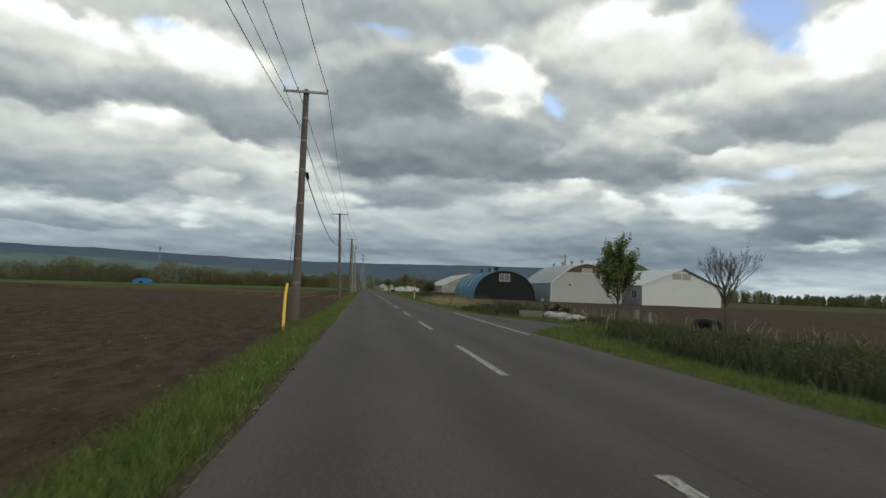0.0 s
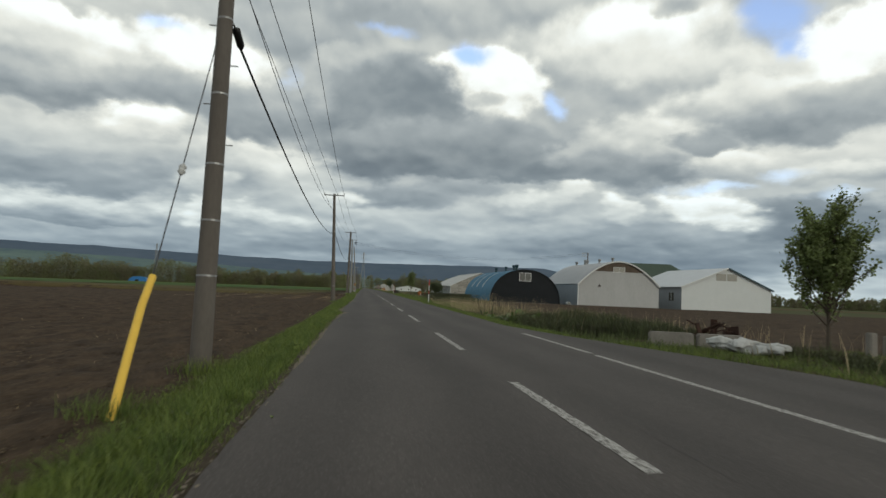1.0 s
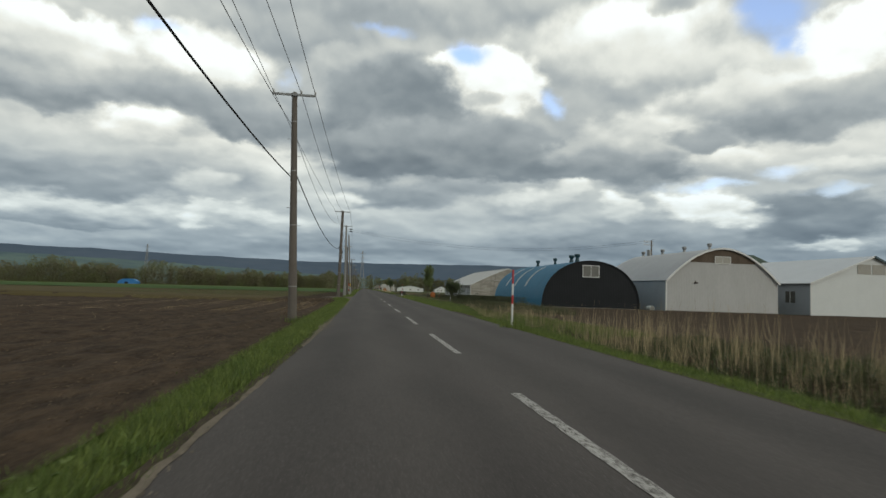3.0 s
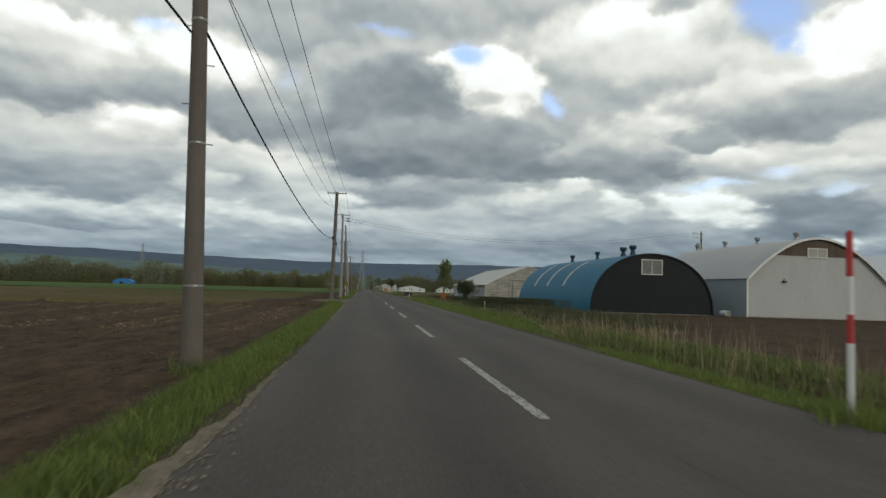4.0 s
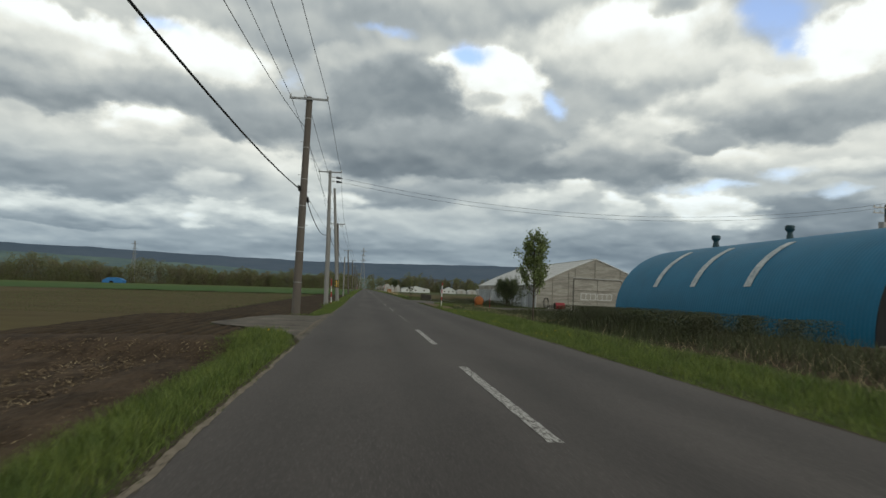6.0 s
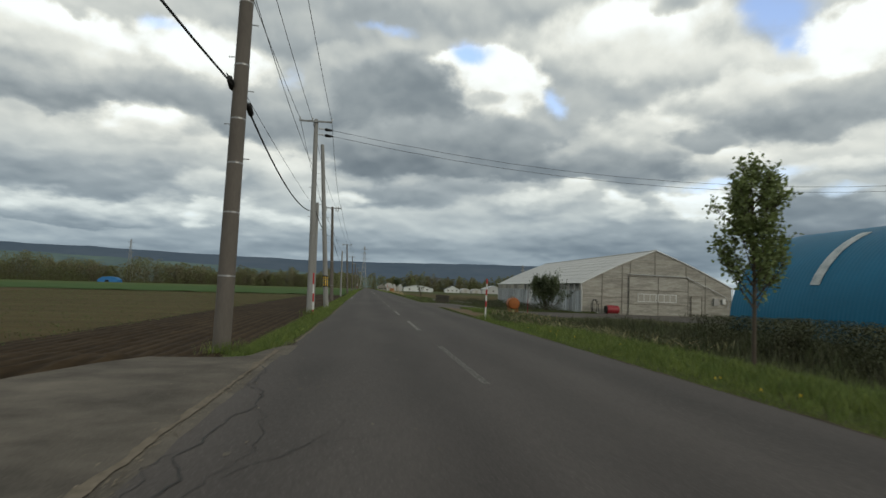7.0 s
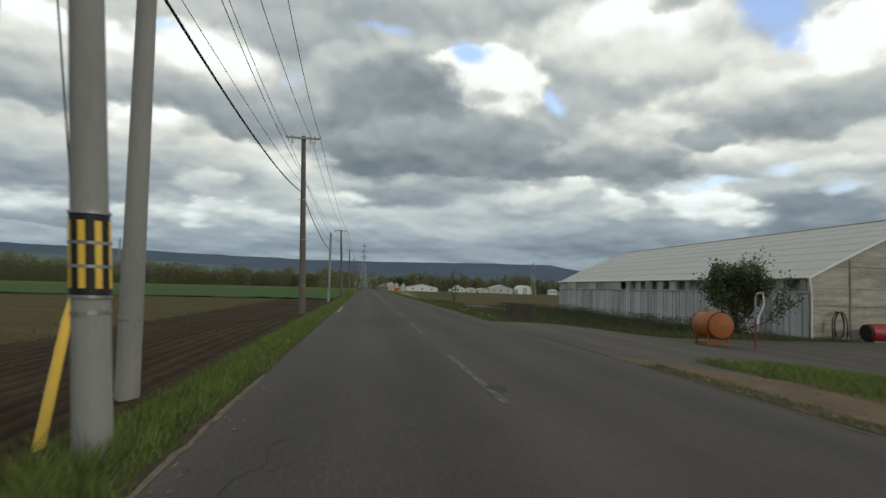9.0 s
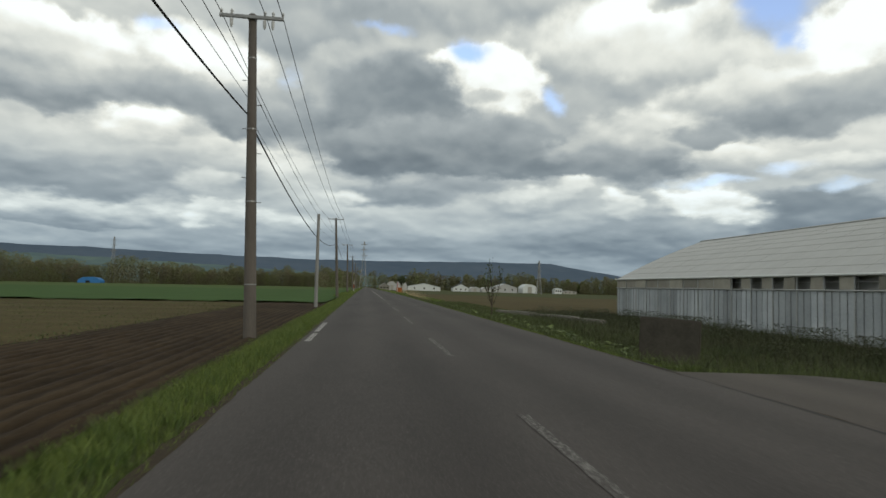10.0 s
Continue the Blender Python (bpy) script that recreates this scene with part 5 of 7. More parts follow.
for a in (56.45, 58.4):
    part("vent_panel", Shape().box((a, Y0 - 0.05, 5.3), (a + 1.75, Y0 - 0.004, 6.45)), M_CURTAIN, root, "pale louvred vent panel")
side_window = part("side_window", Shape().box((X0 - 0.04, 115.2, 1.6), (X0 - 0.003, 116.9, 3.0)), M_WINDOWDARK, root, "small dark window")
part("window_bar", Shape().box((X0 - 0.06, 116.0, 1.6), (X0 - 0.042, 116.1, 3.0)), M_WHITE, side_window)

# the green-roofed building behind them
root = thing("green_roof_barn", (0, 0, BARN_Z), "long barn with a dark green hipped roof", "barn", "farm barns")
part("wall", Shape().box((51.5, 140.0, 0), (66.5, 156.0, 5.6)), M_SIDESHEET, root)
sh = Shape()
sh.v += [(51.0, 139.4, 5.5), (68.8, 139.4, 5.9), (68.8, 156.6, 5.9), (51.0, 156.6, 5.5), (52.0, 146.0, 9.3), (65.5, 146.0, 9.5), (65.5, 150.0, 9.5), (52.0, 150.0, 9.3)]
sh.f += [(3, 2, 1, 0), (0, 1, 5, 4), (1, 2, 6, 5), (2, 3, 7, 6), (3, 0, 4, 7), (4, 5, 6, 7)]
part("roof", sh, M_GREENROOF, root, "dark green roof")

# the service pole behind the barns
root = utility_pole((45.1, 140.6 + 2.0, BARN_Z), (45.1, 142.6, 10.5), 0.17, 0.11, M_CONCRETE, "concrete service pole with a transformer behind the barns", arm=0, bands=2, steps=False, name="service_pole")
for z in (10.6, 10.1):
    part("crossarm", Shape().box((-1.4, -0.2, z), (0.25, -0.12, z + 0.09)), M_STEEL, root)
    for x in (-1.3, -0.7):
        part("insulator", Shape().tube([(x, -0.16, z + 0.09), (x, -0.16, z + 0.28)], [0.05, 0.04], 8), M_PORCELAIN, root)
part("transformer", Shape().tube([(-0.5, -0.2, 8.2), (-0.5, -0.2, 9.3)], 0.34, 16), M_STEEL, root, "grey drum transformer")


# ---- greenhouse ----
GX0, GX1, GY0, GY1, GZ = 18.88, 34.15, 164.75, 202.6, -0.72
EAVE, APEX, GC = 3.02, 6.42, 26.25
root = greenhouse = thing("greenhouse", (0, 0, GZ), "long greenhouse clad in clouded white film", "greenhouse")


def bow(x0, z0, x1, z1, n=8, rise=0.16):
    return [(x0 + (x1 - x0) * k / n, z0 + (z1 - z0) * k / n + rise * math.sin(math.pi * k / n)) for k in range(n + 1)]


slope_l = bow(GX0 - 0.1, EAVE - 0.03, GC, APEX)
slope_r = bow(GC, APEX, GX1 + 0.1, EAVE - 0.03)
part("roof_film", Shape().shell(slope_l, 0.05, GY0, GY1), M_FILM, root, "taut white film roof slope", smooth=True)
part("roof_film", Shape().shell(slope_r, 0.05, GY0, GY1), M_FILM, root, "taut white film roof slope", smooth=True)
for k in range(1, 8):
    x, z = slope_l[k]
    part("purlin_line", Shape().tube([(x, GY0 + 0.02, z + 0.004), (x, GY1 - 0.02, z + 0.004)], 0.014, 6), M_FILM, root)
for k in range(13):
    y = GY0 + 0.3 + (GY1 - GY0 - 0.6) * k / 12
    part("film_strap", Shape().shell([(x, z + 0.008) for x, z in slope_l], 0.008, y - 0.012, y + 0.012), M_FILM, root)
part("ridge_pipe", Shape().tube([(GC, GY0 - 0.1, APEX + 0.04), (GC, GY1 + 0.1, APEX + 0.04)], 0.05, 8), M_FRAMEPIPE, root)
gable_in = [(GX0 + 0.03, 0.0), (GX0 + 0.03, EAVE - 0.06)] + [(x, z - 0.06) for x, z in slope_l[1:]] + [(x, z - 0.06) for x, z in slope_r[1:-1]] + [(GX1 - 0.03, EAVE - 0.06), (GX1 - 0.03, 0.0)]
part("front_film", Shape().prism([(x, z) for x, z in gable_in], GY0 + 0.03, GY0 + 0.09), M_OLDFILM, root, "weathered beige film gable")
part("back_film", Shape().prism([(x, z) for x, z in gable_in], GY1 - 0.09, GY1 - 0.03), M_OLDFILM, root)
for line in (slope_l, slope_r):
    part("gable_pipe", Shape().tube([(x, GY0 - 0.03, z) for x, z in line], 0.055, 8), M_WHITE, root, "white gable rail")
for x in (GX0, GX1):
    part("corner_pipe", Shape().tube([(x, GY0 - 0.04, -0.3), (x, GY0 - 0.04, EAVE * 0.75), (x + (0.12 if x < GC else -0.12) * -1, GY0 - 0.04, EAVE)], 0.05, 8), M_WHITE, root, "white corner pipe")


def gable_top(x):
    f = (x - GX0) / (GC - GX0) if x < GC else (GX1 - x) / (GX1 - GC)
    return EAVE + (APEX - EAVE) * f


for x in (20.9, 22.9, 23.7, 26.2, 29.4, 31.4):
    part("gable_post", Shape().box((x - 0.04, GY0 - 0.015, 0.0), (x + 0.04, GY0 + 0.035, gable_top(x) - 0.05)), M_BATTEN, root, "weathered upright post")
for z in (0.95, 1.75, 2.6, 3.6, 4.5, 5.3):
    if z < EAVE:
        a, b = GX0 + 0.1, GX1 - 0.1
    else:
        f = (z - EAVE) / (APEX - EAVE)
        a, b = GX0 + (GC - GX0) * f + 0.2, GX1 - (GX1 - GC) * f - 0.2
    part("gable_rail", Shape().box((a, GY0 + 0.0, z - 0.025), (b, GY0 + 0.034, z + 0.025)), M_BROWNFILM, root)
door = part("sliding_door", Shape().box((23.55, GY0 - 0.10, 0.02), (29.55, GY0 - 0.02, 3.85)), M_OLDFILM, root, "wide film-covered sliding door")
for a, b in (((23.55, 0.0), (23.55, 3.9)), ((29.55, 0.0), (29.55, 3.9)), ((23.55, 3.85), (29.55, 3.85)), ((26.5, 0.0), (26.5, 3.85)), ((23.55, 1.2), (29.55, 1.2)), ((23.55, 2.55), (29.55, 2.55))):
    part("door_bar", Shape().tube([(a[0], GY0 - 0.12, a[1]), (b[0], GY0 - 0.12, b[1])], 0.03, 6), M_BATTEN, door)
for a in (24.4, 26.45):
    window_part(door, a, a + 1.9, 1.42, 2.2, GY0 - 0.10, 3, M_WHITE, M_CURTAIN, 0.06)
part("roller_rail", Shape().tube([(23.4, GY0 - 0.15, 4.05), (29.6, GY0 - 0.15, 3.95)], 0.04, 6).tube([(29.4, GY0 - 0.2, 3.9), (31.8, GY0 - 0.2, 2.9), (33.3, GY0 - 0.2, 2.2), (33.75, GY0 - 0.2, 1.6), (33.6, GY0 - 0.2, 1.1)], 0.045, 6), M_FRAMEPIPE, root, "bent grey duct pipe", smooth=True)
small_door = part("side_door", Shape().box((29.9, GY0 - 0.06, 0.02), (31.0, GY0 - 0.01, 2.1)), M_OLDFILM, root, "small film door")
part("door_bar", Shape().tube([(29.9, GY0 - 0.08, 0), (29.9, GY0 - 0.08, 2.1), (31.0, GY0 - 0.08, 2.1), (31.0, GY0 - 0.08, 0)], 0.03, 6), M_BROWNBOARD, small_door)
part("meter_box", Shape().box((32.2, GY0 - 0.22, 1.3), (32.7, GY0 - 0.03, 2.0)), M_STEEL, root)
part("meter_box", Shape().box((33.1, GY0 - 0.22, 1.45), (33.4, GY0 - 0.03, 1.95)), M_WHITE, root)

# the long side: film panels below, rolled vent flaps above
bays = 42
span = (GY1 - GY0 - 0.3) / bays
panel_mesh = mesh_of("side_panel", Shape().box((0.0, 0.02, 0.05), (0.03, span - 0.02, 2.28)))
panel_mesh.materials.append(M_SIDEFILM)
flap_meshes = []
for wide in (0.42, 0.80, span * 2 - 0.12):
    flap_mesh = mesh_of("vent_flap", Shape().box((-0.02, 0.03, 2.38), (0.05, 0.03 + wide, 2.98)))
    flap_mesh.materials.append(M_BROWNFILM)
    flap_meshes.append(flap_mesh)
post_mesh = mesh_of("side_post", Shape().box((-0.05, -0.03, -0.2), (0.02, 0.03, 3.0)))
post_mesh.materials.append(M_FRAMEPIPE)
strip_mesh = mesh_of("side_strip", Shape().box((-0.025, -0.012, 0.05), (-0.002, 0.012, 2.28)))
strip_mesh.materials.append(M_STEEL)
for k in range(bays):
    y = GY0 + 0.15 + span * k
    part("side_panel", panel_mesh, None, root, at=(GX0 + 0.01, y, 0))
    part("side_strip", strip_mesh, None, root, at=(GX0, y + span * 0.5, 0))
    if k % 2 == 0:
        part("side_post", post_mesh, None, root, at=(GX0, y, 0))
        part("vent_flap", flap_meshes[0 if k < 14 else 1 if k < 24 else 2], None, root, at=(GX0 + (0.0 if k % 3 else -0.05), y + 0.05, 0.02 * math.sin(k * 2.3)))
# added pale backing that lightens the dark gaps between the flaps
part("vent_back", Shape().box((GX0 + 0.62, GY0 + 0.2, 1.9), (GX0 + 0.66, GY1 - 0.2, 3.28)), M_FILM, root, "pale sheet added behind the vents to brighten the gaps")
for k in range(18):
    y = GY0 + 0.6 + 2.05 * k
    part("inner_pipe", Shape().tube([(GX0 + 0.35, y, 2.0), (GX0 + 0.42, y + 0.1, 3.05), (GX0 + 1.2, y + 0.1, 3.4)], 0.025, 6), M_WHITE, root)
part("inner_rail", Shape().tube([(GX0 + 0.4, GY0 + 0.2, 2.72), (GX0 + 0.4, GY1 - 0.2, 2.72)], 0.022, 6), M_WHITE, root)
part("side_rail", Shape().tube([(GX0 - 0.04, GY0, 2.33), (GX0 - 0.04, GY1, 2.33)], 0.04, 6), M_FRAMEPIPE, root)
part("eave_gutter", Shape().tube([(GX0 - 0.12, GY0, EAVE), (GX0 - 0.12, GY1, EAVE)], 0.06, 8), M_WHITE, root)
part("ground_board", Shape().box((GX0 - 0.06, GY0, -0.25), (GX0 + 0.04, GY1, 0.06)), M_BLOCK, root)
part("far_side", Shape().box((GX1 - 0.05, GY0 + 0.1, 0.0), (GX1, GY1 - 0.1, 3.0)), M_SIDEFILM, root)


# ---- things by the greenhouse ----
def fuel_tank(place, turn):
    root = thing("fuel_tank", place, "orange cylindrical fuel tank on a steel stand", "fuel tank")
    root.rotation_euler = (0, 0, turn)
    root.scale = (0.83, 0.83, 0.83)
    part("shell", Shape().tube([(0, -0.95, 0.86), (0, -0.90, 0.86), (0, -0.82, 0.86), (0, 0.82, 0.86), (0, 0.90, 0.86), (0, 0.95, 0.86)], [0.30, 0.52, 0.58, 0.58, 0.52, 0.30], 28), M_ORANGE, root, "faded orange drum", smooth=True)
    part("seam", Shape().tube([(0, -0.84, 0.86), (0, -0.80, 0.86)], 0.592, 28), M_RUST, root)
    part("seam", Shape().tube([(0, 0.80, 0.86), (0, 0.84, 0.86)], 0.592, 28), M_RUST, root)
    for y in (-0.6, 0.6):
        for x in (-0.42, 0.42):
            part("leg", Shape().box((x - 0.04, y - 0.04, 0.0), (x + 0.04, y + 0.04, 0.55)), M_ORANGE, root)
        part("cross_beam", Shape().box((-0.5, y - 0.05, 0.02), (0.5, y + 0.05, 0.10)), M_ORANGE, root)
    part("filler_box", Shape().box((-0.2, -0.1, 1.40), (0.22, 0.35, 1.60)), M_BLOCK, root, "pale box on top")
    return root


fuel_tank((10.95, 159.6, float(ground_z(10.9, 159.6)) + 0.03), radians(-5))

root = thing("hand_pump", (12.0, 158.6, float(ground_z(12, 158.6)) + 0.02), "slim red hand pump with a white hose", "pump")
part("standpipe", Shape().tube([(0, 0, 0), (0, 0, 1.05)], 0.03, 8), M_REDTANK, root)
part("upper_pipe", Shape().tube([(0, 0, 1.05), (0, 0, 1.75), (0.05, 0, 1.95), (0.28, 0, 1.98)], 0.035, 8), M_STEEL, root)
part("hose", Shape().tube([(0.28, 0, 1.95), (0.33, 0, 1.6), (0.24, 0, 1.35), (0.1, 0, 1.1), (0.04, -0.05, 0.85)], 0.025, 8), M_WHITE, root, "white hose", smooth=True)

root = thing("red_tank", (21.6, 163.9, float(ground_z(21.6, 163.9)) + 0.03), "faded red plastic tank lying by the gable", "tank")
part("shell", Shape().tube([(-0.62, 0, 0.42), (-0.55, 0, 0.42), (-0.1, 0, 0.42), (0.5, 0, 0.42), (0.6, 0, 0.42)], [0.30, 0.40, 0.42, 0.40, 0.30], 18), M_REDTANK, root, smooth=True)
part("end_cap", Shape().tube([(-0.70, 0, 0.42), (-0.6, 0, 0.42)], 0.36, 16), M_RUBBER, root, "dark end cap")
part("cradle", Shape().box((-0.5, -0.3, -0.1), (0.5, 0.3, 0.06)), M_BLOCK, root)

root = thing("hose_coil", (20.0, 164.5, GZ), "black garden hose hung in loops on the gable", "hose")
for k, (w, h) in enumerate(((0.30, 0.75), (0.24, 0.62), (0.33, 0.85))):
    loop = [(w * math.sin(a) + 0.05 * k, -0.05 - 0.03 * k, 1.5 - h + h * math.cos(a)) for a in np.linspace(0, 6.2, 22)]
    part("loop", Shape().tube(loop, 0.025, 6), M_RUBBER, root, smooth=True)
part("hook", Shape().box((-0.05, -0.12, 1.46), (0.12, 0.14, 1.52)), M_STEEL, root)
part("nozzle_bucket", Shape().tube([(0.25, -0.2, 0.0), (0.25, -0.2, 0.3)], [0.13, 0.16], 12), M_WHITE, root, "small white bucket")


def slab(name, place, size, turn, mat, label, category, group="", tilt=0.0):
    root_sh = Shape().box((-size[0] / 2, -size[1] / 2, 0), (size[0] / 2, size[1] / 2, size[2]))
    me = mesh_of(name, root_sh)
    bm = bmesh.new()
    bm.from_mesh(me)
    bmesh.ops.bevel(bm, geom=bm.edges[:], offset=min(size) * 0.12, segments=2, affect="EDGES")
    bm.to_mesh(me)
    bm.free()
    me.materials.append(mat)
    ob = new(name, me)
    ob.location, ob.rotation_euler = place, (0, tilt, turn)
    return tagged(ob, label, category, group)


slab("culvert_headwall", (5.95, 168.4, -0.52), (1.45, 0.22, 1.15), radians(-36), M_DARKBLOCK, "dark mossy concrete headwall of the ditch", "headwall", tilt=0.04)
for k in range(5):
    slab("concrete_slab", (9.2 + 0.65 * k, 200.5 - 2.6 * k, float(ground_z(9, 199)) - 0.02 + 0.05 * (k % 2)), (0.5, 3.0, 0.34), radians(14 + 3 * (k % 3)), M_BLOCK, "pale concrete channel piece stacked by the field", "concrete block", "stacked channel pieces")

# ---- things by the turn-out ----
for k, (x, y, a) in enumerate(((6.50, 31.30, -0.30), (7.72, 30.92, -0.30))):
    slab("concrete_block", (x, y, -0.10), (1.18, 0.32, 0.44), a, M_BLOCK, "long weathered concrete block edging the turn-out", "concrete block", "edging blocks")


def sack(place, size, turn, seed):
    chance = random.Random(seed)
    bm = bmesh.new()
    bmesh.ops.create_icosphere(bm, subdivisions=3, radius=1.0)
    for v in bm.verts:
        p = v.co
        lump = 1 + 0.40 * noise.noise(p * 1.9 + Vector((seed, 0, 0))) + 0.34 * abs(noise.noise(p * 3.6 + Vector((0, seed, 0)))) - 0.12
        v.co = Vector((p.x * size[0] * lump, p.y * size[1] * lump, (abs(p.z) ** 0.8 * (1 if p.z > 0 else -0.55)) * size[2] * lump))
    me = bpy.data.meshes.new("plastic_sack")
    bm.to_mesh(me)
    bm.free()
    me.shade_smooth()
    me.materials.append(M_SACK)
    ob = new("plastic_sack", me)
    ob.location, ob.rotation_euler = place, (chance.uniform(-0.2, 0.2), chance.uniform(-0.2, 0.2), turn)
    return tagged(ob, "crumpled white plastic sack in a heap on the grass", "sack", "heap of sacks")


chance = random.Random(77)
for k in range(15):
    f = k / 14
    s = chance.uniform(0.20, 0.32)
    sack((7.05 + 1.30 * f + chance.uniform(-0.12, 0.12), 29.9 - 0.6 * f + chance.uniform(-0.2, 0.25), 0.13 - 0.10 * f + chance.uniform(-0.04, 0.12)),
         (s * chance.uniform(1.0, 1.5), s * 0.75, s * chance.uniform(0.40, 0.6)), chance.uniform(-1.6, 1.6), k + 3)


def tyre(place, tilt, r=0.52):
    root = thing("tyre", place, "old black tyre leaning in the weeds", "tyre", "heap of tyres")
    root.rotation_euler = tilt
    sh = Shape()
    n, m = 26, 10
    for i in range(n):
        for j in range(m):
            a, b = 2 * math.pi * i / n, 2 * math.pi * j / m
            w = r * 0.74 + r * 0.25 * math.cos(b)
            sh.v.append((w * math.cos(a), r * 0.30 * math.sin(b) * (1.15 if math.cos(b) > 0 else 0.9), w * math.sin(a)))
    for i in range(n):
        for j in range(m):
            sh.f.append((i * m + j, i * m + (j + 1) % m, ((i + 1) % n) * m + (j + 1) % m, ((i + 1) % n) * m + j))
    part("casing", sh, M_RUBBER, root, smooth=True)
    lugs = Shape()
    for i in range(22):
        a = 2 * math.pi * i / 22
        turn = Matrix.Rotation(-a, 4, "Y")
        lugs.box((r * 0.95, -r * 0.24, -0.03), (r * 1.02, r * 0.24, 0.03), turn)
    part("tread", lugs, M_RUBBER, root)
    return root


tyre((11.85, 24.7, 0.06), (0.15, 0, 0.5), 0.34)
tyre((12.55, 24.5, 0.05), (-0.2, 0, 0.2), 0.34)
tyre((12.2, 24.9, 0.22), (1.2, 0.1, 0.3), 0.36)
for k, (x, y) in enumerate(((11.7, 30.2), (12.5, 30.5))):
    slab("stone_post", (x, y, -0.2), (0.22, 0.22, 0.78 - 0.1 * k), 0.3 * k, M_BLOCK, "short grey stone post beside the tree", "stone post", "stone posts")


def scrap_heap():
    root = thing("scrap_heap", (7.6, 31.6, 0.15), "heap of rusted dark farm scrap behind the blocks", "scrap")
    chance = random.Random(11)
    for k in range(26):
        p = Vector((chance.uniform(-0.2, 1.1), chance.uniform(-0.3, 0.35), chance.uniform(-0.1, 0.35)))
        q = p + Vector((chance.uniform(-0.5, 0.5), chance.uniform(-0.25, 0.25), chance.uniform(-0.15, 0.25)))
        q.z = max(q.z, 0.0)
        if k % 3:
            part("bar", Shape().tube([p, q], chance.uniform(0.012, 0.025), 5), M_RUST, root)
        else:
            spin = Matrix.Translation(p) @ Euler((chance.uniform(0, 3), chance.uniform(0, 3), chance.uniform(0, 3))).to_matrix().to_4x4()
            a, b = chance.uniform(0.12, 0.3), chance.uniform(0.08, 0.2)
            part("plate", Shape().box((-a, -b, -0.02), (a, b, 0.02), spin), M_RUST, root)
    return root


scrap_heap()

# the white drum between the barns
root = thing("drum", (31.75, 115.0, BARN_Z), "white drum lying between the barns", "drum")
part("shell", Shape().tube([(0.0, -0.5, 0.30), (0, 0.5, 0.30)], 0.30, 18), M_WHITE, root, smooth=True)
part("lid", Shape().tube([(0.0, -0.52, 0.30), (0, -0.5, 0.30)], 0.26, 18), M_CURTAIN, root)


# ---- plants ----
def blades(name, places, heights, width, lean, mat, label, category, seed=1, facing=None):
    """Many grass blades as one mesh: each a bent tapering strip of two faces."""
    rng = np.random.default_rng(seed)
    n = len(places)
    P = np.asarray(places, float)
    h = np.asarray(heights, float) * rng.uniform(0.6, 1.15, n)
    a = rng.uniform(0, 2 * math.pi, n)
    side = np.stack([np.cos(a), np.sin(a), np.zeros(n)], 1) * (width * rng.uniform(0.6, 1.3, n))[:, None] / 2
    b = rng.uniform(0, 2 * math.pi, n)
    bend = np.stack([np.cos(b), np.sin(b), np.zeros(n)], 1) * (h * lean * rng.uniform(0.2, 1.3, n))[:, None]
    up = np.zeros((n, 3))
    up[:, 2] = h
    mid = P + bend * 0.3 + up * 0.55
    tip = P + bend + up
    V = np.stack([P - side, P + side, mid + side * 0.75, mid - side * 0.75, tip + side * 0.12, tip - side * 0.12], 1).reshape(-1, 3)
    i = np.arange(n) * 6
    F = np.concatenate([np.stack([i, i + 1, i + 2, i + 3], 1), np.stack([i + 3, i + 2, i + 4, i + 5], 1)])
    return quick_mesh(name, V, F, mat, "stuff", label, category)


def scatter(n, x0, x1, y0, y1, seed, keep=None, edge=None):
    rng = np.random.default_rng(seed)
    x, y = rng.uniform(x0, x1, n), rng.uniform(y0, y1, n)
    if keep is not None:
        ok = keep(x, y, rng)
        x, y = x[ok], y[ok]
    return np.stack([x, y, ground_z(x, y) - 0.03], 1)


def clumpy(x, y, scale, seed):
    return 0.5 + 0.25 * rough(x, y, scale, seed)


def off_pavement(x, y):
    paved = (x > entry_left(y) - 0.12) & (x < 0) & (y > 106.2) & (y < 120.3)
    turn = (x > 0) & (y > 19.4) & (y < 37) & (x < np.interp(y, [19.4, 20.4, 21.3, 22.3, 23.3, 24, 25, 27, 30, 34, 38], [3.3, 3.7, 4.3, 5.2, 6.0, 6.3, 6.25, 5.8, 5.0, 4.0, 3.3]))
    drive = (x > 0) & (y > 143.5) & (y < 163.8) & ~((x < 6.5) & (y < 141))
    return ~(paved | turn | drive)


# the verge on the field side: long soft grass, shorter towards the asphalt
pl = scatter(430000, -5.1, -2.8, -6, 232, 1, lambda x, y, r: off_pavement(x, y) & (x < left_edge(y) - left_hem(y) * r.uniform(-0.1, 1.2, len(x))) & (x > soil_edge(y) - 0.10 + 0.14 * rough(x, y, 1.5, 2) * r.uniform(0, 1, len(x))) & (clumpy(x, y, 0.7, 1) + clumpy(x, y, 2.1, 4) + r.uniform(0, 0.9, len(x)) > 0.78))
inner = left_edge(pl[:, 1]) - pl[:, 0]
outer = pl[:, 0] - soil_edge(pl[:, 1])
hl = (0.085 + 0.115 * ease(0.05, 0.55, inner)) * (0.45 + 0.55 * ease(-0.1, 0.6, outer)) * (0.45 + 1.1 * np.clip(clumpy(pl[:, 0], pl[:, 1], 0.45, 3), 0, 1.2))
blades("verge_grass", pl, hl, 0.010, 0.7, M_GRASS, "bright green uncut grass on the verge", "grass", 2)
pl = scatter(26000, -5.6, -3.2, 232, 520, 3)
blades("verge_grass", pl, np.full(len(pl), 0.4), 0.07, 0.4, M_GRASS, "bright green uncut grass on the verge", "grass", 4)
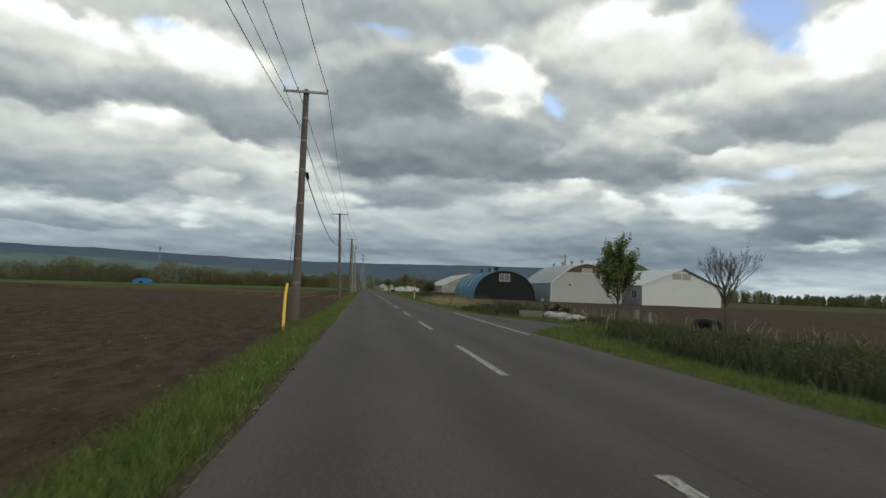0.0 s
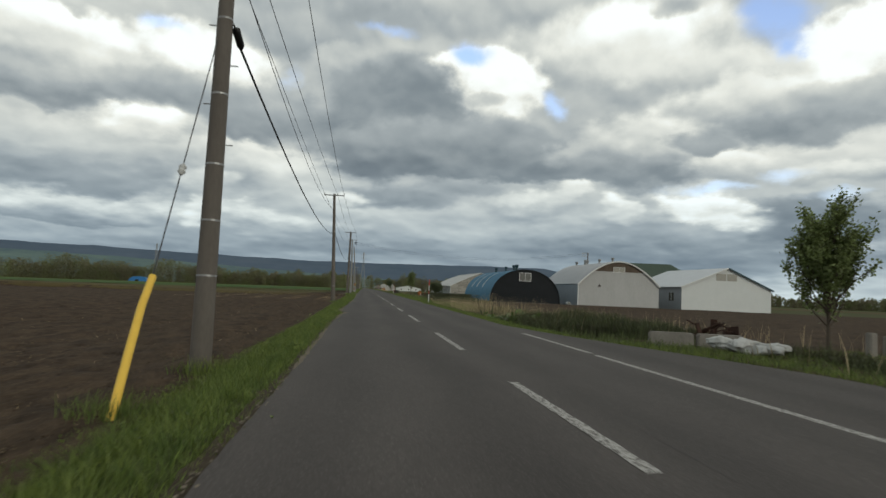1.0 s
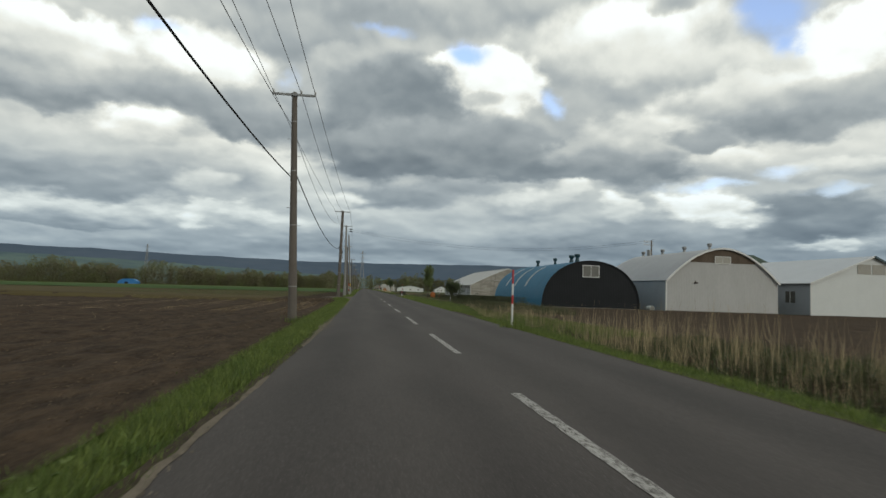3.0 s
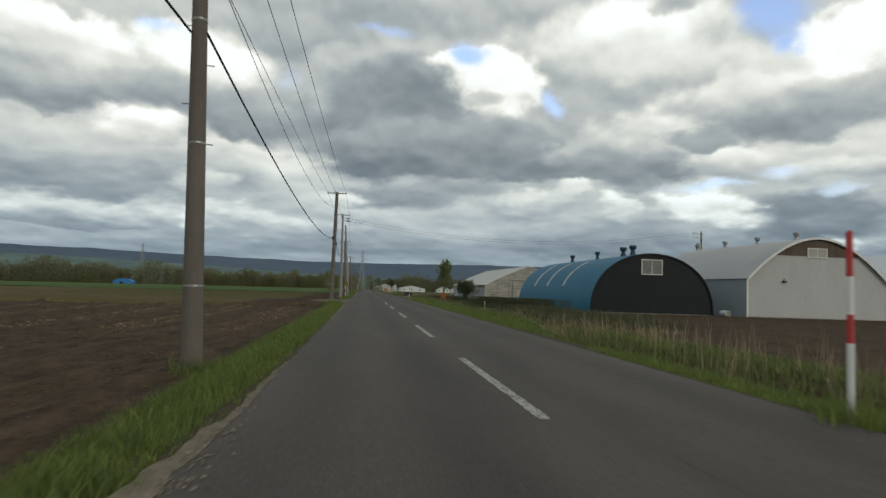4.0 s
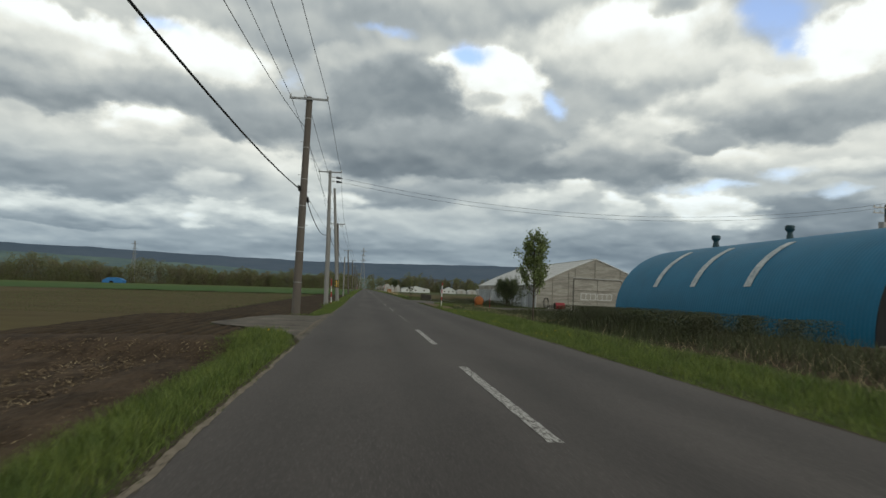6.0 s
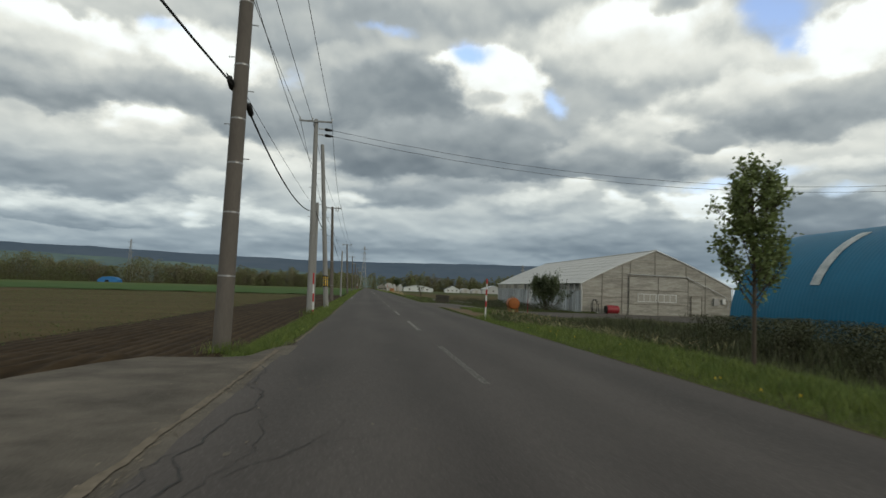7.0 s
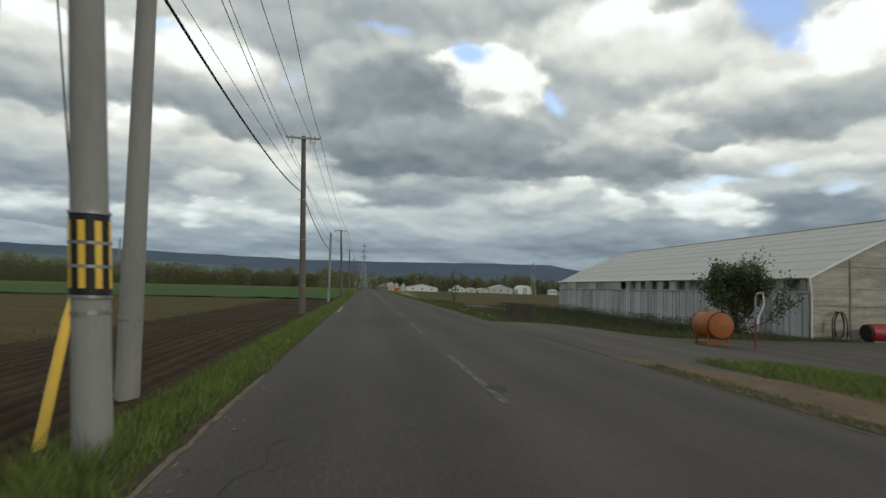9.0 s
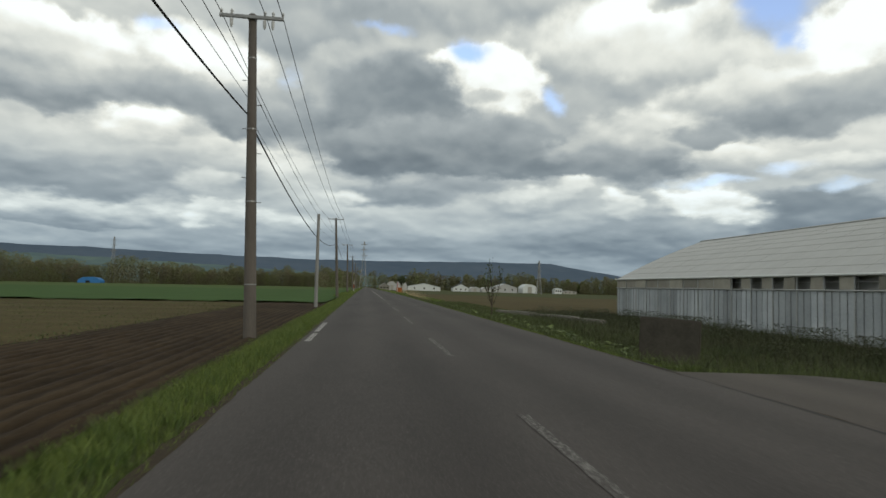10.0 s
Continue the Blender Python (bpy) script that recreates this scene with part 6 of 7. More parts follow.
# the verge on the barn side
pr = scatter(440000, 3.27, 6.3, -6, 232, 5, lambda x, y, r: off_pavement(x, y) & (x < 4.75 + 0.85 * ease(60, 68, y) + 0.6 * ease(98, 104, y) * (1 - ease(123, 128, y)) + 0.3 * np.sin(y * 0.7) + r.uniform(-0.3, 0.3, len(x))) & ~((y > 74.2) & (y < 81.4) & (x < 3.1 + 1.3 * np.sin((y - 74) / 7.6 * 3.14))) & ~((y > 136.5) & (y < 149) & (r.uniform(0, 1, len(x)) < 0.95 * ease(3.2, 3.5, x) * (1 - ease(5.0, 5.6, x)))) & (clumpy(x, y, 1.1, 5) + r.uniform(0, 0.8, len(x)) > 0.30))
lush = ease(58, 66, pr[:, 1]) * (1 - ease(132, 138, pr[:, 1])) * (1 - 0.6 * ease(74, 76, pr[:, 1]) * (1 - ease(80, 84, pr[:, 1])))
hr = (0.06 + (0.08 + 0.07 * lush) * ease(3.3, 4.3, pr[:, 0])) * (0.45 + 1.0 * np.clip(clumpy(pr[:, 0], pr[:, 1], 0.5, 2), 0, 1.2))
blades("verge_grass", pr, hr, 0.010, 0.6, M_GRASS, "bright green mown grass beside the ditch", "grass", 6)
pr = scatter(50000, 3.6, 12.5, 14, 40, 7, lambda x, y, r: off_pavement(x, y) & (y < 31.5))
blades("verge_grass", pr, np.full(len(pr), 0.17), 0.012, 0.6, M_GRASS, "bright green grass round the turn-out", "grass", 8)
pr = scatter(30000, 3.4, 16.0, 140.5, 148.4, 9, lambda x, y, r: (y < 147.3 + 0.16 * (x - 3)) & (r.uniform(0, 1, len(x)) < 0.10 + 0.8 * ease(4.8, 6.5, x)))
blades("verge_grass", pr, 0.08 + 0.14 * ease(5, 8, pr[:, 0]), 0.018, 0.6, M_DULLGRASS, "thin trodden grass on bare earth", "grass", 10)
pr = scatter(16000, 3.3, 8.5, 232, 420, 43)
blades("verge_grass", pr, np.full(len(pr), 0.45), 0.08, 0.4, M_GRASS, "bright green grass beside the far road", "grass", 44)

pr = scatter(9000, 3.24, 3.75, 136, 149, 75, lambda x, y, r: clumpy(x, y, 0.9, 5) + r.uniform(0, 0.7, len(x)) > 0.45)
blades("verge_grass", pr, np.full(len(pr), 0.09), 0.014, 0.7, M_DULLGRASS, "thin trodden grass beside the asphalt", "grass", 76)
pr = scatter(16000, 4.9, 9.5, 144.5, 150.0, 77, lambda x, y, r: clumpy(x, y, 1.2, 2) + r.uniform(0, 0.5, len(x)) > 0.40)
blades("verge_grass", pr, np.full(len(pr), 0.16), 0.014, 0.6, M_GRASS, "green grass between the yard and the bare earth", "grass", 78)

# ditch and headland weeds
def rank_weeds(n, box, tall, mat, label, seed, width=0.022, keep=None):
    """A thicket of upright leafy stems of uneven height."""
    pw = scatter(n, *box, seed, lambda x, y, r: off_pavement(x, y) & (clumpy(x, y, 1.6, seed) + r.uniform(0, 0.8, len(x)) > 0.38) & (True if keep is None else keep(x, y)))
    h = tall * (0.22 + 1.05 * np.clip(clumpy(pw[:, 0], pw[:, 1], 1.7, seed + 2), 0, 1.1)) * (0.75 + 0.5 * np.clip(clumpy(pw[:, 0], pw[:, 1], 0.5, seed), 0, 1))
    blades("ditch_weeds", pw, h, width, 0.35, mat, label, "weeds", seed + 1)
    blades("ditch_weeds", pw[::3] + [0.04, 0.03, 0], h[::3] * 1.05, width * 0.7, 0.5, M_DULLGRASS, "dull green grasses among the weeds", "weeds", seed + 3)
    rng = np.random.default_rng(seed + 2)
    pick = rng.integers(0, len(pw), int(len(pw) * 0.7))
    leafy = pw[pick] + np.stack([rng.normal(0, 0.05, len(pick)), rng.normal(0, 0.05, len(pick)), h[pick] * rng.uniform(0.15, 0.95, len(pick))], 1)
    return leafy


def behind(x, y):
    front = np.interp(y, [0, 12, 16, 18, 20.5, 25, 29, 33.5, 36, 39], [5.1, 5.1, 5.3, 5.8, 6.3, 8.3, 8.9, 7.2, 6.0, 5.2])
    return (x > front + 0.2 * np.sin(y * 0.9)) & (x < np.where(y < 28, 9.4, 9.5))


leafy = [rank_weeds(34000, (4.6, 10.5, -6, 22.5), 0.62, M_DARKWEED, "tall dark green weeds in the ditch", 11, keep=behind),
         rank_weeds(7000, (8.2, 11.5, 22.5, 31), 0.42, M_DARKWEED, "dark green weeds round the turn-out", 311, keep=behind),
         rank_weeds(26000, (4.8, 9.5, 34, 47), 0.66, M_DARKWEED, "tall dark green weeds in the ditch", 315, keep=behind),
         rank_weeds(9000, (5.2, 9.0, 47, 64), 0.40, M_DARKWEED, "dark green weeds below the reeds", 319)]
pw = scatter(16000, 4.4, 8.6, -6, 112, 13, lambda x, y, r: off_pavement(x, y) & (clumpy(x, y, 3.1, 9) + r.uniform(0, 0.6, len(x)) > 0.62))
blades("headland_weeds", pw, 0.20 + 0.16 * np.clip(clumpy(pw[:, 0], pw[:, 1], 2.0, 1), 0, 1), 0.028, 0.5, M_DULLGRASS, "dull green mixed weeds on the headland", "weeds", 14)
pw = scatter(30000, 5.0, 13.5, 88, 142, 15, lambda x, y, r: (clumpy(x, y, 2.4, 2) + r.uniform(0, 0.6, len(x)) > 0.35))
blades("ditch_weeds", pw, (0.22 + 0.70 * ease(8.0, 10.5, pw[:, 0])) * (0.45 + 0.50 * np.clip(clumpy(pw[:, 0], pw[:, 1], 2.2, 8), 0, 1)), 0.030, 0.5, M_DARKWEED, "dark brambly weeds below the blue barn", "weeds", 16)
pw = scatter(26000, 6.0, 18.3, 164.8, 204, 17, lambda x, y, r: (x > 7.0 + 0.9 * np.abs(y - 172) / 8) & (clumpy(x, y, 2.4, 2) + r.uniform(0, 0.6, len(x)) > 0.35))
blades("ditch_weeds", pw, 0.22 + 0.42 * np.clip(clumpy(pw[:, 0], pw[:, 1], 1.7, 3), 0, 1), 0.026, 0.6, M_DARKWEED, "dark rank weeds along the greenhouse", "weeds", 18)
pw = scatter(60000, 3.6, 10.5, 163.5, 232, 19, lambda x, y, r: clumpy(x, y, 2.4, 5) + r.uniform(0, 0.6, len(x)) > 0.35)
blades("headland_weeds", pw, 0.20 + 0.22 * np.clip(clumpy(pw[:, 0], pw[:, 1], 1.2, 7), 0, 1), 0.016, 0.6, M_DULLGRASS, "green mixed weeds on the headland", "weeds", 20)
pw = scatter(16000, 8.5, 20, 163.0, 168, 63)
blades("headland_weeds", pw, 0.14 + 0.22 * np.clip(clumpy(pw[:, 0], pw[:, 1], 1.2, 7), 0, 1), 0.016, 0.6, M_DULLGRASS, "green weeds at the yard's edge", "weeds", 64)
pw = scatter(22000, 5.0, 8.6, 66, 104, 65, lambda x, y, r: clumpy(x, y, 1.8, 7) + r.uniform(0, 0.7, len(x)) > 0.45)
blades("headland_weeds", pw, np.full(len(pw), 0.24), 0.018, 0.6, M_GRASS, "green grass and weeds on the headland", "weeds", 66)
# dry reeds
for n, box, tall, s in ((520, (5.2, 8.0, 47, 57), 1.15, 21), (720, (4.9, 7.6, 57, 65), 1.35, 121), (260, (5.2, 8.0, 66, 76), 1.0, 23), (420, (5.9, 9.0, 76, 92), 1.0, 61), (1500, (4.4, 6.8, 233, 262), 1.5, 25), (160, (5.6, 9.0, 36, 46), 0.9, 27)):
    pw = scatter(n, *box, s, lambda x, y, r: clumpy(x, y, 1.1, 3) + r.uniform(0, 0.5, len(x)) > 0.62)
    blades("dry_reeds", pw, np.full(len(pw), tall), 0.010, 0.18, M_REED, "dry straw-coloured reeds from last year", "reeds", s + 1)
    blades("dry_reeds", pw[::2] + [0.05, 0.05, 0], np.full(len(pw[::2]), tall * 0.6), 0.011, 0.7, M_REED, "dry straw-coloured reed leaves", "reeds", s + 50)
def ditch_docks(x, y, r):
    return (x > 5.5 + 0.7 * ease(136, 141, y) + 0.3 * np.sin(y * 1.3)) & (clumpy(x, y, 1.0, 6) + r.uniform(0, 0.6, len(x)) > 0.62)


for n, mat, tall, wide, s in ((1500, M_DOCK, 0.34, 0.085, 29), (500, M_REED, 0.30, 0.06, 329), (9000, M_DULLGRASS, 0.26, 0.020, 333), (6000, M_DARKWEED, 0.30, 0.026, 335)):
    pw = scatter(n, 5.0, 10.5, 126, 146.5, s, ditch_docks)
    blades("pale_weeds", pw, np.full(len(pw), tall), wide, 1.5, mat, "drooping withered leaves and weeds over the ditch", "weeds", s + 1)
pw = scatter(1400, 12.0, 17.5, 142.5, 147.5, 341, lambda x, y, r: clumpy(x, y, 1.2, 4) + r.uniform(0, 0.6, len(x)) > 0.6)
blades("pale_weeds", pw, np.full(len(pw), 0.34), 0.05, 1.5, M_DOCK, "drooping withered leaves beside the drive", "weeds", 342)
pw = scatter(1500, 5.8, 11.5, 84, 112, 31, lambda x, y, r: clumpy(x, y, 1.4, 6) + r.uniform(0, 0.6, len(x)) > 0.6)
blades("pale_weeds", pw, np.full(len(pw), 0.5), 0.014, 0.9, M_REED, "pale withered stems over the ditch", "weeds", 32)
pw = scatter(500, 7.0, 13, -4, 60, 33)
blades("dry_stalks", pw, np.full(len(pw), 0.75), 0.02, 0.5, M_REED, "single dry stalks at the field edge", "weeds", 34)


def broad_leaves(name, places, size, mat, label, seed):
    rng = np.random.default_rng(seed)
    n = len(places)
    a = rng.uniform(0, 2 * math.pi, n)
    s = size * rng.uniform(0.5, 1.2, n)
    out = np.stack([np.cos(a), np.sin(a), rng.uniform(-0.1, 0.6, n)], 1)
    side = np.stack([-np.sin(a), np.cos(a), rng.uniform(-0.2, 0.2, n)], 1)
    P = np.asarray(places, float)
    V = np.stack([P, P + (out * 0.5 + side * 0.42) * s[:, None], P + out * s[:, None] - [0, 0, 0.04], P + (out * 0.5 - side * 0.42) * s[:, None]], 1).reshape(-1, 3)
    i = np.arange(n) * 4
    return quick_mesh(name, V, np.stack([i, i + 1, i + 2, i + 3], 1), mat, "stuff", label, "weeds")


def leaf_places(n, box, top, seed):
    rng = np.random.default_rng(seed)
    centres = np.stack([rng.uniform(box[0], box[1], 60), rng.uniform(box[2], box[3], 60)], 1)
    c = centres[rng.integers(0, 60, n)] + rng.normal(0, 0.34, (n, 2))
    z = ground_z(c[:, 0], c[:, 1]) + rng.uniform(0.03, top, n)
    return np.stack([c[:, 0], c[:, 1], z], 1)


for k, places in enumerate(leafy):
    broad_leaves("weed_leaves", places, 0.07, M_DARKWEED, "small dark leaves on the tall weeds", 420 + k)


def butterbur(n, box, size, seed):
    """Low plants of large round leaves, each a dished seven-sided blade on its own stalk."""
    rng = np.random.default_rng(seed)
    centres = np.stack([rng.uniform(box[0], box[1], max(3, n // 9)), rng.uniform(box[2], box[3], max(3, n // 9))], 1)
    c = centres[rng.integers(0, len(centres), n)] + rng.normal(0, 0.28, (n, 2))
    hub = np.column_stack([c, ground_z(c[:, 0], c[:, 1]) + rng.uniform(0.12, 0.42, n)])
    tilt = rng.normal(0, 0.35, (n, 2))
    s = size * rng.uniform(0.5, 1.15, n)
    a = np.linspace(0.35, 2 * math.pi - 0.35, 8)[None] + rng.uniform(0, 6.28, (n, 1))
    r = s[:, None] * rng.uniform(0.85, 1.1, (n, 8))
    dx, dy = np.cos(a) * r, np.sin(a) * r
    ring = np.stack([hub[:, None, 0] + dx, hub[:, None, 1] + dy, hub[:, None, 2] + dx * tilt[:, :1] + dy * tilt[:, 1:] + 0.10 * s[:, None] + rng.normal(0, 0.06, (n, 8)) * s[:, None]], -1)
    V = np.concatenate([hub[:, None, :], ring], 1).reshape(-1, 3)
    i = np.arange(n)[:, None] * 9
    F = np.stack([np.repeat(i, 7, 1), i + np.arange(1, 8)[None], i + np.arange(2, 9)[None]], -1).reshape(-1, 3)
    quick_mesh("butterbur", V, F, M_BUTTERBUR, "stuff", "broad bright butterbur leaves beside the ditch", "weeds")
    foot = hub.copy()
    foot[:, 2] = ground_z(c[:, 0], c[:, 1]) - 0.02
    blades("butterbur_stalks", foot, hub[:, 2] - foot[:, 2], 0.012, 0.05, M_GRASS, "green stalks under the butterbur leaves", "weeds", seed + 1)


butterbur(150, (4.9, 6.6, 44.5, 50.0), 0.18, 41)
broad_leaves("broadleaf_weeds", leaf_places(2600, (4.4, 7.0, 168, 200), 0.4, 45), 0.24, M_GRASS, "broad bright butterbur leaves beside the ditch", 46)
broad_leaves("broadleaf_weeds", leaf_places(500, (-4.4, -3.6, 2, 60), 0.20, 49), 0.07, M_GRASS, "broad weed leaves in the verge grass", 50)
broad_leaves("bramble_weeds", leaf_places(60000, (10.0, 16.0, 112, 132), 1.05, 51), 0.070, M_DARKWEED, "dark bramble bushes below the blue barn", 52)
broad_leaves("bramble_weeds", leaf_places(14000, (11.5, 17.5, 166, 201), 0.8, 53), 0.09, M_DARKWEED, "dark bushes along the greenhouse side", 54)
rng = np.random.default_rng(71)
dots = np.concatenate([scatter(9, -4.0, -3.2, 126, 141, 72), scatter(4, -3.95, -3.65, 107.6, 108.4, 79)])
dots = np.concatenate([dots, scatter(16, 3.3, 4.6, 108, 128, 73)])
dots[:, 2] += 0.19
broad_leaves("dandelions", np.repeat(dots, 7, 0), 0.017, M_DANDELION, "small yellow dandelion heads in the grass", 74)


# tall tufts where the mower could not reach, round the posts
tufts = np.concatenate([np.stack([np.random.default_rng(200 + k).normal(x, 0.22, 260), np.random.default_rng(300 + k).normal(y, 0.25, 260)], 1)
                        for k, (x, y) in enumerate(((3.4, 66.6), (3.7, 134.4), (-3.8, 134.8), (-4.75, 26.1), (-4.6, 72.1), (-4.7, 122.0), (-4.5, 142.6), (-4.0, 143.5), (-4.85, 22.4), (5.9, 168.0), (5.4, 97.2)))])
tufts = np.column_stack([tufts, ground_z(tufts[:, 0], tufts[:, 1]) - 0.02])
blades("grass_tufts", tufts, np.full(len(tufts), 0.34), 0.012, 0.5, M_GRASS, "taller grass tufts round posts and poles", "grass", 210)

# clods and straw on the tilled ground
def litter(name, n, box, size, mat, label, category, seed, flat=0.6):
    rng = np.random.default_rng(seed)
    x = rng.uniform(box[0], box[1], n)
    x = box[1] - (box[1] - x) * rng.uniform(0.2, 1, n)
    y = rng.uniform(box[2], box[3], n)
    c = np.stack([x, y, ground_z(x, y) + 0.08], 1)
    s = size * rng.uniform(0.4, 1.4, n)
    base = np.array([(1, 0, 0), (-1, 0, 0), (0, 1, 0), (0, -1, 0), (0, 0, flat), (0, 0, -flat)])
    jit = rng.uniform(0.6, 1.3, (n, 6, 1))
    V = (c[:, None, :] + base[None] * jit * s[:, None, None]).reshape(-1, 3)
    tri = np.array([(0, 2, 4), (2, 1, 4), (1, 3, 4), (3, 0, 4), (2, 0, 5), (1, 2, 5), (3, 1, 5), (0, 3, 5)])
    F = (np.arange(n)[:, None, None] * 6 + tri[None]).reshape(-1, 3)
    return quick_mesh(name, V, F, mat, "stuff", label, category)


litter("clods", 9000, (-19, -4.9, -4, 106), 0.016, M_SOIL, "loose clods of dark earth", "earth", 81)
litter("dry_clods", 16000, (-19, -4.9, -4, 106), 0.022, M_DIRT, "pale dried crumbs of earth and straw", "earth", 85, 0.3)
litter("dry_clods", 12000, (-22, -4.9, 80, 106), 0.030, M_DIRT, "pale dried clods of earth", "earth", 385, 0.5)
st = scatter(900, -20, -4.9, 0, 106, 83)
st[:, 2] += 0.10
blades("stubble", st, np.full(len(st), 0.06), 0.012, 1.6, M_REED, "scattered straw and old stubble", "stubble", 84)


st = scatter(14000, -24, -4.9, 82, 106, 383, lambda x, y, r: clumpy(x, y * 0.4, 1.1, 3) + r.uniform(0, 0.4, len(x)) > 0.66)
st[:, 2] += 0.09
blades("stubble", st, np.full(len(st), 0.045), 0.022, 3.2, M_REED, "pale straw left in streaks over the tilled ground", "stubble", 384)
pw = scatter(60000, -42, -9.8, 119.6, 205, 87)
pw[:, 2] += 0.07
blades("crop_sprouts", pw, np.full(len(pw), 0.07), 0.03, 0.9, M_DULLGRASS, "thin green sprouts over the brown field", "crop", 88)


# ---- trees ----
def grow(sh, chance, p, way, r, length, level, tips, spread, upward):
    points, radii = [p], [r]
    pieces = 4
    for k in range(pieces):
        way = (way + Vector((chance.gauss(0, 0.13), chance.gauss(0, 0.13), chance.gauss(0.03, 0.08) + upward * 0.05))).normalized()
        p = p + way * length / pieces
        points.append(p)
        radii.append(r * (1 - 0.62 * (k + 1) / pieces))
        if level <= 2:
            tips.append((p.copy(), way.copy()))
    sh.tube(points, radii, 7 if r > 0.03 else 4, capped=False)
    if level == 0:
        return
    for k in range(3 if level > 1 else 4):
        f = chance.uniform(0.35, 1.0)
        q = points[max(1, min(pieces, round(f * pieces)))]
        turn = Vector((chance.gauss(0, spread), chance.gauss(0, spread), chance.uniform(0.0, 0.35) + upward * 0.3))
        grow(sh, chance, q, (way + turn).normalized(), max(r * 0.45, 0.006), length * chance.uniform(0.55, 0.75), level - 1, tips, spread, upward)


def tree(name, base, trunk_h, r, limbs, limb_len, levels, leaves, leaf, mat, label, seed, spread=0.5, upward=0.6, lean=0.55, puff=0.12, category="tree", first=0.72):
    """A trunk, limbs set along it from the share first upwards, shorter towards the top, and a crown of separate leaves."""
    chance = random.Random(seed)
    rng = np.random.default_rng(seed)
    root = thing(name, base, label, category)
    trunk = Shape()
    top = Vector((chance.gauss(0, 0.05), chance.gauss(0, 0.05), trunk_h))
    trunk.tube([(0, 0, -0.2), (0.0, 0, 0.05), top * 0.5 + Vector((0.03, 0, 0)), top], [r * 1.35, r, r * 0.8, r * 0.5], 10)
    part("trunk", trunk, M_BARK, root, smooth=True)
    tips = []
    for k in range(limbs):
        a = 2.4 * k + chance.uniform(-0.4, 0.4)
        f = first + (1 - first) * (k + chance.uniform(0, 0.8)) / limbs
        start = top * min(f, 1.0)
        out = lean * chance.uniform(0.6, 1.25)
        reach = limb_len * chance.uniform(0.75, 1.1) * (1.0 - 0.45 * (f - first) / (1.001 - first) if first < 0.7 else 1.0)
        limb = Shape()
        grow(limb, chance, start, Vector((math.cos(a) * out, math.sin(a) * out, 1.0)).normalized(), r * 0.5, reach, levels, tips, spread, upward)
        part("limb", limb, M_BARK, root)
    if leaves:
        pick = [tips[chance.randrange(len(tips))] for _ in range(leaves)]
        P = np.array([tuple(p) for p, w in pick]) + rng.normal(0, puff, (leaves, 3))
        u = rng.normal(0, 1, (leaves, 3))
        u /= np.linalg.norm(u, axis=1)[:, None]
        w = np.cross(u, rng.normal(0, 1, (leaves, 3)))
        w /= np.linalg.norm(w, axis=1)[:, None]
        s = (leaf * rng.uniform(0.6, 1.3, leaves))[:, None]
        V = np.stack([P, P + u * s * 0.5 + w * s * 0.32, P + u * s, P + u * s * 0.5 - w * s * 0.32], 1).reshape(-1, 3)
        i = np.arange(leaves) * 4
        crown = quick_mesh("crown", V, np.stack([i, i + 1, i + 2, i + 3], 1), mat)
        crown.parent = root
        tagged(crown, "crown of small separate leaves")
    return root


tree("young_tree", (10.98, 30.9, -0.12), 3.15, 0.055, 42, 1.30, 2, 13500, 0.105, M_LEAF, "young leafy tree with upright spreading limbs", 5, spread=0.24, upward=0.6, lean=0.95, puff=0.07, first=0.22)
tree("bare_tree", (12.1, 23.0, -0.12), 1.9, 0.060, 14, 1.45, 3, 0, 0.1, M_LEAF, "leafless young tree with a fan of thin twigs", 9, spread=0.40, upward=0.7, lean=0.78, first=0.55)
tree("young_tree", (5.75, 118.5, -0.30), 3.65, 0.042, 26, 0.85, 2, 5600, 0.095, M_LEAF, "slim young tree with a narrow leafy crown", 13, spread=0.30, upward=0.45, lean=1.0, puff=0.07, first=0.34)
tree("large_bush", (15.5, 165.2, -0.66), 1.7, 0.06, 34, 2.05, 2, 17000, 0.12, M_LEAFDARK, "dense dark green bush beside the greenhouse", 17, spread=0.24, upward=0.8, lean=1.05, puff=0.11, category="bush", first=0.03)
tree("sapling", (5.6, 189.0, -0.5), 0.9, 0.05, 5, 1.5, 1, 320, 0.11, M_LEAFDARK, "sapling with a few upswept leafy limbs", 21, spread=0.25, upward=0.9, lean=0.5, puff=0.07)
tree("small_tree", (16.5, 470.0, -0.9), 4.0, 0.12, 14, 2.8, 2, 3000, 0.5, M_LEAFDARK, "round leafy tree by the far buildings", 23, spread=0.4, upward=0.8, lean=0.6, puff=0.3, first=0.4)


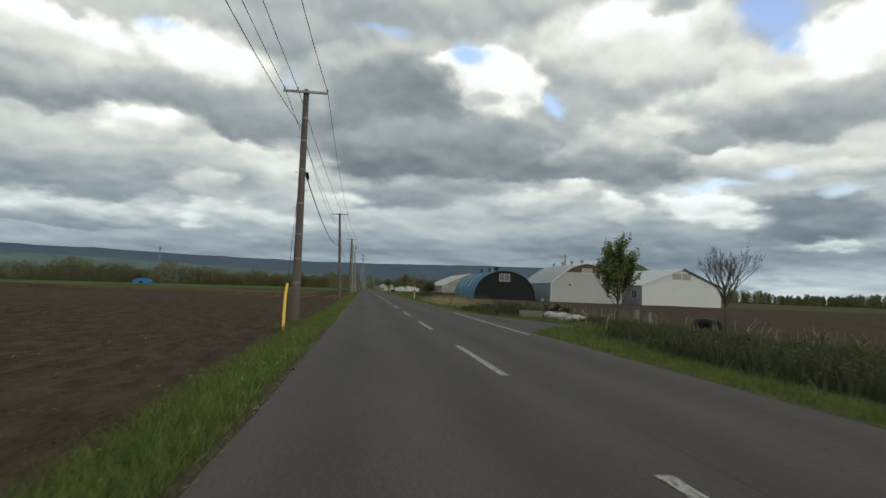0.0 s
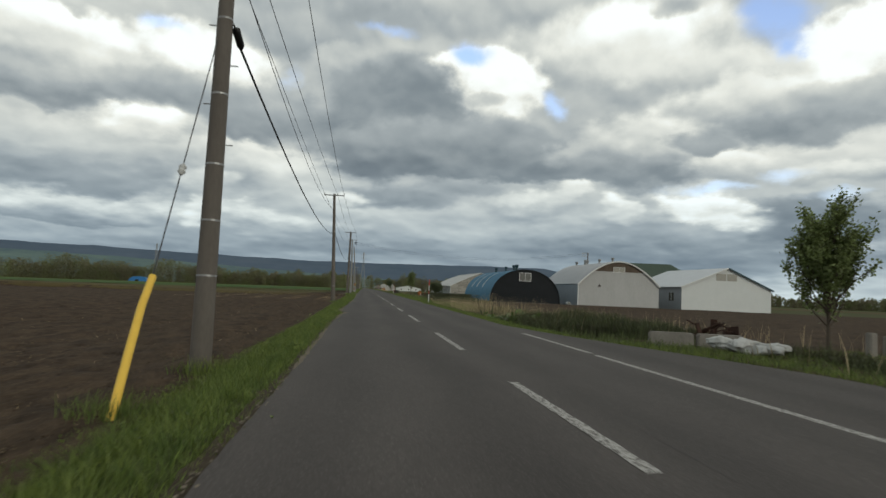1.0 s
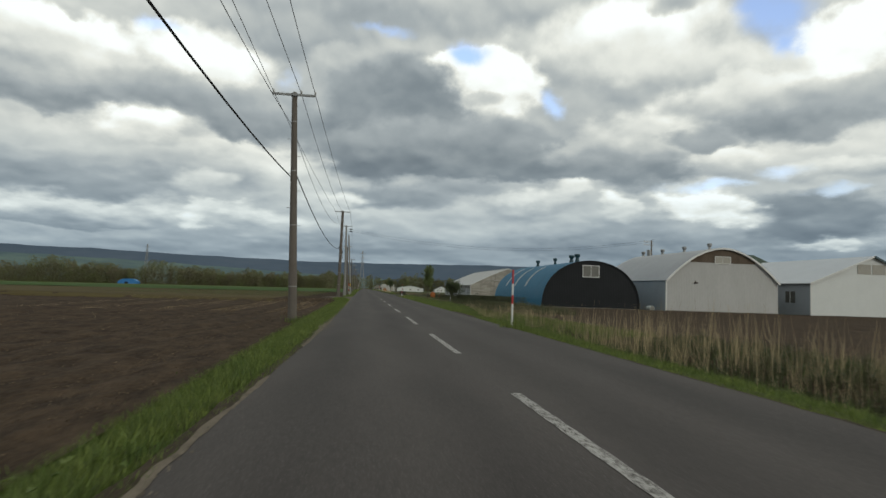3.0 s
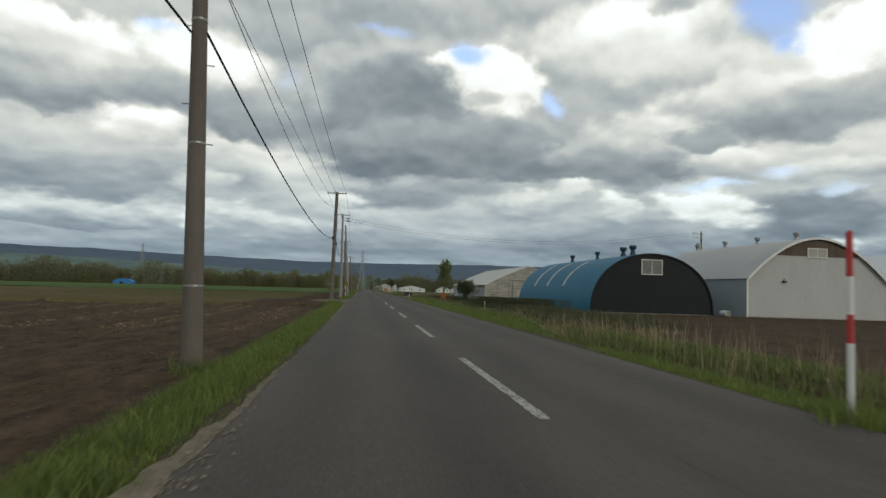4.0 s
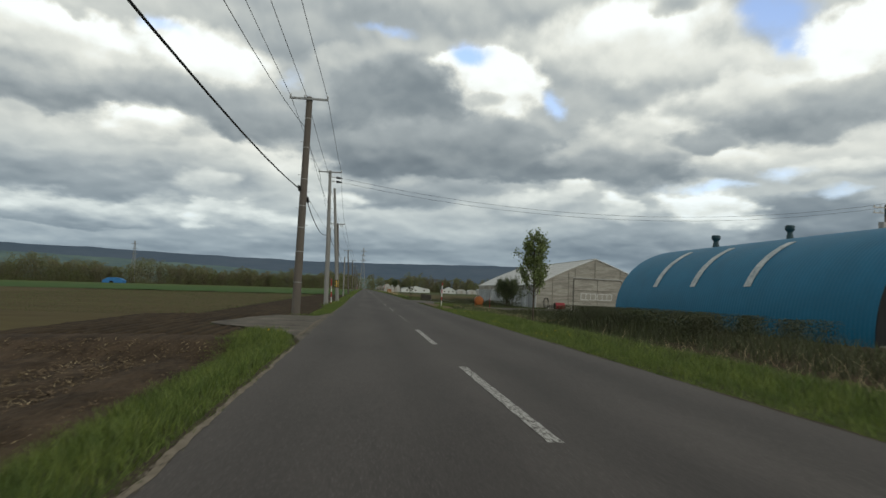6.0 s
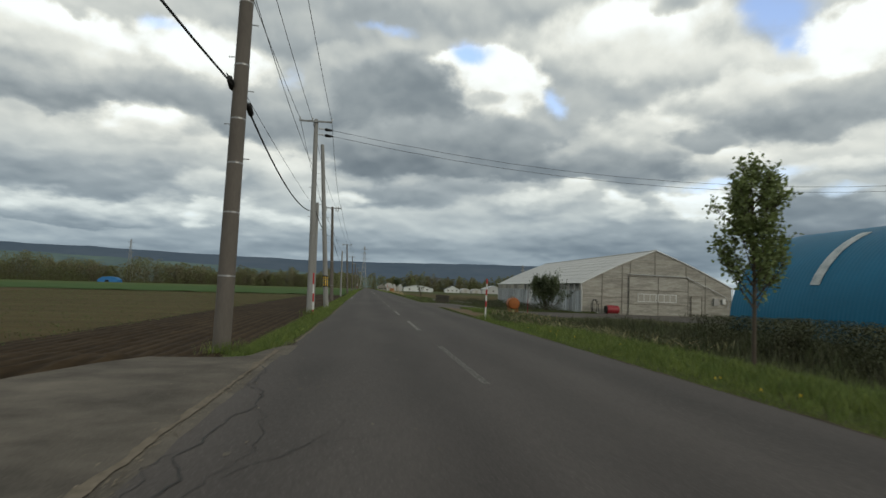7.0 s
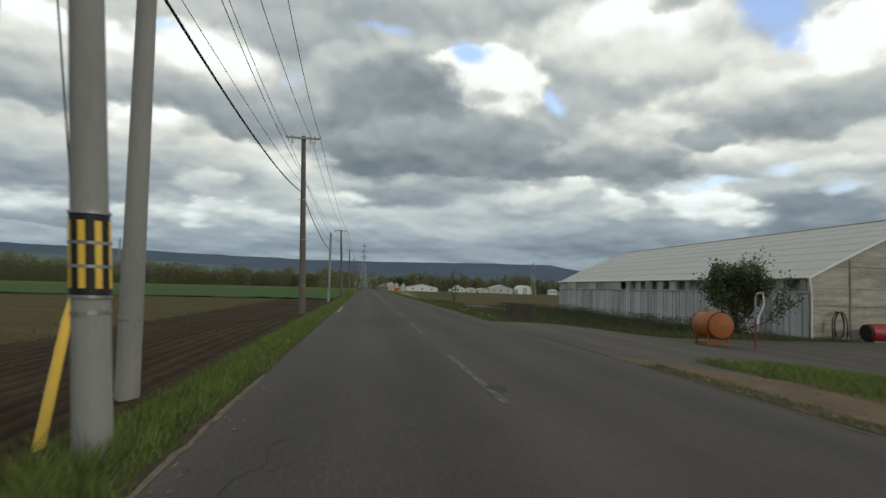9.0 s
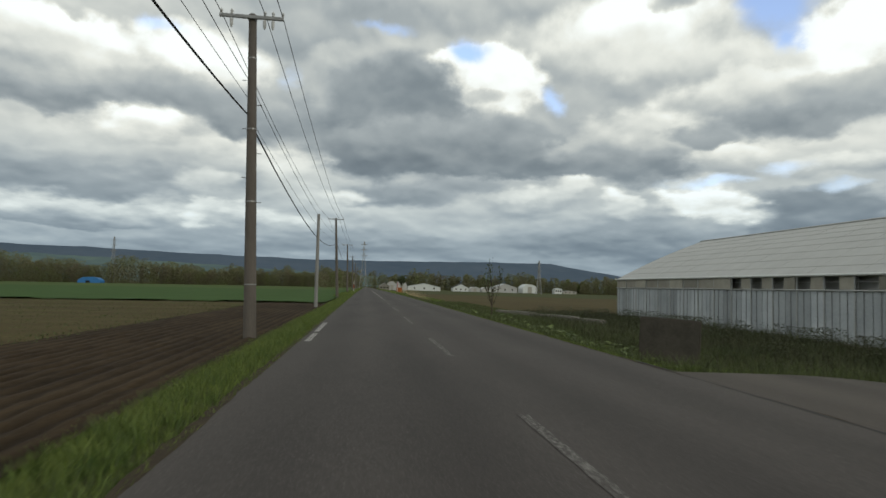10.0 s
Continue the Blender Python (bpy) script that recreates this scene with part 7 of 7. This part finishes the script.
# ---- woods, hills and far things ----
def woods(name, centres, heights, widths, mat, label, seed, leaves=250, leaf=1.5):
    """A far wood: many ragged crowns of small flakes on thin stems, as one object."""
    rng = np.random.default_rng(seed)
    n = len(centres)
    C = np.repeat(centres, leaves, 0)
    H, W = np.repeat(heights, leaves), np.repeat(widths, leaves)
    a, u = rng.uniform(0, 2 * math.pi, n * leaves), rng.uniform(0, 1, n * leaves) ** 0.5
    t = rng.uniform(0.0, 1.0, n * leaves)
    prof = np.where(t < 0.5, 1.0, np.sqrt(np.clip(1 - ((t - 0.5) / 0.52) ** 2, 0.02, 1)))
    P = C + np.stack([np.cos(a) * u * W * prof, np.sin(a) * u * W * prof * 0.7, t * H], 1)
    s = (leaf * rng.uniform(0.5, 1.3, n * leaves))[:, None]
    d1, d2 = rng.normal(0, 1, (n * leaves, 3)), rng.normal(0, 1, (n * leaves, 3))
    d1 /= np.linalg.norm(d1, axis=1)[:, None]
    d2 /= np.linalg.norm(d2, axis=1)[:, None]
    V = np.stack([P - d1 * s * 0.5, P + d2 * s * 0.5, P + d1 * s * 0.5], 1).reshape(-1, 3)
    F = np.arange(n * leaves * 3).reshape(-1, 3)
    stems = np.stack([C[::leaves] + [-0.2, 0, -1], C[::leaves] + [0.2, 0, -1], C[::leaves] + np.stack([0 * heights, 0 * heights, heights * 0.85], 1)], 1).reshape(-1, 3)
    V = np.concatenate([V, stems])
    F = np.concatenate([F, np.arange(n * 3).reshape(-1, 3) + n * leaves * 3])
    return quick_mesh(name, V, F, mat, "stuff", label, "woods")


def wood_row(n, a, b, deep, h0, h1, seed):
    rng = np.random.default_rng(seed)
    f = rng.uniform(0, 1, n)
    x = a[0] + (b[0] - a[0]) * f + rng.normal(0, 4, n)
    y = a[1] + (b[1] - a[1]) * f + rng.uniform(0, deep, n)
    z = ground_z(x, y) - 0.3
    h = rng.uniform(h0, h1, n) * (0.85 + 0.25 * np.sin(f * 37 + seed) * np.sin(f * 13))
    return np.stack([x, y, z], 1), h, h * rng.uniform(0.17, 0.32, n)


woods("far_woods", *wood_row(700, (-620, 690), (-210, 850), 60, 20, 30, 91), M_WOODS, "long belt of spring woods beyond the fields", 92)
woods("far_woods", *wood_row(460, (-215, 840), (-14, 900), 60, 16, 24, 93), M_WOODS, "long belt of spring woods beyond the fields", 94)
woods("far_woods", *wood_row(46, (-30, 560), (-9, 780), 60, 12, 18, 95), M_WOODS, "spring woods closing in on the road", 96, leaves=200)
woods("far_woods", *wood_row(420, (6, 740), (380, 770), 50, 13, 20, 97), M_WOODS, "belt of spring woods behind the far farm", 98)
woods("far_woods", *wood_row(520, (330, 560), (900, 560), 50, 10, 14, 99), M_WOODS, "belt of spring woods at the edge of the fields", 100)


def ridge(name, dist, az0, az1, heights, mat, label, base=-40.0):
    """A far range of hills as a bent slab of slopes, its skyline from smooth noise."""
    sh = Shape()
    n = 120
    for k in range(n + 1):
        f = k / n
        a = radians(az0 + (az1 - az0) * f)
        h = float(np.interp(f * (len(heights) - 1), range(len(heights)), heights))
        h = dist * math.tan(radians(h)) + dist * 0.0016 * noise.fractal(Vector((k * 0.21, dist * 0.01, 0)), 1.0, 2.0, 4)
        for g, up in ((1.0, 0.0), (1.03, 0.35), (1.08, 0.7), (1.13, 1.0), (1.2, 0.6)):
            d = dist * g
            sh.v.append((d * math.sin(a), d * math.cos(a), base + (h * g - base) * up))
    for k in range(n):
        for j in range(4):
            i = k * 5 + j
            sh.f.append((i, i + 5, i + 6, i + 1))
    ob = part(name, sh, mat, smooth=True)
    return tagged(ob, label, "hills", "", "structure")


ridge("backdrop_mountains", 3700, -60, 24, [2.2, 2.3, 2.25, 2.25, 2.3, 2.3, 2.2, 2.1, 2.15, 2.3, 2.3, 1.0], M_HILL_FAR, "mountain slopes under low cloud, distance haze in their dark blue colour")
ridge("backdrop_hills", 3000, -70, 2, [1.7, 1.75, 1.7, 1.75, 1.75, 1.65, 1.45, 1.1, 0.7], M_HILL_NEAR, "foothills with pale fields, distance haze in their blue-green colour")


def pylon(place, height, label):
    root = thing("pylon", place, label, "pylon", "pylons")
    for sx in (-1, 1):
        for sy in (-1, 1):
            w = height * 0.075
            part("leg", Shape().tube([(sx * w, sy * w, 0), (sx * w * 0.28, sy * w * 0.28, height * 0.62), (sx * w * 0.12, sy * w * 0.12, height)], 0.18, 5), M_STEEL, root)
    for k in range(9):
        f, g = k / 9, (k + 1) / 9
        wa, wb = height * 0.075 * (1 - 0.9 * f), height * 0.075 * (1 - 0.9 * g)
        part("brace", Shape().tube([(-wa, -wa, f * height), (wb, -wb, g * height)], 0.11, 4).tube([(wa, -wa, f * height), (-wb, -wb, g * height)], 0.11, 4), M_STEEL, root)
    for f in (0.70, 0.82, 0.93):
        part("crossarm", Shape().tube([(-height * 0.075, 0, f * height), (height * 0.075, 0, f * height)], 0.2, 5), M_STEEL, root)
    return root


pylon((-266, 846, float(ground_z(-266, 846))), 49.0, "lattice steel pylon rising behind the woods")
pylon((118, 575, float(ground_z(118, 575))), 23.0, "lattice steel pylon behind the far farm")
pylon((-3.5, 640, float(ground_z(-3.5, 640))), 36.0, "lattice steel pylon in line with the road")

root = thing("tarpaulin_shed", (-274, 815, float(ground_z(-274, 815)) - 0.3), "low shed under a blue tarpaulin", "shed")
part("cover", Shape().prism([(-11, 0), (11, 0), (11, 3.0), (7, 5.6), (1, 6.4), (-6, 5.8), (-10, 3.2)], -5, 5), M_TARP, root, "bright blue tarpaulin", smooth=True)
# dark sheet on the closed front, its colour standing for shade inside
part("opening", Shape().box((-3, -5.1, 0), (1, -5.02, 2.6)), M_DARKGAP, root)


def far_shed(place, wide, long, eave, top, wall_mat, roof_mat, label, rounded=False):
    root = thing("far_shed", place, label, "shed", "far farm buildings")
    if rounded:
        line = [(-wide / 2 * math.cos(math.pi * k / 14), eave + (top - eave) * math.sin(math.pi * k / 14)) for k in range(15)]
        part("roof", Shape().shell(line, 0.15, 0, long), roof_mat, root, smooth=True)
        part("wall", Shape().prism([(-wide / 2 + 0.1, 0)] + [(x * 0.98, z - 0.12) for x, z in line[1:-1]] + [(wide / 2 - 0.1, 0)], 0.15, long - 0.15), wall_mat, root)
        part("door", Shape().box((-wide * 0.15, 0.05, 0), (wide * 0.15, 0.14, eave + (top - eave) * 0.45)), M_CURTAIN, root)
    else:
        part("wall", Shape().prism([(-wide / 2, 0), (wide / 2, 0), (wide / 2, eave), (0, top - 0.15), (-wide / 2, eave)], 0.1, long - 0.1), wall_mat, root)
        part("roof_slope", Shape().shell([(-wide / 2 - 0.4, eave - 0.15), (0, top)], 0.15, -0.3, long + 0.3), roof_mat, root)
        part("roof_slope", Shape().shell([(0, top), (wide / 2 + 0.4, eave - 0.15)], 0.15, -0.3, long + 0.3), roof_mat, root)
        for k in range(3):
            x = wide * (-0.3 + 0.3 * k)
            part("window", Shape().box((x - 0.6, 0.02, eave * 0.4), (x + 0.6, 0.09, eave * 0.75)), M_WINDOWDARK, root)
    return root


def gz(x, y):
    return (x, y, float(ground_z(x, y)) - 0.1)


far_shed(gz(14.5, 533), 6, 20, 1.5, 5.5, M_FILM, M_OLDFILM, "round beige film tunnel by the far road", True)
far_shed(gz(20.5, 533), 6.5, 20, 1.5, 5.9, M_FILM, M_FILM, "round white film tunnel by the far road", True)
far_shed(gz(38, 573), 22, 9, 3.0, 5.2, M_WHITEBARN, M_ROOFGREY, "long low white shed with a grey roof")
far_shed(gz(70.7, 623), 12, 10, 3.0, 6.0, M_WHITEBARN, M_BLACK, "white shed with a dark roof")
far_shed(gz(83.5, 633), 8, 12, 1.8, 4.0, M_FILM, M_FILM, "low white film tunnel in a row", True)
far_shed(gz(93.0, 633), 8, 12, 1.8, 4.0, M_FILM, M_FILM, "low white film tunnel in a row", True)
far_shed(gz(112, 653), 20, 14, 4.2, 7.4, M_WALLSHEET, M_ROOFPALE, "large grey open farm shed")
far_shed(gz(132.7, 653), 12, 16, 3.5, 7.5, M_WHITEBARN, M_WHITEBARN, "white round-roofed shed among trees", True)
far_shed(gz(176, 713), 7, 8, 4.6, 5.4, M_WHITEBARN, M_ROOFPALE, "small white block shed beside the woods")
far_shed(gz(187, 713), 13, 8, 2.6, 3.4, M_CURTAIN, M_ROOFGREY, "low long grey shed beside the woods")
far_shed(gz(9.5, 520), 6, 9, 2.6, 4.2, M_BROWNFILM, M_ROOFGREY, "small brown house by the far road")
root = thing("light_van", gz(8.0, 330), "small orange-brown vehicle parked by the far road", "vehicle")
part("body", Shape().box((-0.8, 0, 0.35), (0.8, 3.2, 1.0)).box((-0.75, 0.7, 1.0), (0.75, 3.15, 1.85)), M_ORANGE, root)
for x in (-0.8, 0.68):
    for y in (0.6, 2.6):
        part("wheel", Shape().tube([(x, y, 0.3), (x + 0.14, y, 0.3)], 0.3, 14), M_RUBBER, root)
